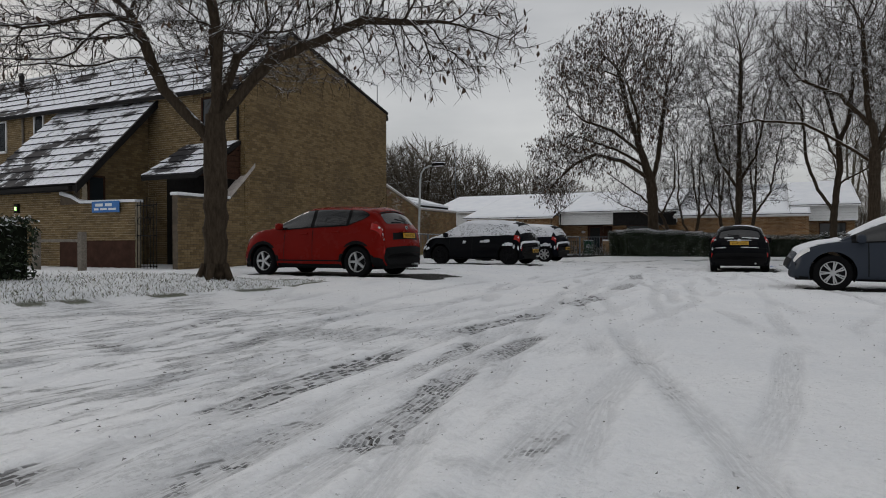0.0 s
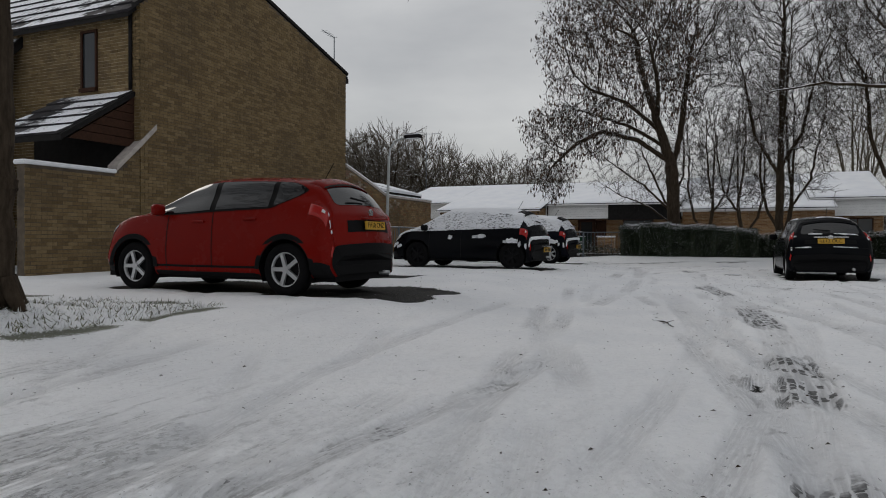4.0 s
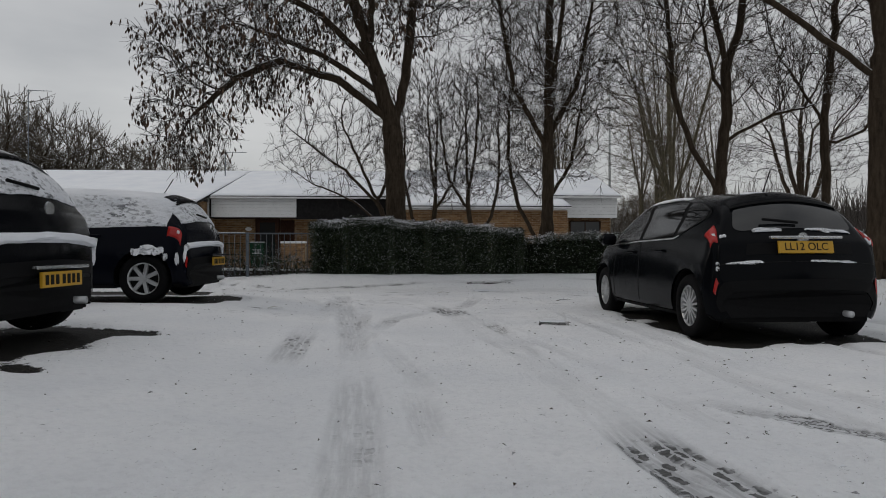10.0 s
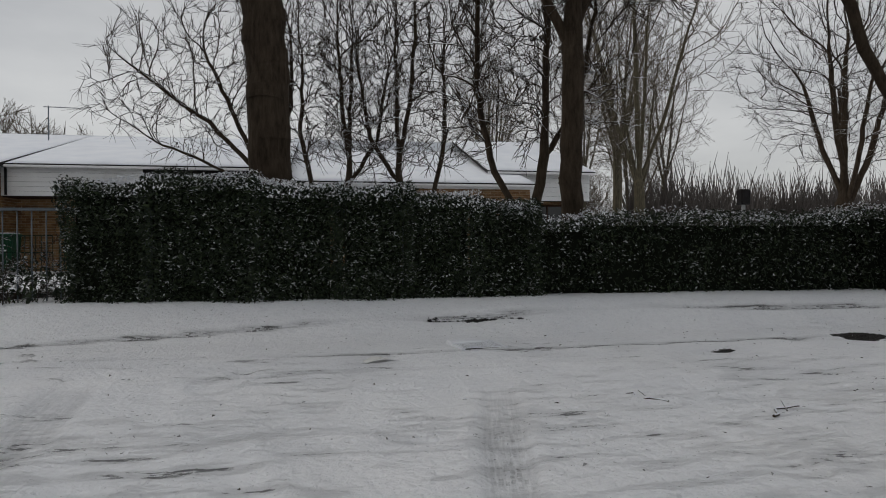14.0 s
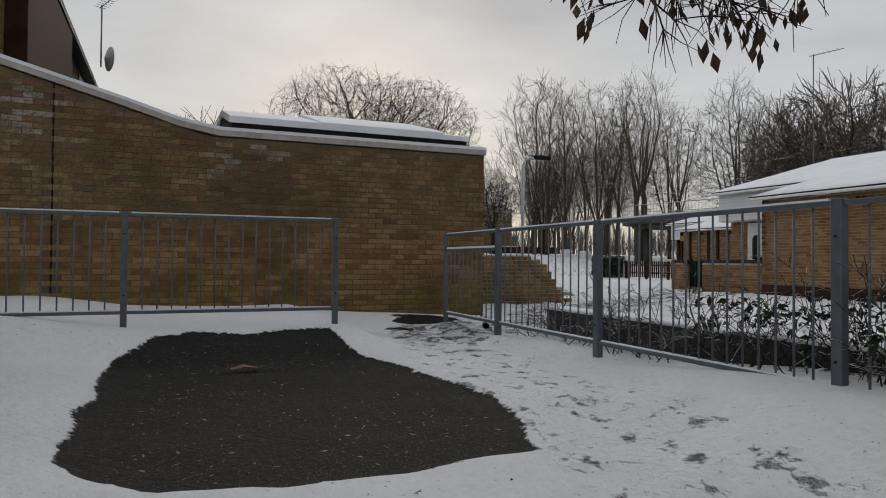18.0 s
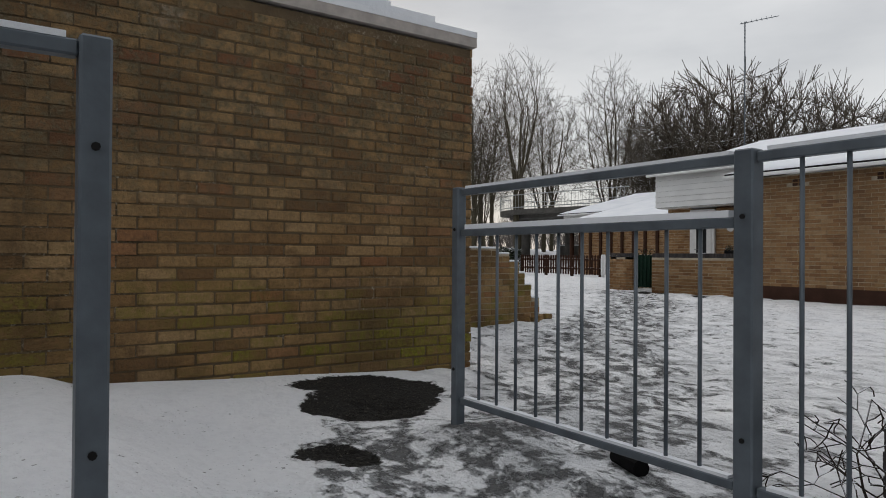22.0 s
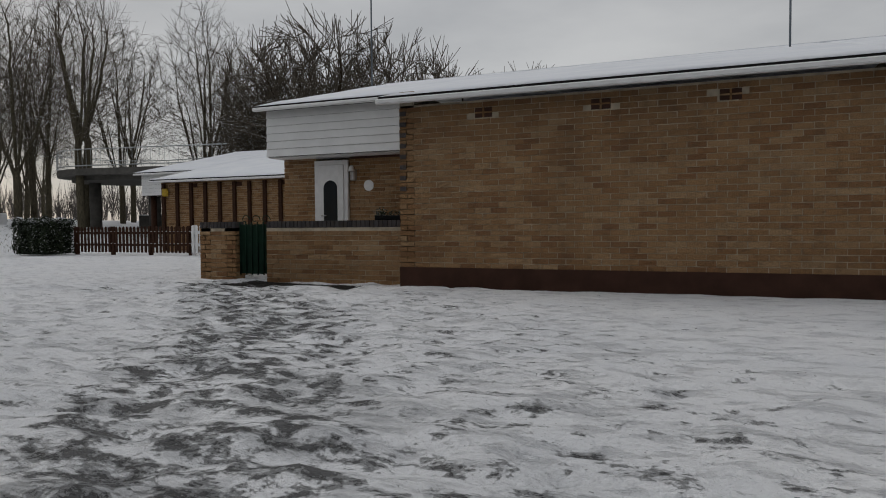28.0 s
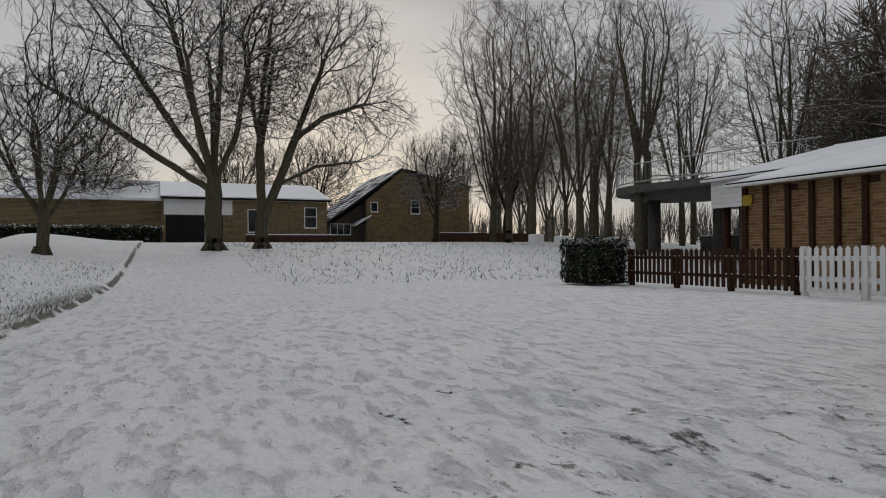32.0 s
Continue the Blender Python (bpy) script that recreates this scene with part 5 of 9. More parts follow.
def build_front_garden():
    w = thing("garden_wall", (-18.2, 8.95, 0), 0, "buff brick garden wall with a curved snowy coping and dark red base", "wall")
    brick_wall(w, (-2.3, 0), (1.15, 0), -0.2, 2.1, (0, -1), "brick_gable", 81)
    slab("painted_base", -2.3, -0.025, 0, 1.16, -0.01, 0.95, "plinth_brown", w, "dark red painted base")
    prism("coping", [(-2.3, 2.42), (-1.75, 2.30), (-1.3, 2.12), (1.2, 2.10), (1.2, 2.18), (-1.3, 2.21), (-1.7, 2.40), (-2.3, 2.54)], "y", -0.04, 0.27, "snow", w)
    prism("rise", [(-2.3, 2.05), (-1.3, 2.05), (-1.3, 2.12), (-1.75, 2.30), (-2.3, 2.42)], "y", 0.0, 0.22, "mortar_dark", w)
    sign = thing("street_sign", (-18.25, 8.88, 1.98), 0, "blue street name sign with white lettering on the wall", "sign")
    bm = bmesh.new()
    bx(bm, -0.62, -0.02, -0.17, 0.62, 0.01, 0.17, 0.008)
    plate = part("plate", bm, "sign_blue", sign)
    for a, b, z, t in ((-0.45, -0.1, 0.06, 0.045), (0.0, 0.3, 0.06, 0.045), (-0.5, -0.3, -0.07, 0.03), (-0.22, 0.08, -0.07, 0.03), (0.15, 0.48, -0.07, 0.03)):
        slab("letter_bar", a, -0.026, z - t, b, -0.021, z + t, "ink_white", plate)
    gate = thing("garden_gate", (-16.55, 8.95, 0.02), 0, "black wrought iron garden gate between brick walls", "gate")
    for k in range(7):
        rod("bar", (-0.40 + 0.135 * k, 0, 0.1), (-0.40 + 0.135 * k, 0, 2.05 + 0.12 * math.sin(k * math.pi / 6)), 0.012, "dark_fascia", gate, n=6)
    for z in (0.15, 1.05, 1.95):
        slab("cross_bar", -0.42, -0.012, z, 0.43, 0.012, z + 0.03, "dark_fascia", gate)
    for k in range(3):
        bm = bmesh.new()
        bmesh.ops.create_circle(bm, segments=20, radius=0.12)
        pts = [v.co.copy() for v in bm.verts]
        bm.clear()
        for i in range(20):
            p, q = pts[i], pts[(i + 1) % 20]
            cyl(bm, (p.x - 0.26 + 0.27 * k, 0, p.y + 1.5), (q.x - 0.26 + 0.27 * k, 0, q.y + 1.5), 0.008, n=5)
        part("scroll", bm, "dark_fascia", gate)
    rail = thing("knee_rail", (-17.0, 7.2, 0.18), 0, "low weathered timber post and rail fence on the verge", "fence")
    for x in (-2.0, 0.0, -4.0):
        bm = bmesh.new()
        bx(bm, x - 0.09, -0.09, -0.3, x + 0.09, 0.09, 1.0, 0.02)
        part("post", bm, "grey_timber", rail)
    slab("rail", -5.5, -0.03, 0.72, 0.05, 0.03, 0.80, "grey_timber", rail)


build_front_garden()


def build_garage():
    g = thing("outbuilding", (-17.5, 25.5, 0.07), 0, "low flat outbuilding behind the wall with thick roof snow", "outbuilding")
    slab("wall", -2.4, -1.6, -0.2, 1.7, 1.9, 2.50, "mortar_dark", g)
    prism("roof", [(-2.6, 2.50), (1.9, 2.50), (1.9, 2.68), (0.2, 3.10), (-2.6, 3.10)], "y", -1.72, 1.95, "dark_fascia", g)
    for a, b, lift in ((-1.75, -0.45, 0.10), (-0.45, 1.55, 0.145)):
        prism("snow_cover", [(1.92, 2.685), (1.92, 2.75 + lift * 0.3), (1.75, 2.78 + lift * 0.5), (0.2, 3.11 + lift), (-2.6, 3.11 + lift), (-2.6, 3.105), (0.2, 3.105)], "y", a, b, "snow", g)
    prism("snow_cover", [(1.92, 2.685), (1.92, 2.76), (0.2, 3.14), (-2.6, 3.14), (-2.6, 3.105), (0.2, 3.105)], "y", 1.55, 1.98, "snow", g)


build_garage()


def porch_door(parent, x0, x1, y, z0, z1, style):
    fr = slab("door_frame", x0 - 0.09, y - 0.06, z0, x1 + 0.09, y, z1 + 0.09, "white_paint" if style == "white" else "brown_timber", parent)
    leaf = slab("door_leaf", x0, y - 0.085, z0, x1, y - 0.061, z1, "white_paint" if style == "white" else "plinth_brown", fr, bevel=0.004)
    w = x1 - x0
    if style == "white":
        cx, r, zb, zt = (x0 + x1) / 2, w * 0.27, z0 + 0.85, z0 + 1.5
        out = [(cx - r, zb), (cx + r, zb)] + [(cx + r * math.cos(k * math.pi / 12), zt + r * math.sin(k * math.pi / 12)) for k in range(13)]
        prism("pane", out, "y", y - 0.092, y - 0.084, "window_glass", leaf)
        big = [(cx + (x - cx) * 1.18, zb - 0.05 if z == zb else z + 0.03) for x, z in out]
        prism("pane_trim", big, "y", y - 0.089, y - 0.0855, "white_board", leaf)
        slab("letter_box", cx - 0.14, y - 0.095, z0 + 0.5, cx + 0.14, y - 0.084, z0 + 0.57, "alloy", leaf)
        rod("handle", (x0 + 0.08, y - 0.10, z0 + 0.95), (x0 + 0.2, y - 0.10, z0 + 0.95), 0.012, "chrome", leaf, n=8)
    else:
        slab("pane", x0 + 0.1, y - 0.092, z0 + 0.15, x1 - 0.1, y - 0.084, z1 - 0.1, "window_glass", leaf)
        rod("handle", (x0 + 0.06, y - 0.11, z0 + 0.95), (x0 + 0.06, y - 0.11, z0 + 1.1), 0.012, "chrome", leaf, n=8)
    return fr


def build_bungalow_row():
    ox, oy = -16.0, 37.82
    b = thing("bungalow", (ox, oy, 0), 0, "orange brick bungalow with white boarded porch and snowy roof", "bungalow", "terrace of bungalows")

    def X(x):
        return x - ox

    def Y(y):
        return y - oy
    vents = [(-17.9, 2.32), (-16.35, 2.32), (-14.85, 2.32)]
    ops = [(x + 19.15 - 0.16, x + 19.15 + 0.16, z - 0.06, z + 0.10) for x, z in vents]
    brick_wall(b, (X(-19.15), 0), (X(-13.0), 0), -0.2, 2.5, (0, -1), "brick_orange", 91, openings=ops, inside=lambda u, z: z > 0.24)
    for x, z in vents:
        v = slab("air_vent", X(x) - 0.12, -0.012, z - 0.055, X(x) + 0.12, 0.0, z + 0.075, "plinth_brown", b)
        slab("bar", X(x) - 0.012, -0.02, z - 0.055, X(x) + 0.012, -0.011, z + 0.075, "brick_orange", v)
        slab("bar", X(x) - 0.12, -0.02, z + 0.0, X(x) + 0.12, -0.0125, z + 0.02, "brick_orange", v)
    slab("plinth", X(-19.16), -0.018, -0.1, X(-12.99), -0.003, 0.235, "plinth_brown", b, "dark brown painted plinth")
    brick_wall(b, (X(-13.0), 0.0), (X(-13.0), Y(40.3)), -0.2, 2.7, (1, 0), "brick_orange", 92)
    brick_wall(b, (X(-19.15), Y(41.0)), (X(-19.15), 0.0), -0.2, 2.7, (-1, 0), "brick_orange", 93)
    # Dark toothed bricks at the corners
    for x in (-19.15, -13.0):
        s = 1 if x < -16 else -1
        for k in range(8):
            slab("toothing", X(x) + 0.004 * s, -0.022, 2.42 - 0.15 * k - 0.06, X(x) + s * 0.1, -0.010, 2.42 - 0.15 * k, "brick_blue", b)
    roof_slab(b, X(-19.35), X(-12.85), -0.28, 2.60, Y(46.0), 4.72)
    # Left porch: door, brick side, white boarding over
    brick_wall(b, (X(-21.79), Y(41.0)), (X(-19.15), Y(41.0)), -0.2, 2.25, (0, -1), "brick_orange", 94)
    brick_wall(b, (X(-23.35), Y(41.0)), (X(-22.58), Y(41.0)), -0.2, 2.25, (0, -1), "brick_orange", 95)
    slab("porch_soffit", X(-23.4), Y(40.55), 2.20, X(-19.2), Y(41.2), 2.24, "white_board", b)
    slab("lintel", X(-21.75), Y(40.95), 2.16, X(-19.2), Y(41.02), 2.20, "plinth_brown", b)
    boards(b, X(-23.4), X(-19.2), Y(40.5), 2.22, 3.14, 6)
    boards(b, Y(40.5), Y(44.5), X(-23.4), 2.22, 3.14, 6, -1, along="y")
    slab("backing", X(-23.4) + 0.002, Y(40.502), 2.22, X(-19.2), Y(40.56), 3.16, "dark_fascia", b)
    roof_slab(b, X(-23.55), X(-19.36), Y(40.3), 3.22, Y(46.0), 4.72)
    porch_door(b, X(-22.48), X(-21.89), Y(40.98), 0.08, 2.05, "white")
    slab("door_step", X(-23.0), Y(40.3), -0.1, X(-21.6), Y(40.9), 0.08, "concrete", b)
    lamp = slab("wall_lamp", X(-21.72), Y(40.86), 1.72, X(-21.62), Y(40.99), 1.95, "alloy", b, bevel=0.02)
    rod("shade", (X(-21.67), Y(40.84), 1.9), (X(-21.67), Y(40.84), 2.02), 0.07, "white_paint", lamp, r1=0.03, n=10)
    bm = bmesh.new()
    bmesh.ops.create_cone(bm, cap_ends=True, segments=20, radius1=0.11, radius2=0.11, depth=0.02, matrix=Matrix.Translation((X(-21.36), Y(40.985), 1.62)) @ Matrix.Rotation(math.pi / 2, 4, "X"))
    part("number_plaque", bm, "white_paint", b)
    # Right porch: white boards, brown door, and the dark boarded bay beyond
    brick_wall(b, (X(-13.0), Y(40.3)), (X(-11.25), Y(40.3)), -0.2, 2.2, (0, -1), "brick_orange", 96)
    brick_wall(b, (X(-10.2), Y(40.3)), (X(-5.4), Y(40.3)), -0.2, 2.2, (0, -1), "brick_orange", 97)
    boards(b, X(-12.98), X(-9.35), Y(39.3), 2.08, 2.86, 6)
    slab("backing", X(-12.97), Y(39.302), 2.06, X(-9.35), Y(39.36), 2.88, "dark_fascia", b)
    slab("porch_soffit", X(-12.97), Y(39.36), 2.05, X(-5.4), Y(40.5), 2.09, "plinth_brown", b)
    slab("dark_boarding", X(-9.35), Y(39.30), 2.0, X(-5.4), Y(39.36), 2.88, "dark_fascia", b, "black stained boarding")
    roof_slab(b, X(-12.84), X(-5.3), Y(39.15), 2.96, Y(46.0), 4.72)
    porch_door(b, X(-11.15), X(-10.3), Y(40.25), 0.05, 2.0, "brown")
    slab("door_leaf_side", X(-10.2), Y(40.24), 0.1, X(-9.6), Y(40.29), 2.0, "brown_timber", b)
    bm = bmesh.new()
    bmesh.ops.create_cone(bm, cap_ends=True, segments=20, radius1=0.14, radius2=0.14, depth=0.02, matrix=Matrix.Translation((X(-11.55), Y(40.285), 1.62)) @ Matrix.Rotation(math.pi / 2, 4, "X") @ Matrix.Diagonal((1, 0.6, 1, 1)))
    part("number_plaque", bm, "white_paint", b)
    window(b, (0, Y(40.3), 0), (1, 0, 0), (0, -1, 0), X(-8.6), 0.9, 1.6, 1.1, "brown_timber")
    rod("downpipe", (X(-12.85), Y(39.24), 2.1), (X(-12.85), Y(39.24), 2.9), 0.035, "dark_fascia", b, n=8)
    slab("back_wall", X(-23.4), Y(53.8), -0.2, X(-5.3), Y(54.0), 2.6, "mortar", b)
    prism("rear_roof", [(Y(46.0), 4.62), (Y(46.0), 4.76), (Y(54.3), 2.75), (Y(54.3), 2.6)], "x", X(-23.5), X(-5.3), "snow", b)
    slab("end_wall", X(-23.36), Y(41.2), -0.2, X(-23.14), Y(53.8), 3.1, "mortar", b)

    # The next bungalow along, beyond the trees
    c = thing("bungalow", (-2.0, 39.0, 0), 0, "brick bungalow with snowy roof behind the hedge", "bungalow", "terrace of bungalows")
    brick_wall(c, (-3.3, 0), (3.9, 0), -0.2, 2.45, (0, -1), "brick_orange", 101)
    brick_wall(c, (3.9, 2.4), (6.4, 2.4), -0.2, 2.3, (0, -1), "brick_orange", 102)
    brick_wall(c, (-3.3, 2.0), (-3.3, 0), -0.2, 2.45, (-1, 0), "brick_orange", 103)
    slab("fascia", -3.5, -0.16, 2.38, 4.0, -0.12, 2.5, "white_board", c)
    roof_slab(c, -3.5, 4.0, -0.3, 2.55, 7.5, 4.5)
    boards(c, 3.2, 6.45, 1.6, 2.15, 3.05, 6)
    slab("backing", 3.2, 1.602, 2.13, 6.45, 1.66, 3.07, "dark_fascia", c)
    boards(c, 1.6, 7.0, 6.45, 2.15, 3.05, 6, 1, along="y")
    roof_slab(c, 2.9, 6.6, 1.4, 3.12, 7.5, 4.95)
    prism("rear_roof", [(7.5, 4.4), (7.5, 4.9), (15, 2.7), (15, 2.6)], "x", -3.5, 6.6, "snow", c)
    slab("end_wall", 6.2, 2.4, -0.2, 6.42, 14.6, 3.0, "mortar", c)
    window(c, (0, 2.4, 0), (1, 0, 0), (0, -1, 0), 4.6, 1.1, 1.3, 0.9, "brown_timber")

    # The one set further back, with dark battens on its wall
    d = thing("bungalow", (-29.6, 47.65, 0), 0, "brick bungalow with dark vertical battens and snowy roof", "bungalow", "terrace of bungalows")
    brick_wall(d, (-3.7, 0), (3.7, 0), -0.2, 2.42, (0, -1), "brick_orange", 111)
    for k in range(9):
        slab("batten", -3.62 + 0.62 * k, -0.085, 0.0, -3.62 + 0.62 * k + 0.12, -0.002, 2.36, "brown_timber", d)
    for x in (-2.2, -0.3, 1.6):
        slab("air_vent", x - 0.13, -0.02, 2.2, x + 0.13, -0.001, 2.34, "plinth_brown", d)
    brick_wall(d, (-3.7, 3.0), (-3.7, 0), -0.2, 2.42, (-1, 0), "brick_orange", 112)
    roof_slab(d, -3.95, 3.85, -0.3, 2.50, 8.0, 4.4)
    boards(d, -6.9, -3.8, 2.2, 2.1, 2.95, 6)
    boards(d, 2.2, 7, -6.9, 2.1, 2.95, 6, -1, along="y")
    slab("backing", -6.9, 2.202, 2.08, -3.7, 2.26, 2.97, "dark_fascia", d)
    roof_slab(d, -7.1, -3.96, 2.0, 3.02, 8.0, 4.4)
    slab("wall", -6.6, 3.0, -0.2, -3.7, 3.2, 2.2, "mortar_dark", d)
    rod("post", (-6.6, 2.5, 0), (-6.6, 2.5, 2.1), 0.12, "brown_timber", d, n=10)
    prism("rear_roof", [(8.0, 4.3), (8.0, 4.45), (15, 2.7), (15, 2.6)], "x", -7.1, 3.85, "snow", d)
    slab("end_wall", 3.48, 0.2, -0.2, 3.7, 14.6, 2.6, "mortar", d)
    bell = thing("alarm_box", (-33.05, 47.55, 2.05), 0, "small yellow burglar alarm box on the wall", "alarm")
    bm = bmesh.new()
    bx(bm, -0.14, -0.04, -0.14, 0.14, 0.06, 0.14, 0.04)
    part("case", bm, "tape_yellow", bell)
    br = thing("hanging_bracket", (-26.7, 47.6, 1.75), 0, "dark iron hanging basket bracket on the wall", "bracket")
    rod("arm", (0, 0, 0), (-0.1, -0.6, 0.02), 0.02, "dark_fascia", br, n=6)
    rod("stay", (0, 0, -0.3), (-0.06, -0.35, 0.0), 0.015, "dark_fascia", br, n=6)
    slab("back_plate", -0.05, -0.02, -0.35, 0.05, 0.03, 0.3, "dark_fascia", br)


build_bungalow_row()


def build_yard():
    y = thing("yard_wall", (-21.1, 38.15, 0), 0, "low buff brick yard wall with a dark brick coping", "wall")
    for p, q, seed in ((-1.95, -1.22, 121), (-0.60, 1.95, 122)):
        brick_wall(y, (p, 0), (q, 0), -0.2, 0.80, (0, -1), "brick_orange", seed)
        n = round((q - p) / 0.075)
        for k in range(n):
            a = p + (q - p) * k / n
            bm = bmesh.new()
            bx(bm, a + 0.004, -0.012, 0.80, a + (q - p) / n - 0.004, 0.225, 0.905, 0.006)
            part("coping_brick", bm, "brick_blue", y)
    brick_wall(y, (-1.95, 2.8), (-1.95, 0.0), -0.2, 0.86, (-1, 0), "brick_orange", 123)
    brick_wall(y, (-1.22, 0.0), (-1.22, 0.22), -0.2, 0.80, (1, 0), "brick_orange", 124)
    g = thing("yard_gate", (-22.0, 38.25, 0), 0, "dark green metal yard gate with scrolls on top", "gate")
    slab("panel", -0.30, -0.008, 0.05, 0.30, 0.008, 0.86, "iron_green", g)
    for k in range(6):
        rod("bar", (-0.29 + 0.116 * k, -0.02, 0.03), (-0.29 + 0.116 * k, -0.02, 0.9), 0.012, "iron_green", g, n=6)
    for k in range(3):
        bm = bmesh.new()
        for i in range(14):
            a, c = i * 0.36, (i + 1) * 0.36
            ra, rc = 0.10 - 0.006 * i, 0.10 - 0.006 * (i + 1)
            cyl(bm, (-0.2 + 0.2 * k + ra * math.cos(a), 0, 0.93 + ra * math.sin(a)), (-0.2 + 0.2 * k + rc * math.cos(c), 0, 0.93 + rc * math.sin(c)), 0.008, n=5)
        part("scroll", bm, "iron_green", g)
    t = thing("flower_trough", (-19.52, 38.26, 0.905), 0, "small dark trough of green plants on the wall", "planter")
    bm = bmesh.new()
    bx(bm, -0.25, -0.07, 0, 0.25, 0.07, 0.07, 0.012)
    part("trough", bm, "black_plastic", t)
    leaf_cloud("plant", [(-0.25, -0.08, 0.06, 0.25, 0.08, 0.13)], 220, 0.026, t, 130)
    # The little yard by the second porch: green gates, bins, a brick pier
    for x0, x1 in ((-12.95, -11.2), (-11.05, -9.9)):
        gt = thing("metal_gate", (x0, 37.95, 0), 0, "green painted wrought iron gate", "gate", "green gates")
        w = x1 - x0
        n = round(w / 0.13)
        for k in range(n + 1):
            rod("bar", (w * k / n, 0, 0.05), (w * k / n, 0, 0.98), 0.01, "iron_green", gt, n=6)
        for z in (0.1, 0.55, 0.98):
            slab("cross_bar", 0, -0.012, z - 0.012, w, 0.012, z + 0.012, "iron_green", gt)
    p = thing("brick_pier", (-9.4, 38.1, 0), 0, "brick gate pier capped with snow", "pier")
    brick_wall(p, (-0.35, 0), (0.6, 0), -0.2, 1.0, (0, -1), "brick_orange", 125, 0.35)
    slab("snow_cap", -0.38, -0.03, 1.0, 0.62, 0.36, 1.08, "snow", p, bevel=0.03)
    for k, (x, yy, turn) in enumerate(((-12.55, 38.45, 0), (-10.75, 38.5, 8))):
        bn = thing("wheelie_bin", (x, yy, 0), turn, "dark green plastic wheelie bin with a snowy lid", "bin", "wheelie bins")
        bm = bmesh.new()
        vs = bx(bm, -0.29, -0.33, 0.06, 0.29, 0.33, 0.95, 0.03)
        for v in bm.verts:
            s = 0.82 + 0.18 * v.co.z / 0.95
            v.co.x, v.co.y = v.co.x * s, v.co.y * s
        part("body", bm, "bin_green", bn)
        bm = bmesh.new()
        bx(bm, -0.31, -0.36, 0.95, 0.31, 0.35, 1.03, 0.03)
        lid = part("lid", bm, "bin_green", bn)
        slab("snow_cap", -0.27, -0.32, 1.03, 0.27, 0.3, 1.06, "snow", lid, bevel=0.02)
        rod("handle", (-0.24, 0.38, 0.97), (0.24, 0.38, 0.97), 0.015, "bin_green", bn, n=8)
        for x2 in (-0.26, 0.22):
            rod("wheel", (x2, 0.28, 0.1), (x2 + 0.05, 0.28, 0.1), 0.1, "tyre", bn, n=14)
        for z, w2 in ((0.72, 0.16), (0.64, 0.12), (0.58, 0.18)):
            slab("label_bar", -w2, -0.318, z, w2, -0.312, z + 0.03, "ink_white", bn)


build_yard()


def build_picket_fences():
    def picket(mat, w, h):
        out = [(-w / 2, 0.05), (w / 2, 0.05), (w / 2, h - w * 0.5), (0, h), (-w / 2, h - w * 0.5)]
        o = prism("picket", out, "y", -0.01, 0.01, mat)
        me = o.data
        bpy.data.objects.remove(o)
        return me

    class Hold:
        data = None
    for name, x0, x1, mat, label, h in (("brown", -34.3, -29.5, "brown_timber", "dark brown timber picket fence with snow along its rails", 0.86), ("white", -29.45, -25.9, "white_paint", "white painted timber picket fence", 0.88)):
        f = thing("picket_fence", (x0, 44.9, 0.0), 0, label, "fence", "picket fences")
        w = x1 - x0
        n = round(w / 0.15)
        Hold.data = picket(mat, 0.085, h)
        for k in range(n):
            again("picket", Hold, f, pose(w * (k + 0.5) / n, -0.03, 0))
        for z in (0.25, 0.62):
            slab("rail", 0, -0.018, z, w, 0.02, z + 0.07, mat, f)
            slab("snow_cap", 0, -0.016, z + 0.07, w, 0.018, z + 0.085, "snow", f)
        for x in np.linspace(0.05, w - 0.05, 4):
            slab("post", float(x) - 0.05, 0.022, -0.2, float(x) + 0.05, 0.12, h, mat, f)


build_picket_fences()


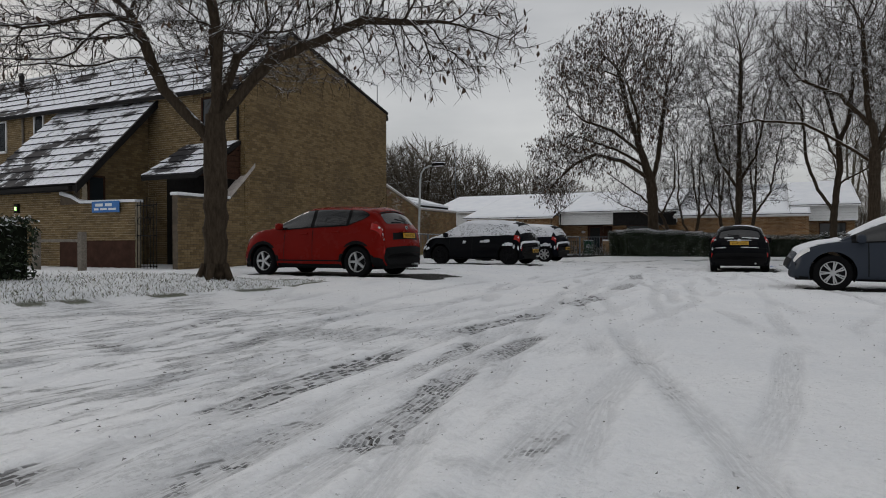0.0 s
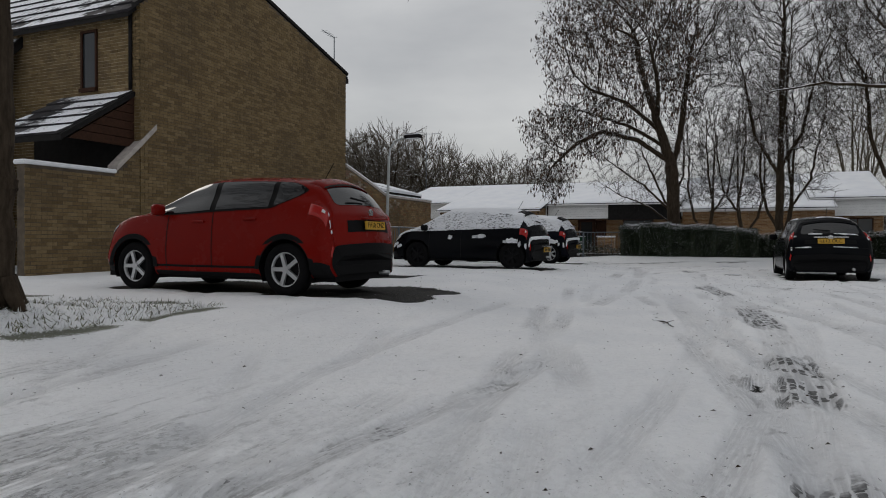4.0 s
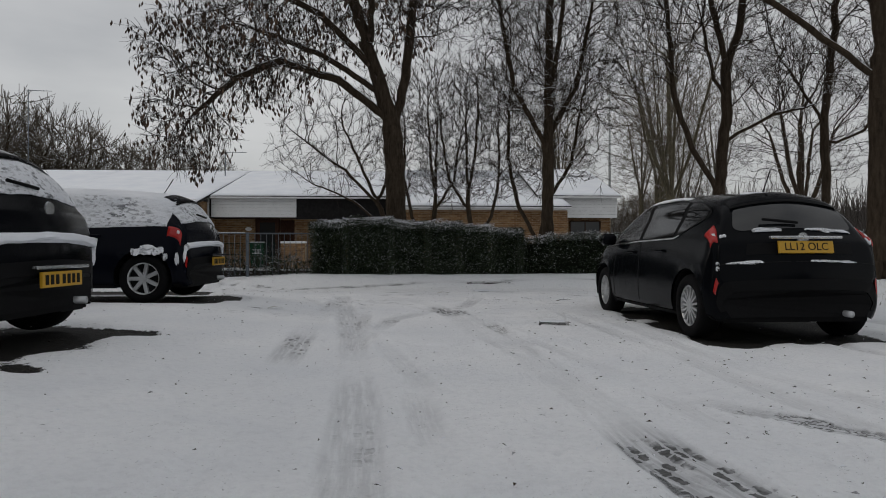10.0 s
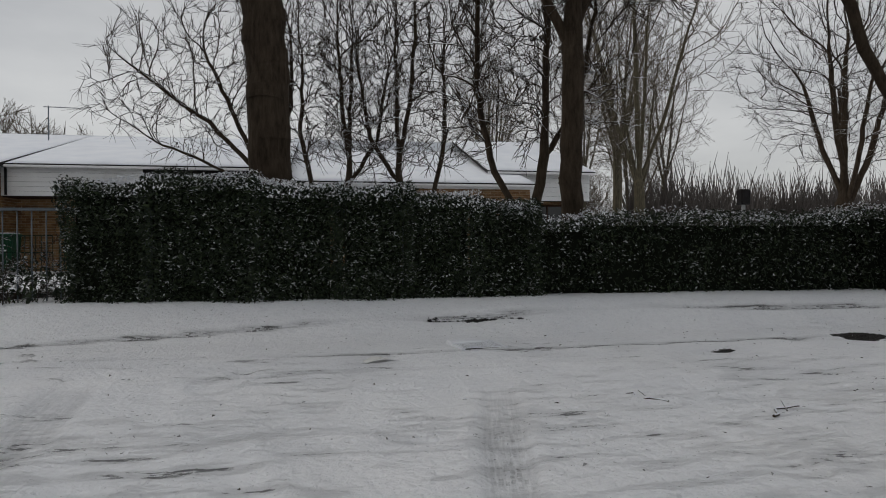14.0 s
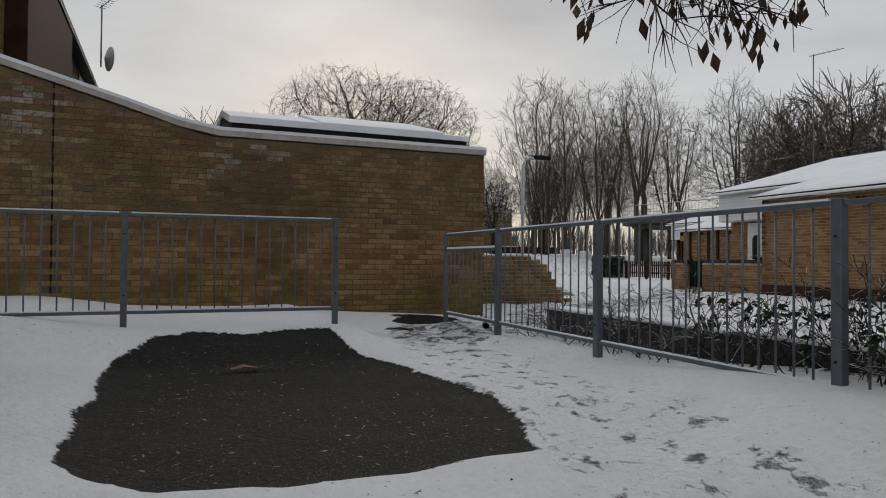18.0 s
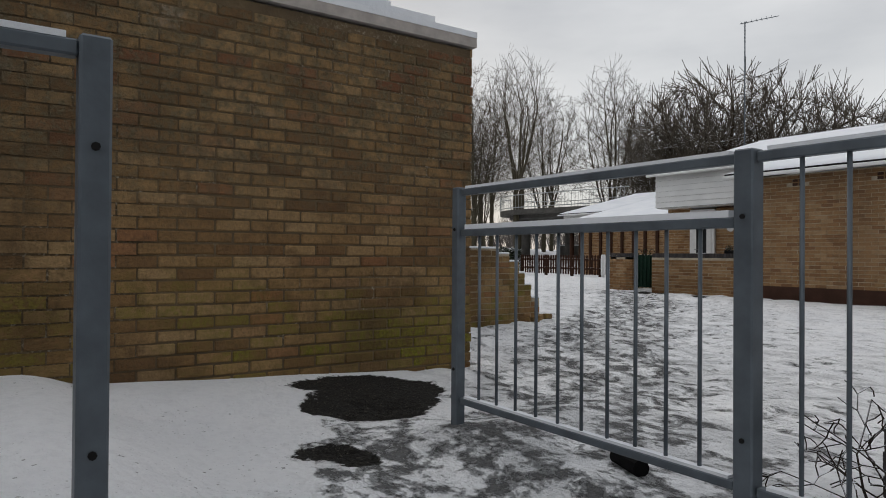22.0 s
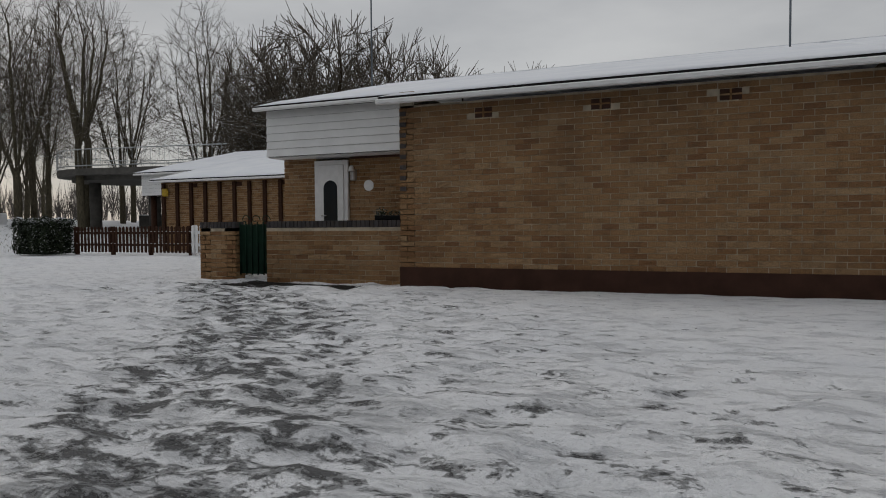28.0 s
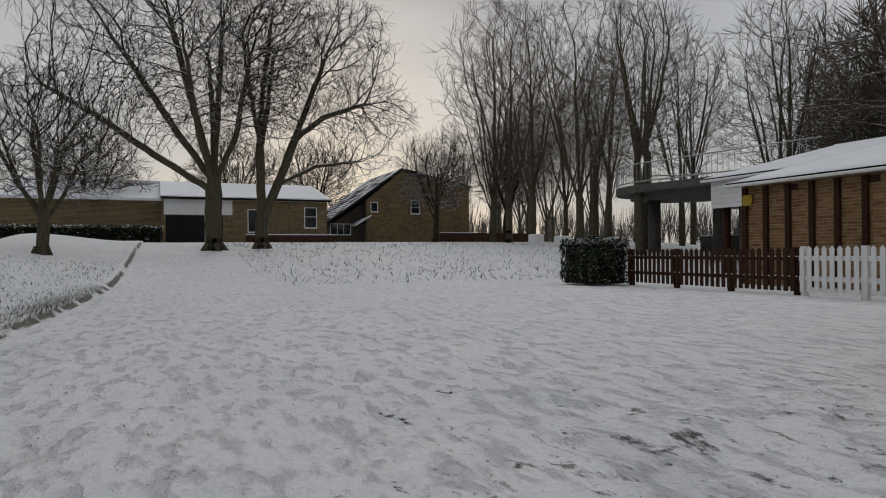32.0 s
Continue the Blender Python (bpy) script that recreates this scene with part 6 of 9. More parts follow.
def build_far_houses():
    # House with its gable to the green
    gx, gz = -72.0, 1.4
    h = thing("house", (gx, 53.0, gz), 0, "dark brick house with a gable end and snowy steep roof", "house")
    ys, yr, yn = -3.6, -0.6, 5.4
    prism("wall", [(ys, -0.5), (yn, -0.5), (yn, 4.9), (yr, 6.0), (ys, 3.6)], "x", -9, 0, "mortar_dark", h)
    brickwork("brickwork", courses(ys, yn, 0, 6.0, lambda u, z: z < (3.6 + (u - ys) * 0.8 if u < yr else 6.0 - (u - yr) * 0.183) - 0.05), (0, 0, 0), (0, 1, 0), (1, 0, 0), "brick_gable", h, 0.007, 141)
    prism("roof", [(yr, 6.05), (-7.4, 1.2), (-7.4, 1.32), (yr, 6.25), (yn + 0.3, 5.0), (yn + 0.3, 4.88)], "x", -9.2, 0.1, "dark_fascia", h)
    tiles("tile_course", h, (0.1, -7.4, 1.34), (-1, 0, 0), Vector((0, 6.8, 4.9)).normalized(), 9.2, 8.3, wide=0.6, deep=0.45, seed=142)
    prism("bay_wall", [(-6.6, -0.5), (ys, -0.5), (ys, 3.4), (-6.6, 1.4)], "x", -6.0, -1.2, "mortar_dark", h)
    window(h, (0, 0, 0), (0, 1, 0), (1, 0, 0), 0.2, 2.6, 0.7, 1.0, mullions=0, transom=0.5)
    window(h, (-1.2, 0, 0), (0, 1, 0), (1, 0, 0), -6.2, 0.9, 1.6, 0.8, mullions=2)
    window(h, (0, 0, 0), (0, 1, 0), (1, 0, 0), -3.2, 2.7, 0.5, 0.7, mullions=0)
    prism("canopy", [(-4.6, 1.5), (ys + 0.3, 2.3), (ys + 0.3, 2.4), (-4.6, 1.62)], "x", -1.2, 0.4, "snow", h)
    slab("fence_panel", 0.3, 2.6, -0.4, 0.4, 11.0, 1.0, "plinth_brown", h, "dark timber garden fence")
    slab("snow_cap", 0.27, 2.6, 1.0, 0.43, 6.0, 1.06, "snow", h)
    # Row of low houses facing the green
    r = thing("bungalow_row", (-66.0, 35.0, 1.55), 0, "row of low brick houses with white windows and snowy roofs", "house")
    brick_wall(r, (0, -0.6), (0, 9.8), -0.5, 2.75, (1, 0), "brick_gable", 143)
    brick_wall(r, (-1.0, -9.5), (-1.0, -0.6), -0.5, 2.65, (1, 0), "brick_gable", 144)
    prism("roof", [(0, 0)] and [(0.35, 2.72), (0.35, 2.84), (-6, 4.3), (-6, 4.1)], "y", -0.7, 10.0, "dark_fascia", r)
    prism("snow_cover", [(0.36, 2.85), (0.36, 2.92), (-6, 4.42), (-6, 4.3)], "y", -0.7, 10.0, "snow", r)
    prism("snow_cover", [(-0.7, 2.65), (-0.7, 2.8), (-6, 4.2), (-6, 4.0)], "y", -9.6, -0.7, "snow", r)
    prism("snow_cover", [(-6.0, 4.0), (-6.0, 4.42), (-12, 2.7), (-12, 2.6)], "y", -9.6, 10.0, "snow", r)
    slab("white_panel", 0.012, -0.5, 1.75, 0.05, 3.6, 2.7, "white_board", r)
    # Dark panel on the wall face, painted for the shade of a recess
    slab("dark_recess", 0.012, -0.4, 0.0, 0.04, 2.0, 1.7, "dark_fascia", r)
    slab("door", 0.042, 2.1, 0.0, 0.07, 3.0, 1.7, "iron_green", r)
    slab("door_frame", 0.012, 1.9, 0.0, 0.06, 2.1, 1.75, "white_paint", r)
    window(r, (0, 0, 0), (0, 1, 0), (1, 0, 0), 4.6, 0.7, 1.2, 1.4, mullions=0)
    window(r, (0, 0, 0), (0, 1, 0), (1, 0, 0), 8.3, 1.0, 0.75, 1.3, mullions=0, transom=0.55)
    slab("garden_wall", 1.9, 4.2, -0.6, 2.1, 9.8, 0.42, "plinth_brown", r, "low dark wall with a snowy top")
    slab("snow_cap", 1.88, 4.2, 0.42, 2.12, 9.8, 0.48, "snow", r)
    hedge((-63.6, 30.2, 1.4), [(-0.5, -5.2, 0, 0.5, 4.2, 1.05)], 2500, 0.10, "dark garden hedge with snow on top", 66)
    s = thing("timber_shed", (-61.5, 22.4, 1.5), 0, "dark timber shed with open side and snowy roof", "shed")
    slab("wall", -1.6, -2.2, -0.4, 1.0, 1.6, 2.0, "brown_timber", s)
    slab("post", 1.0, 2.4, -0.4, 1.15, 2.55, 2.0, "grey_timber", s)
    prism("roof", [(-1.8, 2.55), (1.6, 1.95), (1.6, 2.1), (-1.8, 2.75)], "y", -2.4, 2.8, "snow", s)
    # Low roofs far beyond the car park
    for x0, x1, y0, z0, z1 in ((-27, -21.5, 60, 3.2, 4.6), (-20.5, -13.0, 62, 2.9, 4.1), (-34, -27, 70, 3.0, 5.0)):
        f = thing("far_bungalow", ((x0 + x1) / 2, y0, 0), 0, "far low house with a white wall and snowy roof", "bungalow")
        hw = (x1 - x0) / 2
        slab("wall", -hw, 0, -0.3, hw, 0.2, z0, "white_board", f)
        roof_slab(f, -hw - 0.2, hw + 0.2, -0.3, z0, 7, z1, gutter=False)


build_far_houses()


def build_ramp():
    """The raised footway with railings among the trees."""
    r = thing("footbridge_ramp", (-47.6, 59.5, 0.75), 0, "raised concrete footway on columns with metal railings", "footbridge")
    pts = [(4.2 * math.cos(a), 3.4 * math.sin(a)) for a in np.linspace(math.radians(80), math.radians(290), 18)]
    outer = [(9.0, 3.4)] + pts + [(9.0, -2.0)]
    prism("deck", outer, "z", 3.0, 3.35, "old_concrete", r)
    prism("soffit", [(x * 0.8, y * 0.8) for x, y in outer], "z", 2.75, 3.0, "old_concrete", r)
    slab("snow_cover", -2.4, -1.5, 3.352, 8.5, 2.2, 3.40, "snow", r)
    for x, y in ((-1.8, -0.8), (1.0, 1.0), (6.5, 0.5)):
        rod("column", (x, y, -0.8), (x, y, 2.8), 0.34, "old_concrete", r, n=14)
    for i in range(len(outer) - 1):
        p, q = Vector((*outer[i], 3.35)), Vector((*outer[i + 1], 3.35))
        n = max(1, round((q - p).length / 0.28))
        for z in (1.05, 0.15):
            rod("rail", p + Vector((0, 0, z)), q + Vector((0, 0, z)), 0.03, "lamp_grey", r, n=6)
        bm = bmesh.new()
        for k in range(n):
            a = p.lerp(q, k / n)
            cyl(bm, a, a + Vector((0, 0, 1.05)), 0.014, n=4)
        tagged(part("baluster", bm, "lamp_grey", r), kind="stuff")
    b = thing("concrete_barrier", (-44.0, 62.5, 0.5), 0, "long grey concrete barrier under the trees", "barrier")
    slab("panel", -6, 0, -0.3, 16, 0.25, 1.1, "old_concrete", b)
    slab("snow_cap", -6, -0.02, 1.1, 16, 0.27, 1.16, "snow", b)
    for x, y in ((-55.5, 55.0), (-53.6, 55.6)):
        k = thing("white_bollard", (x, y, ground_at(x, y)), 0, "squat white painted bollard in the snow", "bollard", "white bollards")
        bm = bmesh.new()
        bx(bm, -0.45, -0.3, -0.1, 0.45, 0.3, 0.62, 0.06)
        part("block", bm, "white_paint", k)


build_ramp()

# ---- cars ----
BODY = [  # x, top, shoulder, rail, half widths at shoulder, rail and bulge, sill
    (-2.02, 0.50, 0.42, 0.48, 0.70, 0.58, 0.73, 0.24), (-2.015, 0.68, 0.58, 0.65, 0.78, 0.68, 0.80, 0.22), (-1.97, 0.90, 0.82, 0.88, 0.79, 0.66, 0.84, 0.21),
    (-1.89, 1.03, 0.94, 1.0, 0.785, 0.60, 0.86, 0.21), (-1.60, 1.365, 0.965, 1.29, 0.785, 0.505, 0.86, 0.20), (-1.0, 1.455, 0.95, 1.375, 0.80, 0.545, 0.86, 0.19),
    (-0.10, 1.49, 0.93, 1.405, 0.82, 0.565, 0.86, 0.19), (0.42, 1.435, 0.91, 1.345, 0.82, 0.55, 0.86, 0.19), (1.14, 1.04, 0.89, 1.0, 0.785, 0.64, 0.86, 0.20),
    (1.52, 0.955, 0.83, 0.915, 0.765, 0.58, 0.85, 0.21), (1.83, 0.83, 0.70, 0.79, 0.71, 0.52, 0.81, 0.22), (1.98, 0.62, 0.52, 0.59, 0.63, 0.46, 0.73, 0.23), (2.03, 0.46, 0.38, 0.44, 0.56, 0.40, 0.62, 0.26)]


CROSSOVER = [  # a taller body: high belt line, longer level bonnet
    (-2.02, 0.50, 0.42, 0.48, 0.70, 0.58, 0.73, 0.26), (-2.015, 0.68, 0.58, 0.65, 0.78, 0.68, 0.80, 0.24), (-1.97, 0.92, 0.84, 0.90, 0.79, 0.66, 0.84, 0.23),
    (-1.88, 1.06, 0.98, 1.04, 0.785, 0.60, 0.86, 0.23), (-1.56, 1.375, 1.03, 1.31, 0.785, 0.525, 0.86, 0.22), (-1.0, 1.455, 1.015, 1.385, 0.80, 0.555, 0.86, 0.21),
    (-0.10, 1.475, 0.985, 1.405, 0.82, 0.57, 0.86, 0.21), (0.34, 1.41, 0.965, 1.335, 0.82, 0.55, 0.86, 0.21), (1.02, 1.06, 0.95, 1.03, 0.785, 0.66, 0.86, 0.22),
    (1.50, 1.0, 0.90, 0.97, 0.765, 0.60, 0.85, 0.23), (1.84, 0.90, 0.77, 0.86, 0.72, 0.54, 0.82, 0.24), (1.98, 0.70, 0.56, 0.66, 0.65, 0.48, 0.75, 0.25), (2.03, 0.48, 0.40, 0.46, 0.58, 0.42, 0.65, 0.28)]


class Shell:
    """The skin of a car as a smooth surface: u runs from tail to nose, w across from one sill (0) over the roof (6) to the other (12)."""

    def __init__(self, length, width, height, profile=BODY):
        fx, fy, fz = length / 4.02, width / 1.72, height / 1.47
        g = []
        for x, zt, zs, zr, ws, wr, wb, sill in profile:
            sec = [(wb * 0.90, sill), (wb * 0.985, sill + 0.10), (wb, (sill + zs) / 2 + 0.03), (ws, zs), ((ws + wr) / 2 + 0.025, (zs + zr) / 2), (wr, zr), (0, zt)]
            ends = max(0, abs(x) - 1.35) / 0.67
            g.append([((x - math.copysign(0.20 * ends * (y / 0.86) ** 2, x)) * fx, y * fy, z * fz) for y, z in sec])
        g = np.array(g)
        flip = np.array((1, -1, 1))
        # Mirrored past the roof's middle, and padded by one at every edge
        full = np.concatenate([g, g[:, 5::-1] * flip], 1)
        full = np.concatenate([full[:, :1], full, full[:, -1:]], 1)
        self.g = np.concatenate([full[:1], full, full[-1:]], 0)

    def points(self, u, w):
        u, w = np.clip(np.asarray(u, float), 0, 12), np.clip(np.asarray(w, float), 0, 12)
        i, j = np.minimum(u.astype(int), 11), np.minimum(w.astype(int), 11)

        def weights(t):
            return 0.5 * np.stack([-t + 2 * t ** 2 - t ** 3, 2 - 5 * t ** 2 + 3 * t ** 3, t + 4 * t ** 2 - 3 * t ** 3, -t ** 2 + t ** 3], -1)
        a, b = weights(u - i), weights(w - j)
        out = np.zeros(u.shape + (3,))
        for m in range(4):
            for k in range(4):
                out += (a[..., m] * b[..., k])[..., None] * self.g[i + m, j + k]
        return out

    def normals(self, u, w):
        e = 0.02
        a = self.points(np.asarray(u) + e, w) - self.points(np.asarray(u) - e, w)
        b = self.points(u, np.asarray(w) + e) - self.points(u, np.asarray(w) - e)
        n = np.cross(b, a)
        n /= np.maximum(np.linalg.norm(n, axis=-1), 1e-9)[..., None]
        c = self.points(u, w) - np.array((0, 0, 0.6))
        return np.where((n * c).sum(-1, keepdims=True) < 0, -n, n)

    def at(self, u, w):
        return Vector(self.points(np.array([u]), np.array([w]))[0])

    def normal(self, u, w):
        return Vector(self.normals(np.array([u]), np.array([w]))[0])

    def patch(self, name, u0, u1, w0, w1, off, material, parent, nu=14, nw=14, label="", keep=None, puff=0.0, wob=0.0, seed=0.0, taper=False, oval=False):
        """A sheet on the skin from u0 to u1 and w0 to w1 (numbers, or functions of u); puff: uneven thickness, wob: ragged edges, taper: thin at its edges."""
        s, t = np.meshgrid(np.linspace(0, 1, nu + 1), np.linspace(0, 1, nw + 1), indexing="ij")

        def rag(a, b, size):
            return size * np.array([[noise.noise((x * 2.1, y * 2.1, seed)) + 0.6 * noise.noise((x * 6, y * 6, seed + 4)) for x, y in zip(p, q)] for p, q in zip(a, b)])
        U = u0 + (u1 - u0) * s
        lo = np.array([[w0(u) for u in row] for row in U]) if callable(w0) else np.full(U.shape, float(w0))
        hi = np.array([[w1(u) for u in row] for row in U]) if callable(w1) else np.full(U.shape, float(w1))
        W = lo + (hi - lo) * t
        if oval:
            W = (lo + hi) / 2 + (hi - lo) * (t - 0.5) * np.sqrt(1 - 0.93 * (2 * s - 1) ** 2)
        if wob:
            U, W = U + rag(s * 3 + 7, W, wob), W + rag(U * 1.5, t * 3 + 3, wob * 1.2)
        o = np.full(U.shape, off)
        if puff:
            o = o + rag(U * 1.6, W * 1.6, puff)
        if taper:
            edge = np.minimum(np.minimum(s, 1 - s) * nu, np.minimum(t, 1 - t) * nw)
            o = 0.004 + o * np.minimum(1, edge / 2.0) ** 0.6
        us, ws = U[:, 0], W[0]
        P = (self.points(U, W) + self.normals(U, W) * o[..., None]).reshape(-1, 3)
        F = []
        for i in range(nu):
            for k in range(nw):
                if keep and not keep((us[i] + us[i + 1]) / 2, (ws[k] + ws[k + 1]) / 2):
                    continue
                q = i * (nw + 1) + k
                F.append((q, q + nw + 1, q + nw + 2, q + 1))
        if not F:
            F = [(0, nw + 1, nw + 2, 1)]
        c = P[F[0][0]]
        nn = np.cross(P[F[0][1]] - c, P[F[0][3]] - c)
        if np.dot(nn, self.normals(U[:1, 0], W[:1, 0])[0]) < 0:
            F = [f[::-1] for f in F]
        used = sorted({v for f in F for v in f})
        at = {v: k for k, v in enumerate(used)}
        return mesh_part(name, P[used], [tuple(at[v] for v in f) for f in F], material, parent, label, True)


def lettering(name, text, size, m, material, parent):
    """Raised letters in the built-in font, as a mesh."""
    cu = bpy.data.curves.new(name, "FONT")
    cu.body, cu.size, cu.align_x, cu.align_y, cu.extrude = text, size, "CENTER", "CENTER", 0.0015
    tmp = bpy.data.objects.new(name, cu)
    me = bpy.data.meshes.new_from_object(tmp)
    bpy.data.objects.remove(tmp)
    me.transform(m)
    me.materials.clear()
    me.materials.append(MAT[material])
    ob = new(name, me)
    ob.parent = parent
    return ob


def wheel(parent, r, width, spokes, x, y, side, twin=False, rim_mat="alloy"):
    """Tyre, rim and spokes at one corner; side is +1 or -1 along y."""
    bm = bmesh.new()
    prof = [(r * 0.66, -0.5), (r * 0.93, -0.5), (r, -0.36), (r, 0.36), (r * 0.93, 0.5), (r * 0.66, 0.5)]
    n = 32
    rings = [[bm.verts.new((a * math.cos(k * 2 * math.pi / n), b * width, a * math.sin(k * 2 * math.pi / n))) for k in range(n)] for a, b in prof]
    for p, q in zip(rings, rings[1:] + rings[:1]):
        for k in range(n):
            bm.faces.new((p[k], p[(k + 1) % n], q[(k + 1) % n], q[k]))
    bmesh.ops.recalc_face_normals(bm, faces=bm.faces)
    tyre = part("wheel", bm, "tyre", parent, "", True)
    tyre.matrix_local = pose(x, y, r, 0, 0, 0 if side > 0 else 180)
    bm = bmesh.new()
    yb = width * 0.42
    bmesh.ops.create_cone(bm, cap_ends=True, segments=24, radius1=r * 0.66, radius2=r * 0.66, depth=0.01, matrix=Matrix.Translation((0, yb - 0.06, 0)) @ Matrix.Rotation(math.pi / 2, 4, "X"))
    part("brake_shadow", bm, "alloy_dark", tyre)
    bm = bmesh.new()
    a, b = r * 0.68, r * 0.61
    for k in range(32):
        t0, t1 = k * 2 * math.pi / 32, (k + 1) * 2 * math.pi / 32
        v = [bm.verts.new((q * math.cos(t), yy, q * math.sin(t))) for q, t, yy in ((a, t0, yb), (a, t1, yb), (b, t1, yb), (b, t0, yb), (b, t0, yb - 0.05), (b, t1, yb - 0.05))]
        bm.faces.new((v[0], v[1], v[2], v[3]))
        bm.faces.new((v[3], v[2], v[5], v[4]))
    rim = part("rim", bm, rim_mat, tyre, "", True)
    bm = bmesh.new()
    for k in range(spokes):
        for d in ((-0.11, 0.11) if twin else (0.0,)):
            t = k * 2 * math.pi / spokes + d
            c, s = math.cos(t), math.sin(t)
            wd = r * (0.075 if spokes < 8 and not twin else 0.035)
            m = Matrix.Rotation(-t, 4, "Y")
            for vv in bx(bm, r * 0.1, yb - 0.035, -wd, r * 0.64, yb + 0.002, wd):
                vv.co = m @ vv.co
    part("spoke_set", bm, rim_mat, rim)
    bm = bmesh.new()
    cyl(bm, (0, yb - 0.03, 0), (0, yb + 0.008, 0), r * 0.15, n=14)
    part("hub_cap", bm, rim_mat, rim)
    return tyre


def car(name, at, turn, length, width, height, paint, label, plate=None, spokes=7, twin=False, rim_mat="alloy", wheel_r=0.315, axles=(-1.22, 1.27), cladding=False, snow="none", light=(2.0, 3.6, 2.4, 3.1), kick=1.0, seed=1):
    c = thing("car", at, turn, label, "car", "parked cars")
    sh = Shell(length, width, height, CROSSOVER if cladding else BODY)
    fx, fy, fz = length / 4.02, width / 1.72, height / 1.47
    rx, fxx = axles[0] * fx, axles[1] * fx
    # Painted shell with wheel arches cut out of it
    bm = bmesh.new()
    nu, nw = 84, 72
    U, W = np.meshgrid(np.linspace(0, 12, nu + 1), np.linspace(0, 12, nw + 1), indexing="ij")
    rows = [[bm.verts.new(p) for p in row] for row in sh.points(U, W)]
    for i in range(nu):
        for k in range(nw):
            bm.faces.new((rows[i][k], rows[i + 1][k], rows[i + 1][k + 1], rows[i][k + 1]))
    arch = wheel_r * 1.17
    dead = []
    for f in bm.faces:
        if len(f.verts) == 4 and all(min(math.hypot(v.co.x - a, v.co.z - wheel_r * 1.02) for a in (rx, fxx)) < arch and abs(v.co.y) > 0.5 * fy for v in f.verts):
            dead.append(f)
    bmesh.ops.delete(bm, geom=dead, context="FACES")
    for v in bm.verts:
        if not v.link_faces or abs(v.co.y) < 0.5 * fy:
            continue
        for a in (rx, fxx):
            dx, dz = v.co.x - a, v.co.z - wheel_r * 1.02
            d = math.hypot(dx, dz)
            if 1e-6 < d < arch:
                v.co.x, v.co.z = a + dx * arch / d, wheel_r * 1.02 + dz * arch / d
    bmesh.ops.delete(bm, geom=[v for v in bm.verts if not v.link_faces], context="VERTS")
    bmesh.ops.recalc_face_normals(bm, faces=bm.faces)
    body = part("body", bm, paint, c, "", True)
    slab("underbody", -length * 0.46, -0.70 * fy, 0.19, length * 0.46, 0.70 * fy, 0.5, "black_plastic", body)
    for a in (rx, fxx):
        for s in (-1, 1):
            bm = bmesh.new()
            bmesh.ops.create_cone(bm, cap_ends=False, segments=28, radius1=arch, radius2=arch, depth=0.34, matrix=Matrix.Translation((a, s * 0.665 * fy, wheel_r * 1.02)) @ Matrix.Rotation(math.pi / 2, 4, "X"))
            bmesh.ops.delete(bm, geom=[v for v in bm.verts if v.co.z < 0.16], context="VERTS")
            part("wheel_arch", bm, "black_plastic", body)
            wheel(c, wheel_r, 0.205, spokes, a, s * (0.86 * fy - 0.125), s, twin, rim_mat)
    for name, u in (("lower_rear_panel", 0.0), ("lower_front_panel", 12.0)):
        ring = sh.points(np.full(41, u), np.linspace(0, 12, 41))
        mesh_part(name, ring, [tuple(range(41))], "black_plastic", body)
    # Glass
    def sill_line(u):
        return 3.13 + kick * max(0.0, (5.1 - u) / 0.9) ** 1.6

    def rail_line(u):
        return 4.88 - 0.45 * max(0.0, (4.75 - u) / 0.55) ** 1.5

    def far(f):
        return (lambda u: 12 - f(u)) if callable(f) else 12 - f
    for hand in (0, 1):
        def put(name, u0, u1, a, b, *rest, **more):
            return sh.patch(name, u0, u1, far(a) if hand else a, far(b) if hand else b, *rest, **more)
        w0 = 8.84 if hand else 3.16
        put("window_surround", 4.22, 7.78, sill_line, rail_line, 0.004, "black_plastic", body, 40, 12)
        put("side_window", 6.10, 7.68, lambda u: sill_line(u) + 0.05, lambda u: rail_line(u) - 0.05, 0.008, "glass_dark", body, 24, 12)
        put("side_window", 5.08, 5.96, lambda u: sill_line(u) + 0.05, lambda u: rail_line(u) - 0.05, 0.008, "glass_dark", body, 16, 12)
        put("quarter_window", 4.32, 4.98, lambda u: sill_line(u) + 0.06, lambda u: rail_line(u) - 0.06, 0.008, "glass_dark", body, 12, 12)
        put("window_trim", 4.9, 7.8, lambda u: sill_line(u) - 0.06, lambda u: sill_line(u), 0.008, "chrome" if paint == "paint_black" else "black_plastic", body, 20, 1)
        for u in (5.98, 7.45):
            put("door_gap", u, u + 0.02, 3.05, 0.9, 0.003, "ink", body, 1, 10)
        tu0, tu1, tw0, tw1 = light
        put("tail_light", tu0, tu1, lambda u: tw0 + 0.25 * (tw1 - tw0) * (u - tu0) / (tu1 - tu0), tw1, 0.014, "lens_red", body, 18, 14, taper=True)
        put("reversing_light", tu0 + 0.3 * (tu1 - tu0), tu0 + 0.6 * (tu1 - tu0), tw0 + 0.42 * (tw1 - tw0), tw0 + 0.85 * (tw1 - tw0), 0.02, "lens_clear", body, 6, 6, taper=True)
        put("reflector", 0.75, 1.0, 2.3, 3.5, 0.008, "lens_red", body, 3, 6)
        put("headlight", 9.5, 10.85, 2.9, lambda u: 4.9 - 0.8 * (u - 9.5), 0.008, "lens_clear", body, 8, 6)
        grid = np.linspace(0, 12, 241)
        along = sh.points(grid, np.full(241, 0.5))[:, 0]
        edges = [float(np.interp(v, along, grid)) for v in (rx - arch * 1.02, rx + arch * 1.02, fxx - arch * 1.02, fxx + arch * 1.02)]
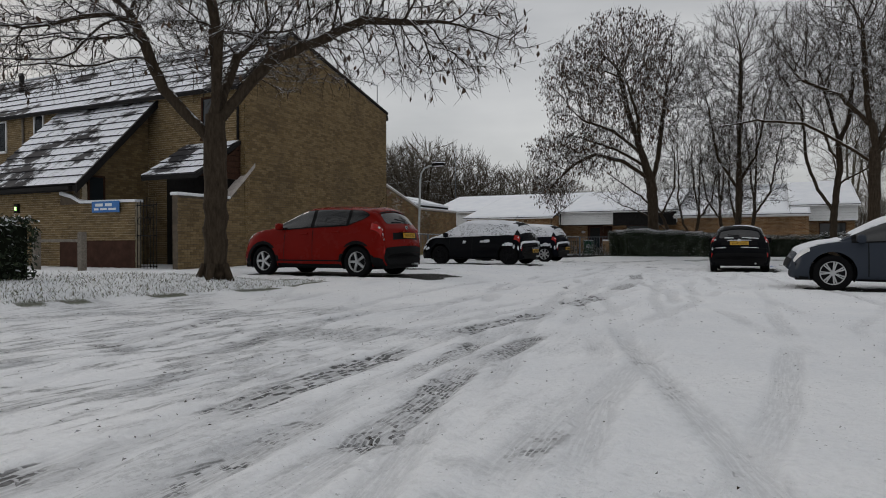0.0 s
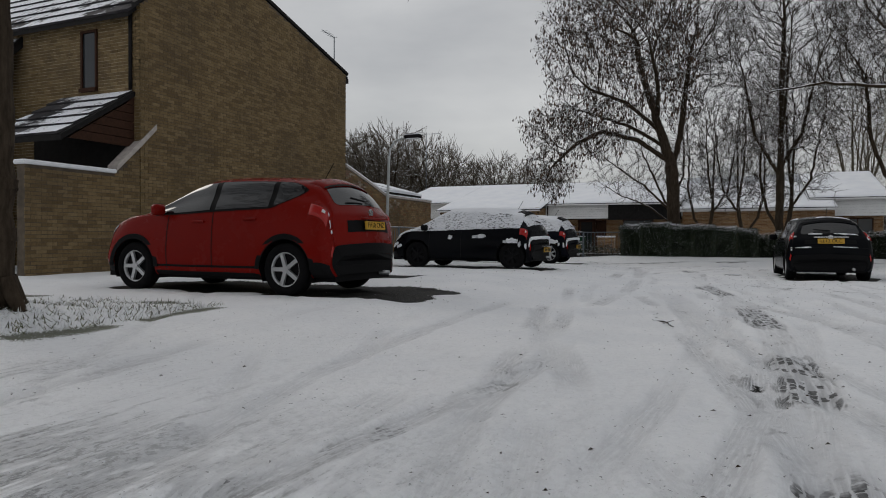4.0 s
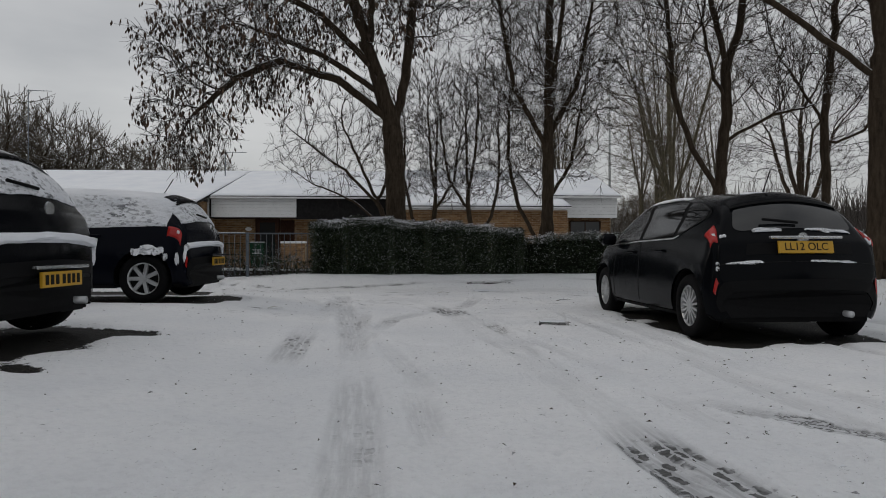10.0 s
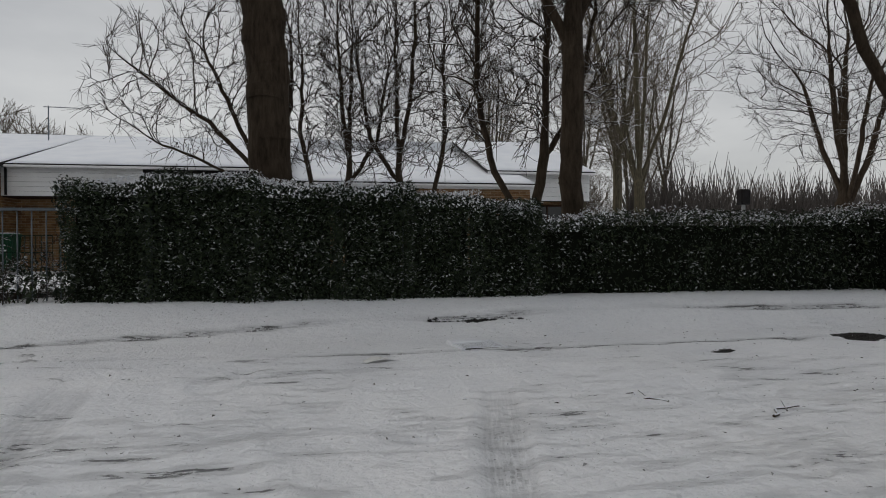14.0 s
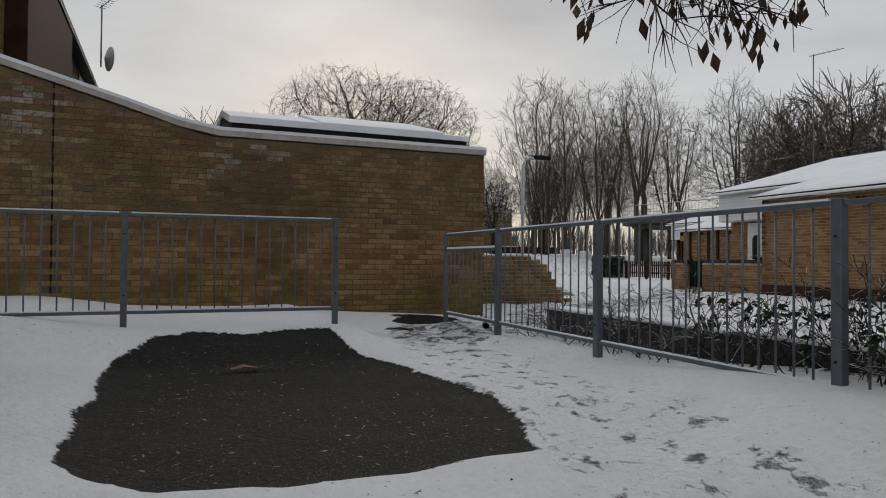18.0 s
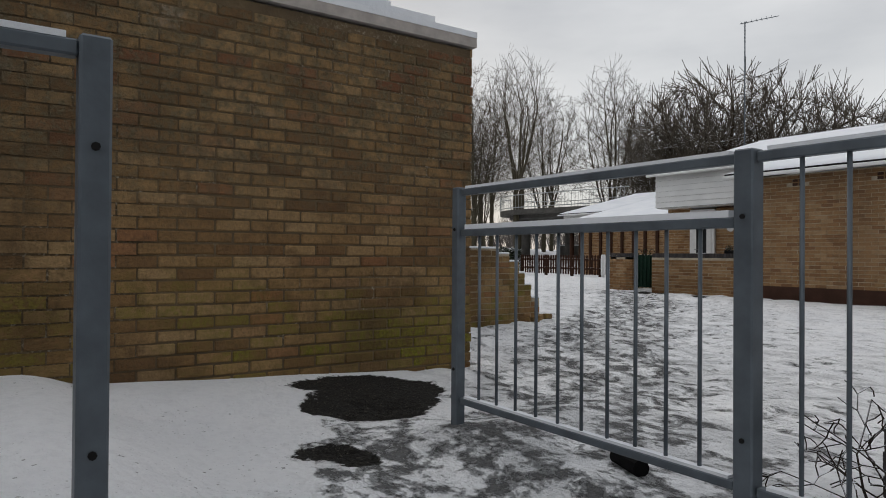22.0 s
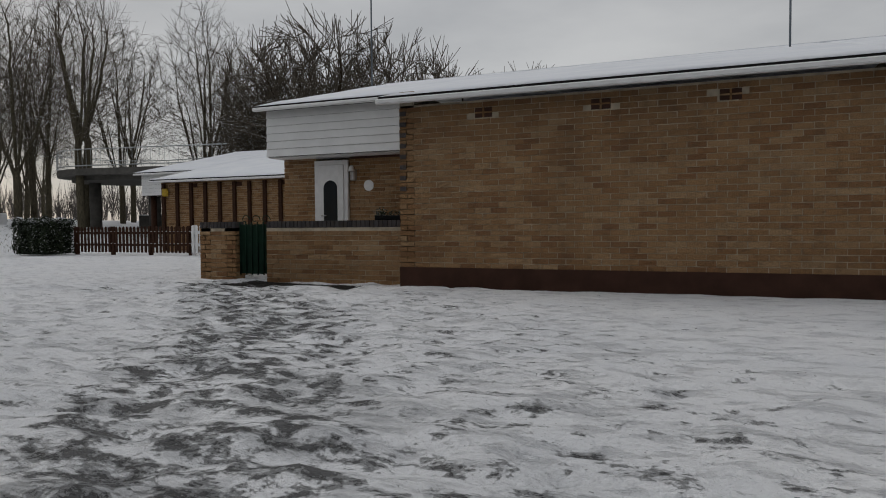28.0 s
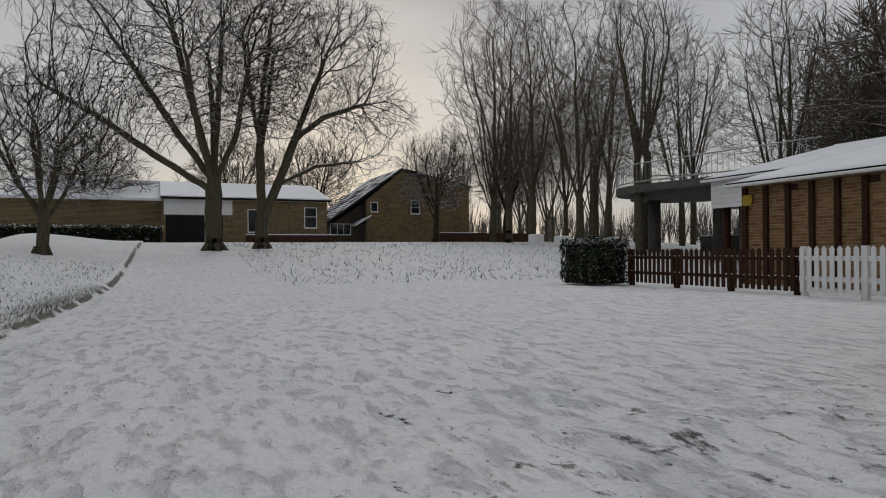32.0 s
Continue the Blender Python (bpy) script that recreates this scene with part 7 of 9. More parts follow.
        for u0, u1 in ((2.2, edges[0]), (edges[1], edges[2]), (edges[3], 10.4)):
            if u1 > u0 + 0.1:
                put("sill_trim", u0, u1, 0.0, 1.15 if cladding else 0.6, 0.006, "black_plastic", body, 20, 2)
        s = 1 if w0 < 6 else -1
        for u in (5.35, 6.45):
            p = sh.at(u, 2.72 if s > 0 else 9.28)
            bm = bmesh.new()
            bx(bm, p.x - 0.10, p.y - 0.015, p.z - 0.016, p.x + 0.10, p.y + 0.03 if s > 0 else p.y + 0.015, p.z + 0.016, 0.008)
            if s < 0:
                for v in bm.verts:
                    v.co.y -= 0.015
            part("door_handle", bm, paint, body)
        p = sh.at(7.6, 3.2 if s > 0 else 8.8)
        bm = bmesh.new()
        bx(bm, p.x - 0.07, p.y + s * 0.02, p.z - 0.02, p.x + 0.07, p.y + s * 0.20, p.z + 0.13, 0.03)
        mir = part("door_mirror", bm, paint, body, "", True)
        if cladding:
            for a in (rx, fxx):
                bm = bmesh.new()
                pts = [(a + q * math.cos(t), wheel_r + q * math.sin(t)) for q, t in [(arch * 0.98, k * math.pi / 14) for k in range(15)] + [(arch * 1.16, k * math.pi / 14) for k in range(14, -1, -1)]]
                y = s * 0.862 * fy
                vs = [bm.verts.new((px, y, pz)) for px, pz in pts]
                ws2 = [bm.verts.new((px, y - s * 0.04, pz)) for px, pz in pts]
                for k in range(14):
                    bm.faces.new((vs[k], vs[k + 1], vs[28 - k], vs[29 - k]))
                    bm.faces.new((vs[29 - k - 1], vs[29 - k], ws2[29 - k], ws2[29 - k - 1]))
                bmesh.ops.recalc_face_normals(bm, faces=bm.faces)
                part("arch_trim", bm, "black_plastic", body)
    sh.patch("rear_window", 3.12, 3.90, lambda u: 4.98 + 0.25 * abs((u - 3.5) / 0.4) ** 4, lambda u: 7.02 - 0.25 * abs((u - 3.5) / 0.4) ** 4, 0.006, "glass_dark", body, 20, 20)
    sh.patch("windscreen", 7.10, 7.92, 5.06, 6.94, 0.007, "glass_dark", body, 20, 20)
    if cladding:
        sh.patch("rear_bumper", 0.0, 0.78, 0.0, 12.0, 0.012, "black_plastic", body, 8, 40, "black plastic lower bumper")
        for a, b in ((0.0, 1.3), (10.7, 12.0)):
            sh.patch("bumper_corner", 1.2, max(1.4, edges[0]), a, b, 0.012, "black_plastic", body, 10, 8)
    else:
        sh.patch("rear_bumper", 0.0, 0.62, 0.6, 11.4, 0.008, "black_plastic", body, 6, 30)
        sh.patch("bumper_gap", 1.34, 1.37, 2.6, 9.4, 0.003, "ink", body, 1, 24)
    sh.patch("grille", 10.9, 11.9, 4.6, 7.4, 0.008, "black_plastic", body, 5, 8)
    # Spoiler, wiper, badge, plate, exhaust, aerial
    sh.patch("spoiler", 3.80, 4.35, 4.95, 7.05, 0.022, paint, body, 12, 20, taper=True)
    # Thin black strip: shade of the gap under the spoiler, as colour
    sh.patch("spoiler_edge", 3.80, 3.87, 4.95, 7.05, 0.022, "black_plastic", body, 3, 20)
    q = sh.at(3.2, 6)
    rod("wiper", (q.x - 0.02, 0.0, q.z + 0.03), (q.x - 0.0, 0.33, q.z + 0.06), 0.013, "black_plastic", body, n=6)
    e = sh.at(2.6, 6)
    bm = bmesh.new()
    bmesh.ops.create_cone(bm, cap_ends=True, segments=18, radius1=0.055, radius2=0.055, depth=0.012, matrix=Matrix.Translation((e.x - 0.012, 0, e.z)) @ Matrix.Rotation(math.pi / 2, 4, "Y"))
    part("badge", bm, "chrome", body)
    if plate:
        z = plate[1]
        us = np.linspace(0, 3, 200)
        u = float(us[np.argmin(np.abs(sh.points(us, np.full(200, 6.0))[:, 2] - z))])
        p, n = sh.at(u, 6), sh.normal(u, 6)
        tilt = math.degrees(math.atan2(n.z, -n.x)) * 0.6
        m = pose(p.x - 0.03, plate[2], z, 0, tilt, 0)
        bm = bmesh.new()
        bx(bm, -0.006, -0.26, -0.056, 0.02, 0.26, 0.056, 0.004)
        bmesh.ops.transform(bm, matrix=m, verts=bm.verts)
        pl = part("number_plate", bm, "plate_yellow", body, "yellow rear number plate")
        face = m @ Matrix.Translation((-0.0075, 0, 0)) @ Matrix(((0, 0, -1, 0), (-1, 0, 0, 0), (0, 1, 0, 0), (0, 0, 0, 1)))
        if plate[0]:
            lettering("plate_lettering", plate[0], 0.098, face, "ink", pl)
        else:
            for y in (-0.2, -0.135, -0.07, -0.005, 0.08, 0.145, 0.21):
                bm = bmesh.new()
                bx(bm, -0.009, y - 0.02, -0.035, -0.0065, y + 0.02, 0.035)
                bmesh.ops.transform(bm, matrix=m, verts=bm.verts)
                part("plate_bar", bm, "ink", pl)
        rec = sh.patch("plate_recess", u - 0.28, u + 0.28, 5.3, 6.7, 0.003, "black_plastic", body, 3, 6)
        bm = bmesh.new()
        bx(bm, p.x - 0.05, -0.34, z + 0.075, p.x + 0.0, 0.34, z + 0.10, 0.006)
        part("handle_strip", bm, "chrome" if paint == "paint_black" else paint, body)
    rod("exhaust", (-length / 2 + 0.02, -0.45, 0.27), (-length / 2 + 0.25, -0.45, 0.27), 0.03, "alloy", body, n=10)
    r = sh.at(4.6, 6)
    rod("roof_aerial", (r.x, 0, r.z), (r.x - 0.14, 0, r.z + 0.22), 0.006, "black_plastic", body, n=5)
    # Snow lying on the car
    def cap(u):
        return 3.04 + 0.5 * max(0.0, (u - 7.8) / 1.6)

    if snow == "deep":
        sh.patch("snow_cover", 3.12, 3.80, 4.35, 7.65, 0.014, "snow_crust", body, 30, 50, puff=0.007, wob=0.05, seed=seed, taper=True)
        sh.patch("snow_cover", 3.78, 9.9, cap, lambda u: 12 - cap(u), 0.018, "snow_crust", body, 120, 110, puff=0.008, wob=0.03, seed=seed, taper=True)
        # The same black gap shade, lifted clear of the snow
        sh.patch("spoiler_edge", 3.83, 3.90, 5.0, 7.0, 0.034, "black_plastic", body, 3, 20)
        sh.patch("snow_clump", 1.22, 1.52, 2.3, 9.7, 0.035, "snow", body, 10, 60, puff=0.01, wob=0.06, seed=seed + 2, taper=True)
        for far_side in (False, True):
            def at_w(w):
                return 12 - w if far_side else w
            for u0, u1, wa, wb, k in ((3.8, 4.75, 2.02, 2.28, 1), (3.55, 3.75, 1.8, 2.05, 2), (2.2, 2.9, 1.7, 2.1, 3), (5.32, 5.55, 2.42, 2.62, 4), (6.42, 6.65, 2.42, 2.62, 5), (9.3, 9.9, 1.9, 2.2, 7), (9.8, 10.6, 2.3, 2.6, 8)):
                sh.patch("snow_clump", u0, u1, at_w(wa), at_w(wb), 0.02, "snow", body, 26, 20, puff=0.012, wob=0.13, seed=seed + k, taper=True, oval=True)
    elif snow == "light":
        for u0, u1, wa, wb, k in ((3.02, 3.14, 5.35, 5.75, 1), (3.04, 3.13, 6.05, 6.9, 2), (2.9, 3.06, 4.2, 4.8, 3), (2.4, 3.1, 7.9, 8.5, 4), (1.33, 1.40, 5.0, 5.5, 5), (1.35, 1.40, 6.1, 6.7, 12), (1.2, 1.36, 3.9, 4.5, 6), (1.38, 1.46, 4.3, 4.7, 7), (5.2, 6.6, 4.95, 5.2, 8), (4.3, 5.0, 5.6, 6.9, 9), (8.2, 9.4, 4.6, 5.5, 10)):
            sh.patch("snow_clump", u0, u1, wa, wb, 0.012, "snow", body, 12, 28, puff=0.005, wob=0.07, seed=seed + k, taper=True, oval=True)
    elif snow == "dust":
        for u0, u1, wa, wb, k in ((2.35, 2.7, 3.15, 3.4, 1), (1.75, 2.1, 3.2, 3.35, 2), (1.9, 2.3, 8.7, 9.0, 3), (1.5, 1.62, 3.3, 4.0, 4), (1.5, 1.6, 7.6, 8.6, 5)):
            sh.patch("snow_clump", u0, u1, wa, wb, 0.01, "snow", body, 10, 10, puff=0.004, wob=0.09, seed=seed + k, taper=True, oval=True)
    elif snow == "bonnet":
        sh.patch("snow_cover", 8.05, 10.3, 4.1, 7.9, 0.010, "snow_crust", body, 40, 36, puff=0.006, wob=0.12, seed=seed, taper=True)
        sh.patch("snow_cover", 4.0, 7.8, 4.85, 7.15, 0.014, "snow_crust", body, 50, 36, puff=0.006, wob=0.06, seed=seed + 1, taper=True)
    return c


def standing(x, y):
    return (x, y, ground_at(x, y) - 0.02)


car("red", standing(-9.53, 8.38), 180, 4.31, 1.80, 1.62, "paint_red", "red crossover car with black lower trim on bare tarmac", ("FH10 CNZ", 0.93, 0.0), 5, False, "alloy", 0.345, (-1.22, 1.245), True, "dust", (2.3, 3.9, 2.6, 3.3), 1.25, seed=11)
car("hatch", standing(-9.03, 16.38), 178.5, 3.98, 1.76, 1.47, "paint_black", "black hatchback thickly covered with snow", (None, 0.46, 0.0), 7, False, "alloy_dark", 0.32, (-1.41, 1.12), False, "deep", (2.3, 3.8, 2.42, 3.02), 1.0, seed=12)
car("small", standing(-9.19, 20.78), 180, 3.98, 1.70, 1.47, "paint_navy", "dark blue hatchback thickly covered with snow", (None, 0.52, 0.0), 7, False, "alloy", 0.31, (-1.33, 1.15), False, "deep", (2.2, 3.7, 2.5, 3.05), 0.9, seed=13)
car("fiesta", standing(-0.94, 19.27), 92, 4.0, 1.72, 1.47, "paint_black", "black hatchback with silver alloy wheels and traces of snow", ("LL12 OLC", 0.89, 0.0), 15, False, "alloy", 0.31, (-1.40, 1.22), False, "light", (2.6, 3.8, 2.85, 3.95), 1.15, seed=14)
car("saloon", standing(2.42, 10.15), 180, 4.33, 1.78, 1.42, "paint_grey", "dark grey hatchback with multi-spoke alloys and snow on its bonnet", None, 7, True, "alloy", 0.33, (-1.25, 1.28), False, "bonnet", seed=15)

# ---- trees ----


def tube_mesh(name, segs, sides, material, parent, label=""):
    s = np.array([(*p, *q, a, b) for p, q, a, b in segs])
    p, q, ra, rb = s[:, :3], s[:, 3:6], s[:, 6], s[:, 7]
    d = q - p
    d /= np.maximum(np.linalg.norm(d, axis=1), 1e-9)[:, None]
    h = np.where(np.abs(d[:, 2:3]) > 0.9, np.array([[1.0, 0, 0]]), np.array([[0, 0, 1.0]]))
    u = np.cross(d, h)
    u /= np.linalg.norm(u, axis=1)[:, None]
    v = np.cross(d, u)
    t = np.arange(sides) * 2 * np.pi / sides
    ring = u[:, None] * np.cos(t)[None, :, None] + v[:, None] * np.sin(t)[None, :, None]
    ext = d * np.minimum(ra, rb)[:, None] * 0.4
    lo = (p - ext)[:, None] + ring * ra[:, None, None]
    hi = (q + ext)[:, None] + ring * rb[:, None, None]
    verts = np.concatenate([lo, hi], 1).reshape(-1, 3)
    k = np.arange(sides)
    one = np.stack([k, k + sides, (k + 1) % sides + sides, (k + 1) % sides], 1)
    f = (one[None] + (2 * sides) * np.arange(len(s))[:, None, None]).reshape(-1, 4)
    me = bpy.data.meshes.new(name)
    me.vertices.add(len(verts))
    me.vertices.foreach_set("co", verts.ravel())
    me.loops.add(f.size)
    me.loops.foreach_set("vertex_index", f.ravel().astype(np.int32))
    me.polygons.add(len(f))
    me.polygons.foreach_set("loop_start", np.arange(0, f.size, 4, dtype=np.int32))
    me.update()
    me.materials.append(MAT[material])
    me.shade_smooth()
    ob = new(name, me)
    ob.parent = parent
    return tagged(ob, label)


def turned(rng, d, angle):
    a = Vector(rng.normal(0, 1, 3)).cross(d)
    if a.length < 1e-6:
        a = Vector((1, 0, 0))
    return Matrix.Rotation(angle, 3, a.normalized()) @ d


def grow(rng, out, p, d, ln, r, lvl, P, tips):
    n = P["segs"][lvl]
    step = ln / n
    ra = r
    for i in range(n):
        d = (d + Vector(rng.normal(0, P["wob"][lvl], 3)) + Vector((0, 0, P["up"][lvl]))).normalized()
        q = p + d * step
        rb = max(P["fine"], r * (1 - 0.8 * (i + 1) / n))
        out[min(lvl, len(out) - 1)].append((p, q, ra, rb))
        f = (i + 1) / n
        if lvl < P["levels"] - 1 and f >= P["start"][lvl]:
            want = P["kids"][lvl]
            k = int(want) + (rng.random() < want - int(want))
            for _ in range(k):
                c = turned(rng, d, radians(rng.normal(P["angle"][lvl], 11)))
                grow(rng, out, q, c, ln * P["ratio"][lvl] * rng.uniform(0.7, 1.2) * (1.15 - 0.5 * f), max(P["fine"], rb * 0.62), lvl + 1, P, tips)
        p, ra = q, rb
    tips.append((p, d, lvl))


def colonize(rng, stems, goals, step, kill, reach, up, jitter, rounds):
    """Grows branches from given stems towards points spread through a crown. Returns nodes, parents and stem numbers."""
    P, par, own = [], [], []
    for k, line in enumerate(stems):
        line = [np.array(p, float) for p in line]
        if k == 0:
            last = -1
        else:
            last = int(np.argmin(np.linalg.norm(np.array(P) - line[0], axis=1)))
        first = 0 if k == 0 else 1
        for a, b in zip(line, line[1:]):
            n = max(1, int(np.linalg.norm(b - a) / step))
            for i in range(first if a is line[0] else 1, n + 1):
                P.append(a + (b - a) * i / n + (rng.normal(0, 0.012, 3) if len(P) > 3 else 0))
                par.append(last)
                own.append(k)
                last = len(P) - 1
    P, kids = [np.array(p) for p in P], [0] * len(P)
    A = np.array(P)
    d = np.linalg.norm(goals[:, None] - A[None], axis=2)
    near, dist = d.argmin(1), d.min(1)
    keep = dist > kill
    goals, near, dist = goals[keep], near[keep], dist[keep]
    for _ in range(rounds):
        act = np.flatnonzero(dist < reach)
        if not len(act):
            break
        base = np.array(P)
        acc = np.zeros((len(P), 3))
        np.add.at(acc, near[act], (goals[act] - base[near[act]]) / np.maximum(dist[act], 1e-6)[:, None])
        fresh = []
        for i in np.unique(near[act]):
            if kids[i] >= 3:
                continue
            v = acc[i] / max(np.linalg.norm(acc[i]), 1e-6)
            if par[i] >= 0:
                w = base[i] - base[par[i]]
                v = v + 0.85 * w / max(np.linalg.norm(w), 1e-6)
            v = v + rng.normal(0, jitter, 3) + np.array((0, 0, up))
            fresh.append((i, base[i] + v / np.linalg.norm(v) * step))
        if not fresh:
            break
        at = len(P)
        for i, q in fresh:
            kids[i] += 1
            P.append(q)
            par.append(int(i))
            own.append(-1)
            kids.append(0)
        Q = np.array([q for _, q in fresh])
        d = np.linalg.norm(goals[:, None] - Q[None], axis=2)
        k, m = d.argmin(1), d.min(1)
        better = m < dist
        near[better], dist[better] = at + k[better], m[better]
        full = np.array(kids) >= 3
        keep = (dist > kill) & ~full[near]
        goals, near, dist = goals[keep], near[keep], dist[keep]
    return np.array(P), np.array(par), np.array(own)


def tree(at, radius, stems, lobes, seed, label, count=900, step=0.25, bark="bark", twig="twig", fine=0.0065, spray=(3, 0.45), up=0.12, jitter=0.2, hang=0, hang_at=None, group="", root=True, droop=0.0, bends=2):
    """A bare tree. stems: lines from the ground up, the first the trunk, later ones limbs that leave it; lobes: (x, y, z, rx, ry, rz, share) of the crown; spray: fine twigs on each thin shoot, and their length."""
    rng = np.random.default_rng(seed)
    t = thing("tree", at, 0, label, "tree", group)
    share = np.array([b[6] for b in lobes], float)
    G = []
    for b, n in zip(lobes, (share / share.sum() * count).astype(int)):
        v = rng.normal(0, 1, (n, 3))
        v /= np.linalg.norm(v, axis=1)[:, None]
        G.append(np.array(b[:3]) + v * (rng.random(n) ** 0.42)[:, None] * np.array(b[3:6]))
    P, par, own = colonize(rng, stems, np.concatenate(G), step, step * 1.05, step * 18, up, jitter, 140)
    n = len(P)
    leaves, child = np.zeros(n), np.zeros(n, int)
    for i in range(n - 1, -1, -1):
        leaves[i] = max(leaves[i], 1.0)
        if par[i] >= 0:
            leaves[par[i]] += leaves[i]
            child[par[i]] += 1
    power = math.log(radius / fine) / math.log(max(leaves[0], 3))
    R = fine * leaves ** power
    trunk_s, limb_s, twig_s, ends = [], [], [], []
    top = max(0, max(np.flatnonzero(own == 0)))
    for i in range(n):
        if par[i] >= 0:
            a = R[par[i]] if own[i] == 0 or R[i] > 0.8 * R[par[i]] else min(R[par[i]], R[i] * 1.35)
            seg = (tuple(P[par[i]]), tuple(P[i]), a, R[i])
            (trunk_s if own[i] == 0 else limb_s if R[i] > max(0.028, radius * 0.16) else twig_s).append(seg)
        if R[i] < fine * 4.2 and own[i] < 0:
            w = P[i] - P[par[i]]
            w /= max(np.linalg.norm(w), 1e-6)
            for _ in range(spray[0] + (2 if child[i] == 0 else 0)):
                p, d, ln = P[i], w + rng.normal(0, 0.36, 3) + np.array((0, 0, up * 1.6 - droop)), spray[1] * rng.uniform(0.5, 1.2)
                for k in range(bends):
                    d = d / np.linalg.norm(d) + rng.normal(0, 0.16, 3) - np.array((0, 0, droop * 0.6))
                    q = p + d / np.linalg.norm(d) * ln / bends
                    twig_s.append((tuple(p), tuple(q), fine * (0.9 - 0.25 * k), fine * (0.68 - 0.25 * k)))
                    p = q
                ends.append(p)
    trunk = tube_mesh("trunk", trunk_s, 14, bark, t)
    if root:
        flare = [(Vector((0.85 * radius * math.cos(a), 0.85 * radius * math.sin(a), 0.25)), Vector((1.7 * radius * math.cos(a), 1.7 * radius * math.sin(a), -0.12)), radius * 0.42, radius * 0.25) for a in (0.3, 1.5, 2.6, 3.9, 5.1)]
        tube_mesh("root_flare", flare, 7, bark, trunk)
    if limb_s:
        tagged(tube_mesh("limb", limb_s, 7, bark, t), kind="stuff")
    tagged(tube_mesh("crown", twig_s, 3, twig, t, "bare twigs lined with snow"), kind="stuff")
    if hang:
        ends = [e for e in ends if hang_at is None or hang_at(e)]
        V, F = [], []
        for k in range(hang):
            c = ends[rng.integers(len(ends))] + rng.normal(0, 0.05, 3) - np.array((0, 0, 0.06))
            ln, w = rng.uniform(0.055, 0.10), rng.uniform(0.022, 0.040)
            ax = np.array((rng.normal(0, 0.25), rng.normal(0, 0.25), -1.0))
            ax /= np.linalg.norm(ax)
            e = np.cross(ax, rng.normal(0, 1, 3))
            e /= np.linalg.norm(e)
            q = np.cross(ax, e)
            V += [c - ax * ln, c + e * w, c + q * w * 0.6, c - e * w, c - q * w * 0.6, c + ax * ln]
            b = 6 * k
            F += [(b, b + 1, b + 2), (b, b + 2, b + 3), (b, b + 3, b + 4), (b, b + 4, b + 1), (b + 5, b + 2, b + 1), (b + 5, b + 3, b + 2), (b + 5, b + 4, b + 3), (b + 5, b + 1, b + 4)]
        tagged(mesh_part("seed_cluster", V, F, "seed_keys", t, "hanging brown seed clusters"), kind="stuff")
    return t


def vase(h, wide, seed, fork=0.22, leaders=5):
    """Stems and crown of a tree that forks low into steep leaders under a rounded top."""
    rng = random.Random(seed)
    z = h * fork
    stems = [[(0, 0, -0.3), (rng.uniform(-0.1, 0.1), rng.uniform(-0.1, 0.1), z), (rng.uniform(-0.3, 0.3), rng.uniform(-0.3, 0.3), h * 0.62)]]
    for k in range(leaders):
        a = k * 2 * math.pi / leaders + rng.uniform(-0.5, 0.5)
        r, z0 = wide * rng.uniform(0.32, 0.5), z * rng.uniform(0.7, 1.35)
        stems.append([(0, 0, z0), (r * 0.55 * math.cos(a), r * 0.55 * math.sin(a), z0 + 0.16 * h), (r * math.cos(a), r * math.sin(a), z0 + 0.36 * h)])
    lobes = [(0, 0, h * 0.64, wide, wide, h * 0.36, 1.0), (rng.uniform(-0.3, 0.3) * wide, rng.uniform(-0.3, 0.3) * wide, h * 0.5, wide * 0.9, wide * 0.9, h * 0.25, 0.35)]
    return stems, lobes


def stand(x, y):
    return (x, y, ground_at(x, y) - 0.02)


# By the red car, on the verge
tree(stand(-9.35, 4.45), 0.21,
     [[(0, 0, -0.25), (0.02, 0, 3.0), (-0.15, 0.1, 6.0)], [(0, 0, 2.9), (0.9, 0.5, 4.1), (2.4, 1.4, 4.9), (3.6, 2.1, 4.9)], [(0, 0, 2.5), (-0.9, -0.4, 3.6), (-1.4, -0.7, 5.0)],
      [(0, 0, 2.95), (0.5, -0.4, 4.3), (0.9, -1.2, 5.6)], [(0, 0, 3.0), (-0.3, 0.9, 4.4), (-0.6, 2.2, 5.4)]],
     [(0, 0, 6.0, 4.3, 4.3, 2.3, 1.0), (3.7, 2.1, 4.6, 1.7, 1.5, 0.9, 0.28), (-3.6, -1.7, 4.5, 1.9, 1.8, 0.9, 0.25), (0.5, 0.5, 4.6, 3.2, 3.2, 0.9, 0.2)], 3,
     "bare verge tree with a thick forked trunk and snowy twigs", count=3150, step=0.22, spray=(3, 0.40), hang=700, droop=0.05)
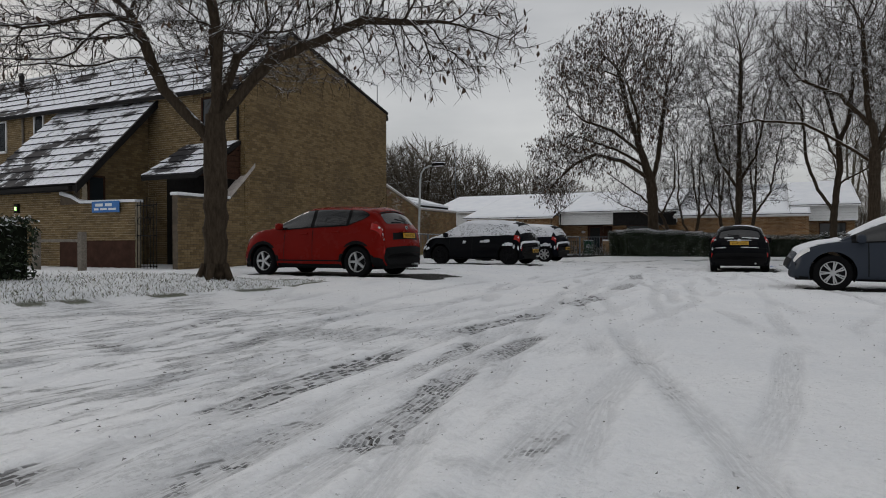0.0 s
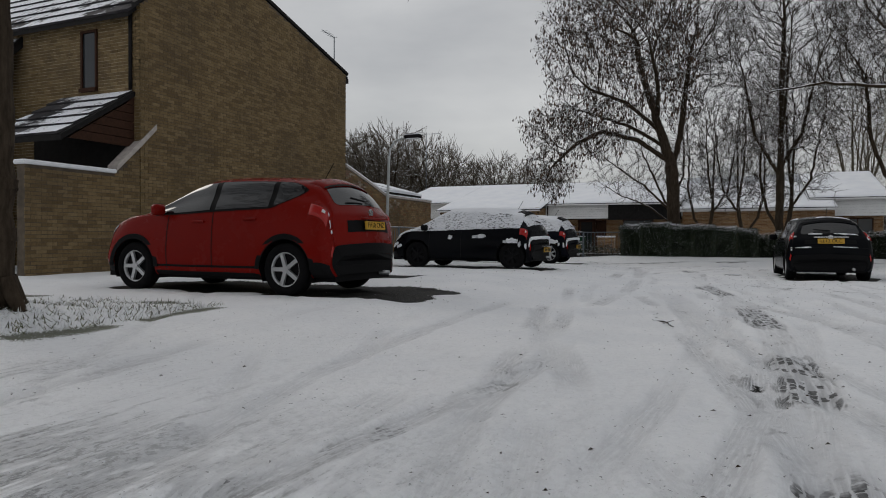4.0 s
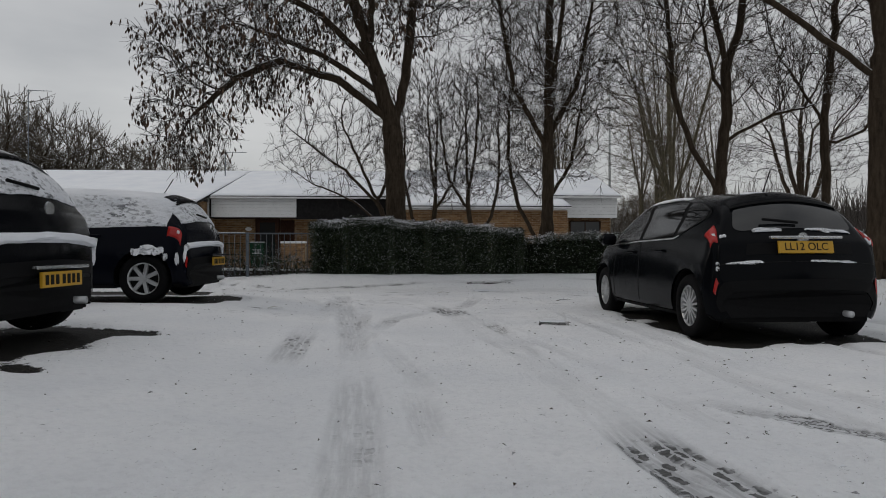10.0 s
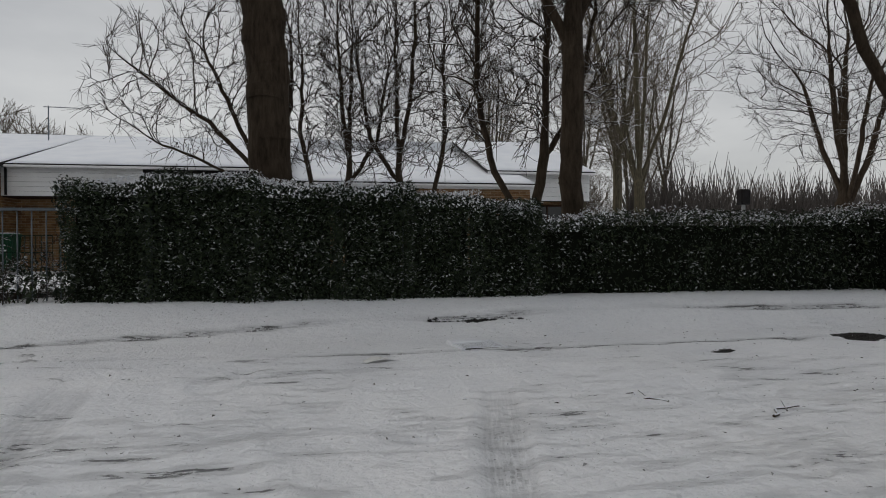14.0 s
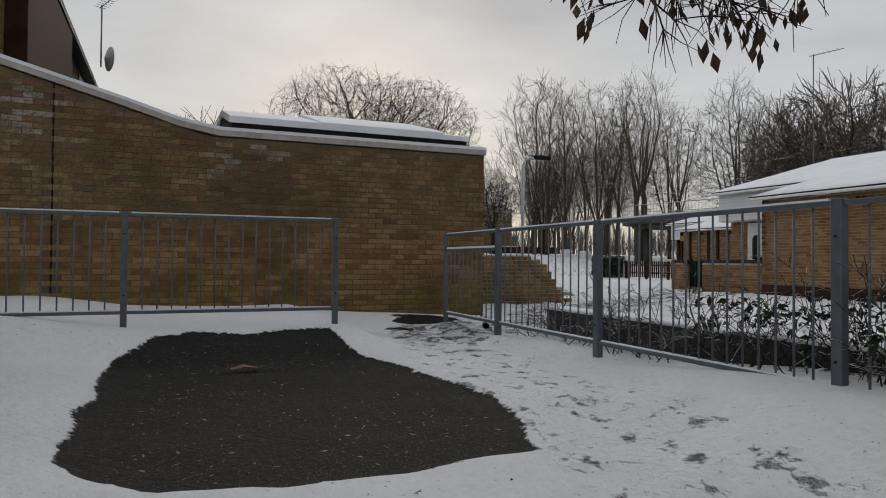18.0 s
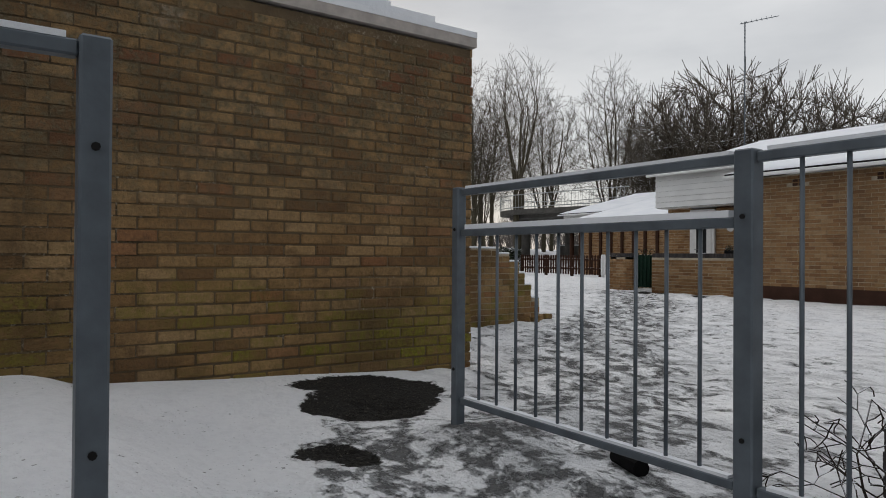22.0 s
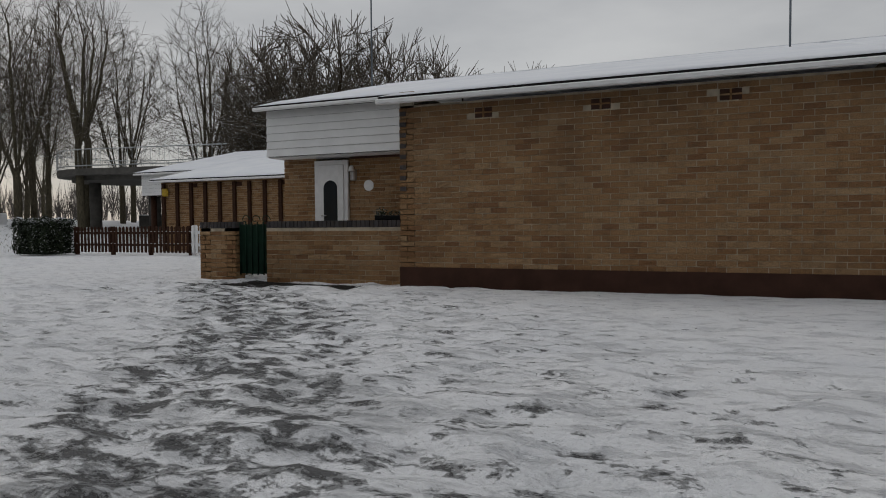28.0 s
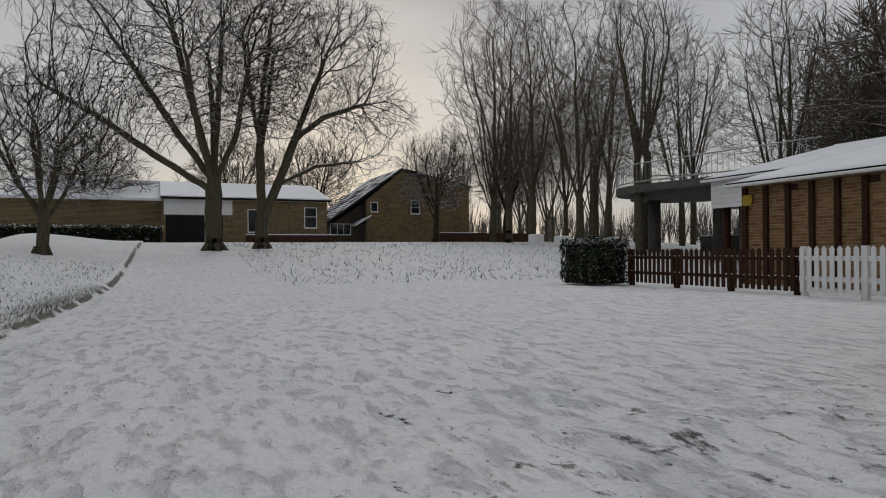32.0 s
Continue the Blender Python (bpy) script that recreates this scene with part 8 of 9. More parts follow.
# Behind the hedge
tree(stand(-4.86, 26.86), 0.23,
     [[(0, 0, -0.25), (-0.02, 0, 2.2), (-0.12, 0, 3.5), (-0.65, -0.1, 5.2), (-1.2, -0.2, 7.0), (-1.5, -0.2, 8.5)], [(-0.12, 0, 3.5), (-1.3, -0.2, 4.4), (-2.6, -0.3, 4.8), (-3.6, -0.3, 4.4), (-4.5, -0.3, 3.6)],
      [(-0.1, 0, 3.2), (0.2, 0.05, 4.6), (0.5, 0.1, 7.4)], [(-0.4, 0, 4.6), (-1.7, -0.6, 5.8), (-3.0, -1.0, 6.3)], [(-0.6, 0, 5.2), (-0.5, -1.2, 6.3), (-0.6, -2.4, 7.0)], [(-0.4, 0, 4.2), (-1.7, -0.1, 5.0), (-3.4, 0.1, 5.7)]],
     [(-1.3, -0.4, 8.0, 3.9, 3.3, 3.2, 1.0), (-3.5, -0.3, 5.0, 2.2, 1.9, 1.1, 0.45), (-4.5, -0.5, 3.3, 0.9, 1.3, 0.95, 0.2), (0.6, 0.2, 7.5, 1.6, 1.8, 2.6, 0.25)], 5,
     "tall ash tree hung with brown seed clusters", count=4410, step=0.2, spray=(3, 0.40), up=0.05, hang=5600, hang_at=lambda e: e[0] < 0.9, droop=0.12)
tree(stand(-1.32, 27.0), 0.135,
     [[(0, 0, -0.25), (0.03, 0, 4.5), (0.1, 0, 9.0)], [(0, 0, 3.2), (0.7, 0.1, 4.4), (1.1, 0.1, 6.4)], [(0, 0, 3.0), (-0.8, -0.1, 4.3), (-1.2, 0, 6.5)], [(0, 0, 3.9), (0.1, -0.8, 5.2), (0.2, -1.2, 7.0)]],
     [(0, 0, 7.6, 2.3, 2.2, 3.6, 1.0), (0.2, 0, 4.3, 1.9, 1.7, 1.0, 0.2)], 7, "tall straight tree behind the hedge", count=2100, step=0.22, spray=(2, 0.46), up=0.3)
tree(stand(2.2, 25.75), 0.135,
     [[(0, 0, -0.2), (0.02, 0, 2.0), (0.22, 0.05, 3.6), (0.15, 0, 4.7), (-0.35, 0, 6.8)], [(0.02, 0, 1.85), (-0.55, 0.05, 2.75), (-0.95, 0.1, 3.9), (-1.1, 0.1, 6.0)], [(0.15, 0, 4.4), (0.55, 0.1, 5.6), (0.7, 0.1, 7.6)],
      [(0.2, 0, 3.9), (-0.15, -0.1, 4.3), (-0.45, -0.15, 5.6)], [(0.2, 0, 3.0), (1.1, -0.2, 3.5), (2.0, -0.3, 3.7)]],
     [(-0.1, 0, 7.4, 2.6, 2.4, 3.0, 1.0), (1.3, -0.2, 4.2, 1.4, 1.2, 0.7, 0.15), (-1.3, 0, 5.2, 1.2, 1.2, 1.2, 0.2)], 15, "forked tree with snow patches on its trunk by the hedge", count=2100, step=0.22, spray=(2, 0.46), up=0.2)
tree(stand(4.8, 26.2), 0.095,
     [[(0, 0, -0.2), (0.1, 0, 2.2), (0.05, 0, 3.6), (0.3, 0, 5.6), (0.5, 0, 8.0)], [(0.05, 0, 3.4), (-0.5, 0, 4.3), (-0.9, 0, 4.8)], [(0.1, 0, 2.9), (1.0, 0, 3.3), (1.8, 0.1, 4.3)]],
     [(0.3, 0, 7.0, 2.1, 2.0, 2.6, 1.0), (-0.7, 0, 4.9, 1.0, 0.9, 0.6, 0.2), (1.6, 0, 4.4, 1.0, 0.9, 0.6, 0.2)], 16, "slender snowy tree beside the hedge", count=1260, step=0.24, spray=(2, 0.46), up=0.2)
for k, (x, y, h, r, seed, words) in enumerate(((-4.0, 35.4, 7.2, 0.10, 8, "slender forked tree in front of the bungalow"), (-2.3, 34.9, 7.4, 0.10, 9, "slender tree in front of the bungalow"), (-1.0, 29.8, 7.8, 0.095, 10, "slender tree behind the hedge"))):
    stems = [[(0, 0, -0.2), (0.05, 0, 1.1), (0.28, 0, 2.3), (0.35, 0, 5.4)], [(0.05, 0, 0.95), (-0.55, 0.1, 2.0), (-0.85, 0.1, 3.4), (-0.8, 0.1, 5.2)], [(0.28, 0, 2.2), (0.95, 0.1, 3.3), (1.25, 0.1, 5.2)], [(0.3, 0, 2.6), (0.1, -0.6, 4.0), (0.0, -0.9, 5.6)]]
    if k == 1:
        stems = [[(-p, q, z) for p, q, z in line] for line in stems]
    tree(stand(x, y), r, stems, [(0, 0, 5.2, 2.2, 2.0, 2.6, 1.0), (0, 0, 3.2, 1.9, 1.6, 1.0, 0.3)], seed, words, count=950, step=0.23, fine=0.008, spray=(2, 0.42), up=0.22, group="trees before the bungalows")
tree(stand(-5.3, 36.0), 0.10,
     [[(0, 0, -0.2), (-0.1, 0, 1.6), (-0.9, 0, 3.4), (-1.8, 0, 5.4)], [(-0.1, 0, 1.5), (-1.4, 0, 2.6), (-3.0, 0.1, 3.3)], [(-0.4, 0, 2.4), (-1.7, -0.2, 3.7), (-3.2, -0.2, 4.8)], [(-0.5, 0, 2.6), (0.2, 0.1, 4.2), (0.2, 0.1, 6.0)]],
     [(-2.0, 0, 4.6, 2.5, 1.8, 2.0, 1.0), (-0.4, 0, 5.6, 1.6, 1.6, 1.8, 0.4)], 17, "bare tree with fanning twigs in front of the bungalow", count=850, step=0.24, fine=0.0075, spray=(2, 0.42), up=0.12, group="trees before the bungalows")
tree(stand(3.12, 21.9), 0.185,
     [[(0, 0, -0.25), (0, 0, 2.6), (0.05, 0, 3.8), (-0.2, 0, 5.2), (-0.35, 0, 8.0)], [(0.05, 0, 3.5), (0.4, 0.1, 4.6), (0.55, 0.1, 7.5)], [(0, 0, 3.2), (-0.9, 0.1, 3.95), (-2.1, 0.15, 4.75), (-3.6, 0.2, 5.0), (-5.0, 0.2, 4.85)],
      [(-0.05, 0, 4.4), (-1.0, -0.1, 5.6), (-2.2, -0.2, 6.2)], [(0.2, 0.05, 3.9), (1.2, 0, 4.8), (2.4, 0, 5.4)], [(0, 0, 3.4), (0.8, -0.8, 4.4), (1.2, -1.8, 5.2)]],
     [(0, 0, 7.4, 3.6, 3.4, 2.6, 1.0), (-4.4, 0.2, 5.2, 1.6, 0.9, 0.5, 0.12), (2.4, -0.3, 4.9, 1.9, 1.9, 1.1, 0.3), (-2.2, 0, 6.1, 1.8, 1.8, 0.9, 0.2)], 12, "large tree with a forked trunk on a snowy mound", count=3150, step=0.22, spray=(2, 0.46), up=0.1)
tree(stand(9.6, 35.2), 0.22, *vase(9.0, 2.9, 13), 13, "tall snowy tree behind the hedge", count=1680, step=0.3, spray=(2, 0.5), group="trees before the bungalows")
# On the green, seen at the end of the walk
tree(stand(-52.0, 36.4), 0.36,
     [[(0, 0, -0.3), (0, 0, 3.2), (-0.1, 0.2, 6.0), (0, 0.4, 10.0)], [(0, 0, 2.6), (0.1, -2.2, 4.0), (0.2, -4.6, 5.6), (0.2, -6.6, 6.8)], [(0, 0, 3.1), (-0.4, -1.6, 5.4), (-0.6, -3.6, 8.6)], [(0, 0, 3.3), (0.4, -0.8, 6.0), (0.5, -1.8, 10.0)], [(0, 0, 3.0), (0.5, 0.9, 5.0), (0.8, 1.5, 8.6)], [(0, 0, 3.4), (-1.2, 0.1, 5.6), (-2.2, 0, 8.8)], [(0, 0, 2.9), (1.6, -0.7, 4.8), (3.0, -1.2, 7.6)]],
     [(0, -1.4, 9.2, 4.8, 6.2, 4.2, 1.0), (0, -5.4, 6.6, 2.6, 3.0, 1.7, 0.3), (0, -0.5, 6.0, 4.0, 5.0, 1.6, 0.2)], 21, "broad bare tree with many limbs on the green", count=4620, step=0.32, bark="bark_green", fine=0.0105, spray=(1, 0.75), up=0.1, droop=0.14)
tree(stand(-53.0, 38.6), 0.30,
     [[(0, 0, -0.3), (0.0, 0.0, 2.2), (0.1, -0.1, 5.5), (0, 0.4, 10.0)], [(0, 0, 1.3), (0, 0.9, 3.4), (0, 1.7, 5.6), (0, 3.0, 9.0)], [(0, 0.7, 3.0), (0, 2.6, 4.0), (0, 4.6, 4.3)], [(0, 1.5, 5.2), (0, 3.0, 6.4), (0, 5.0, 7.2)], [(0.1, 0, 4.6), (1.0, -0.6, 7.0), (1.6, -1.0, 9.5)], [(0.1, 0, 4.8), (-1.2, 0.5, 7.0), (-2.0, 0.9, 9.5)]],
     [(0, 1.8, 9.2, 4.0, 4.6, 4.0, 1.0), (0, 5.0, 6.8, 2.2, 2.6, 1.8, 0.3), (0, 4.4, 4.4, 1.4, 2.2, 0.8, 0.1)], 22, "broad bare tree with a split trunk on the green", count=3990, step=0.32, bark="bark_green", fine=0.0105, spray=(1, 0.75), up=0.1, droop=0.14)
tree(stand(-47.5, 30.4), 0.2, *vase(6.6, 2.9, 23, 0.2, 6), 23, "small round bare tree on the green", count=1890, step=0.26, bark="bark_green", fine=0.010, spray=(1, 0.6), group="small bare trees")
for k, (x, y, h, r, seed) in enumerate(((-64, 52.0, 7.5, 0.2, 24), (-62.0, 56.5, 8.5, 0.24, 25))):
    tree(stand(x, y), r, *vase(h, 2.6, seed, 0.25, 6), seed, "bare tree in front of the far house", count=1470, step=0.3, fine=0.011, spray=(1, 0.75), bends=1, group="small bare trees")


def build_woods():
    """Rows of tall trees beyond the bungalows, a few shapes used again and again."""
    rng = random.Random(9)

    def copies(kinds, spots):
        for x, y, s in spots:
            m = pose(x, y, ground_at(x, y) - 0.1, 0, 0, rng.uniform(0, 360)) @ Matrix.Diagonal((s, s, s * rng.uniform(0.94, 1.06), 1))
            copy_thing(rng.choice(kinds), m).matrix_world = m
    shapes = ((13.4, 3.2, 0.2, 6), (14.0, 2.8, 0.3, 5), (13.6, 3.5, 0.16, 7), (14.4, 2.6, 0.34, 5))
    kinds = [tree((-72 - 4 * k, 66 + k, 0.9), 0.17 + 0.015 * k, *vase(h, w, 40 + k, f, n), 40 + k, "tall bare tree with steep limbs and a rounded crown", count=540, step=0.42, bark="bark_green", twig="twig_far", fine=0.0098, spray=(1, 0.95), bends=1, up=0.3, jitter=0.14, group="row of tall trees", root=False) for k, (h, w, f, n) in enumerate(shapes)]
    spots = [(-66 + 2.5 * k + rng.uniform(-0.7, 0.7), 63 + rng.uniform(-1, 11), rng.uniform(0.96, 1.12)) for k in range(11)]
    spots += [(-62 + 2.9 * k + rng.uniform(-0.8, 0.8), 56 + rng.uniform(-2, 4) + 0.5 * k, rng.uniform(1.0, 1.2)) for k in range(6)]
    spots += [(-100 + 2.9 * k, 66 + rng.uniform(-4, 8), rng.uniform(0.8, 1.0)) for k in range(10)]
    for k in range(8):  # behind the terrace, to the north-east
        y = 47 + 3.6 * k * (0.7 + 0.5 * rng.random())
        spots.append((rng.uniform(4.5, 0.5 * (y - 15) - 4.5), y, rng.uniform(0.95, 1.25)))
    copies(kinds, spots)
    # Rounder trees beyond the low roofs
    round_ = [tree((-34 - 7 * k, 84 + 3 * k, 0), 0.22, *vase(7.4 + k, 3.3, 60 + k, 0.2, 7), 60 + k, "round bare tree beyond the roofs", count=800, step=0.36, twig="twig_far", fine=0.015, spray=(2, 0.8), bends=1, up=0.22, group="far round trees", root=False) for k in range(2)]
    spots = [(-30 + 2.6 * k + rng.uniform(-1.5, 1.5), 86 + rng.uniform(-6, 10), rng.uniform(0.7, 1.0)) for k in range(22)]
    spots += [(-31, 22.0, 0.68), (-28, 29.2, 0.66), (-30, 26.0, 0.74), (-27.5, 24.0, 0.66), (-38, 72, 1.3), (-70, 30, 1.0), (-78, 40, 1.2), (-80, 47, 1.2), (-40, 2, 1.1), (-46, 8, 1.2)]
    copies(round_, spots)
    copies(round_, [(-36.5, 64, 1.75), (-32.5, 66, 1.5), (-29.0, 67, 1.3), (-25.5, 68, 1.25), (-22.0, 70, 1.1)])
    copies(round_, [(-40.0, 67, 1.6), (-20.0, 78, 1.0), (-15.5, 82, 0.95), (-43.5, 70, 1.5)])
    # Distant wood, too thick to count
    segs = []

    def bush(x, y, z, h, n, r):
        for _ in range(n):
            a, lean = rng.uniform(0, 6.28), rng.uniform(0.05, 0.42)
            p = Vector((x + rng.uniform(-0.4, 0.4), y, z + rng.uniform(0, 0.35) * h))
            q = p + Vector((lean * math.cos(a), lean * math.sin(a), 1)) * h * rng.uniform(0.35, 0.5)
            e = q + Vector((rng.uniform(-0.3, 0.3) + 0.3 * lean * math.cos(a), 0, 0.8)) * h * rng.uniform(0.2, 0.32)
            segs.append((p, q, r, r * 0.6))
            segs.append((q, e, r * 0.6, r * 0.3))
            segs.append((p.lerp(q, 0.6), p.lerp(q, 0.6) + Vector((rng.uniform(-0.4, 0.4), 0, 0.5)) * h * 0.35, r * 0.5, r * 0.25))
    for k in range(2200):
        a = rng.uniform(-0.2, 3.4)
        d = rng.uniform(105, 150)
        x, y = -20 + d * math.cos(a), 30 + d * math.sin(a)
        h = rng.uniform(4, 9.5)
        z = ground_at(x, y) - 0.5
        bush(x, y, z, h, 8, 0.05)
    for k in range(1400):
        x, y = rng.uniform(6, 75), rng.uniform(54, 80)
        if x + 4.5 > 0.5 * (y - 15) - 3:
            bush(x, y, -0.5, rng.uniform(2.5, 6.8), 14, 0.05)
    w = thing("far_wood", (-20, 130, 0), 0, "distant bare winter wood", "woods", kind="stuff")
    w.matrix_world = Matrix()
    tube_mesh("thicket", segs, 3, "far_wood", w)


build_woods()

# ---- lamps, aerials and small things ----


def build_lamps():
    l = thing("street_lamp", (-12.75, 18.75, 0.05), 0, "short grey street lamp with a curved arm", "street lamp")
    rod("pole", (0, 0, -0.2), (0.12, 0, 3.35), 0.055, "lamp_grey", l, r1=0.04, n=12)
    pts = [(0.12, 3.35), (0.17, 3.6), (0.30, 3.78), (0.50, 3.86), (0.72, 3.90)]
    bm = bmesh.new()
    for (a, b), (c, d) in zip(pts, pts[1:]):
        cyl(bm, (a, 0, b), (c, 0, d), 0.035, n=8)
    part("arm", bm, "lamp_grey", l, "", True)
    bm = bmesh.new()
    bx(bm, 0.66, -0.11, 3.86, 1.22, 0.11, 3.97, 0.035)
    head = part("lantern", bm, "dark_fascia", l)
    slab("snow_cap", 0.7, -0.09, 3.97, 1.18, 0.09, 3.99, "snow", head)
    slab("lens", 0.75, -0.08, 3.84, 1.15, 0.08, 3.862, "lens_clear", head)
    p = thing("lamp_post", (-23.64, 32.95, 0.0), 0, "grey lamp post with yellow tape wrapped round its base", "street lamp")
    rod("pole", (0, 0, 0.85), (0, 0, 3.75), 0.05, "lamp_grey", p, n=14)
    rod("base", (0, 0, -0.2), (0, 0, 0.95), 0.072, "lamp_grey", p, n=14)
    bm = bmesh.new()
    for (a, b), (c, d) in zip(((0.0, 3.72), (0.06, 3.88), (0.2, 3.97)), ((0.06, 3.88), (0.2, 3.97), (0.42, 4.0))):
        cyl(bm, (0, a, b), (0, c, d), 0.035, n=8)
    part("arm", bm, "lamp_grey", p, "", True)
    bm = bmesh.new()
    bx(bm, -0.1, 0.36, 3.95, 0.1, 0.95, 4.07, 0.03)
    part("lantern", bm, "dark_fascia", p)
    rng = random.Random(3)
    for k in range(9):
        bm = bmesh.new()
        z = 0.2 + 0.075 * k
        ring = [[bm.verts.new(((0.08 + rng.uniform(0, 0.014)) * math.cos(i * math.pi / 10), (0.08 + rng.uniform(0, 0.014)) * math.sin(i * math.pi / 10), z + dz + 0.012 * math.sin(i + k))) for i in range(20)] for dz in (0, 0.085)]
        for i in range(20):
            bm.faces.new((ring[0][i], ring[0][(i + 1) % 20], ring[1][(i + 1) % 20], ring[1][i]))
        part("tape", bm, "tape_yellow", p)
    bm = bmesh.new()
    for k in range(4):
        z = 0.28 + 0.1 * k
        vs = [bm.verts.new(c) for c in ((0.07, -0.04, z), (0.17 + 0.03 * (k % 2), -0.08, z - 0.03), (0.15, -0.06, z + 0.06), (0.07, -0.03, z + 0.08))]
        bm.faces.new(vs)
    part("tape_end", bm, "tape_yellow", p)
    for x, y, z0, z1, label in ((-23.45, 45.1, 4.4, 8.6, "tall television mast on the bungalow roof"), (-13.65, 44.3, 4.2, 5.5, "bent television aerial on the bungalow roof"), (-26.0, 21.2, 6.0, 7.7, "television aerial with a dish on the house")):
        a = thing("roof_aerial", (x, y, z0), 25, label, "aerial", "roof aerials")
        h = z1 - z0
        rod("mast", (0, 0, 0), (0, 0, h), 0.022, "galvanised", a, n=8)
        rod("boom", (-0.15, 0, h - 0.05), (1.0, 0, h + 0.02), 0.013, "galvanised", a, n=6)
        for k in range(7):
            rod("element", (0.15 * k - 0.1, -0.16, h - 0.04 + 0.01 * k), (0.15 * k - 0.1, 0.16, h - 0.04 + 0.01 * k), 0.007, "galvanised", a, n=5)
        if x < -25:
            bm = bmesh.new()
            bmesh.ops.create_cone(bm, cap_ends=True, segments=20, radius1=0.34, radius2=0.05, depth=0.12, matrix=Matrix.Translation((-0.1, 0.2, 0.3)) @ Matrix.Rotation(math.pi / 2, 4, "X"))
            part("dish", bm, "lamp_grey", a)


build_lamps()


def build_mast():
    m = thing("lighting_mast", (18.0, 88.0, 0), 0, "very tall thin lighting mast far beyond the trees", "lamp mast")
    rod("pole", (0, 0, -0.5), (0, 0, 22.5), 0.20, "lamp_grey", m, r1=0.09, n=8)
    for k in range(4):
        a = k * math.pi / 2 + 0.4
        bm = bmesh.new()
        bx(bm, -0.35, -0.2, -0.12, 0.35, 0.2, 0.12, 0.04)
        o = part("lantern", bm, "dark_fascia", m)
        o.matrix_local = pose(0.75 * math.cos(a), 0.75 * math.sin(a), 22.4, 0, 0, math.degrees(a))
    p = thing("path_lamp", (6.4, 35.0, 0), 0, "short post with a dark lantern head behind the hedge", "lamp post")
    rod("pole", (0, 0, -0.3), (0, 0, 1.75), 0.05, "lamp_grey", p, n=10)
    bm = bmesh.new()
    bx(bm, -0.13, -0.13, 1.75, 0.13, 0.13, 2.15, 0.03)
    part("lantern", bm, "dark_fascia", p)


build_mast()


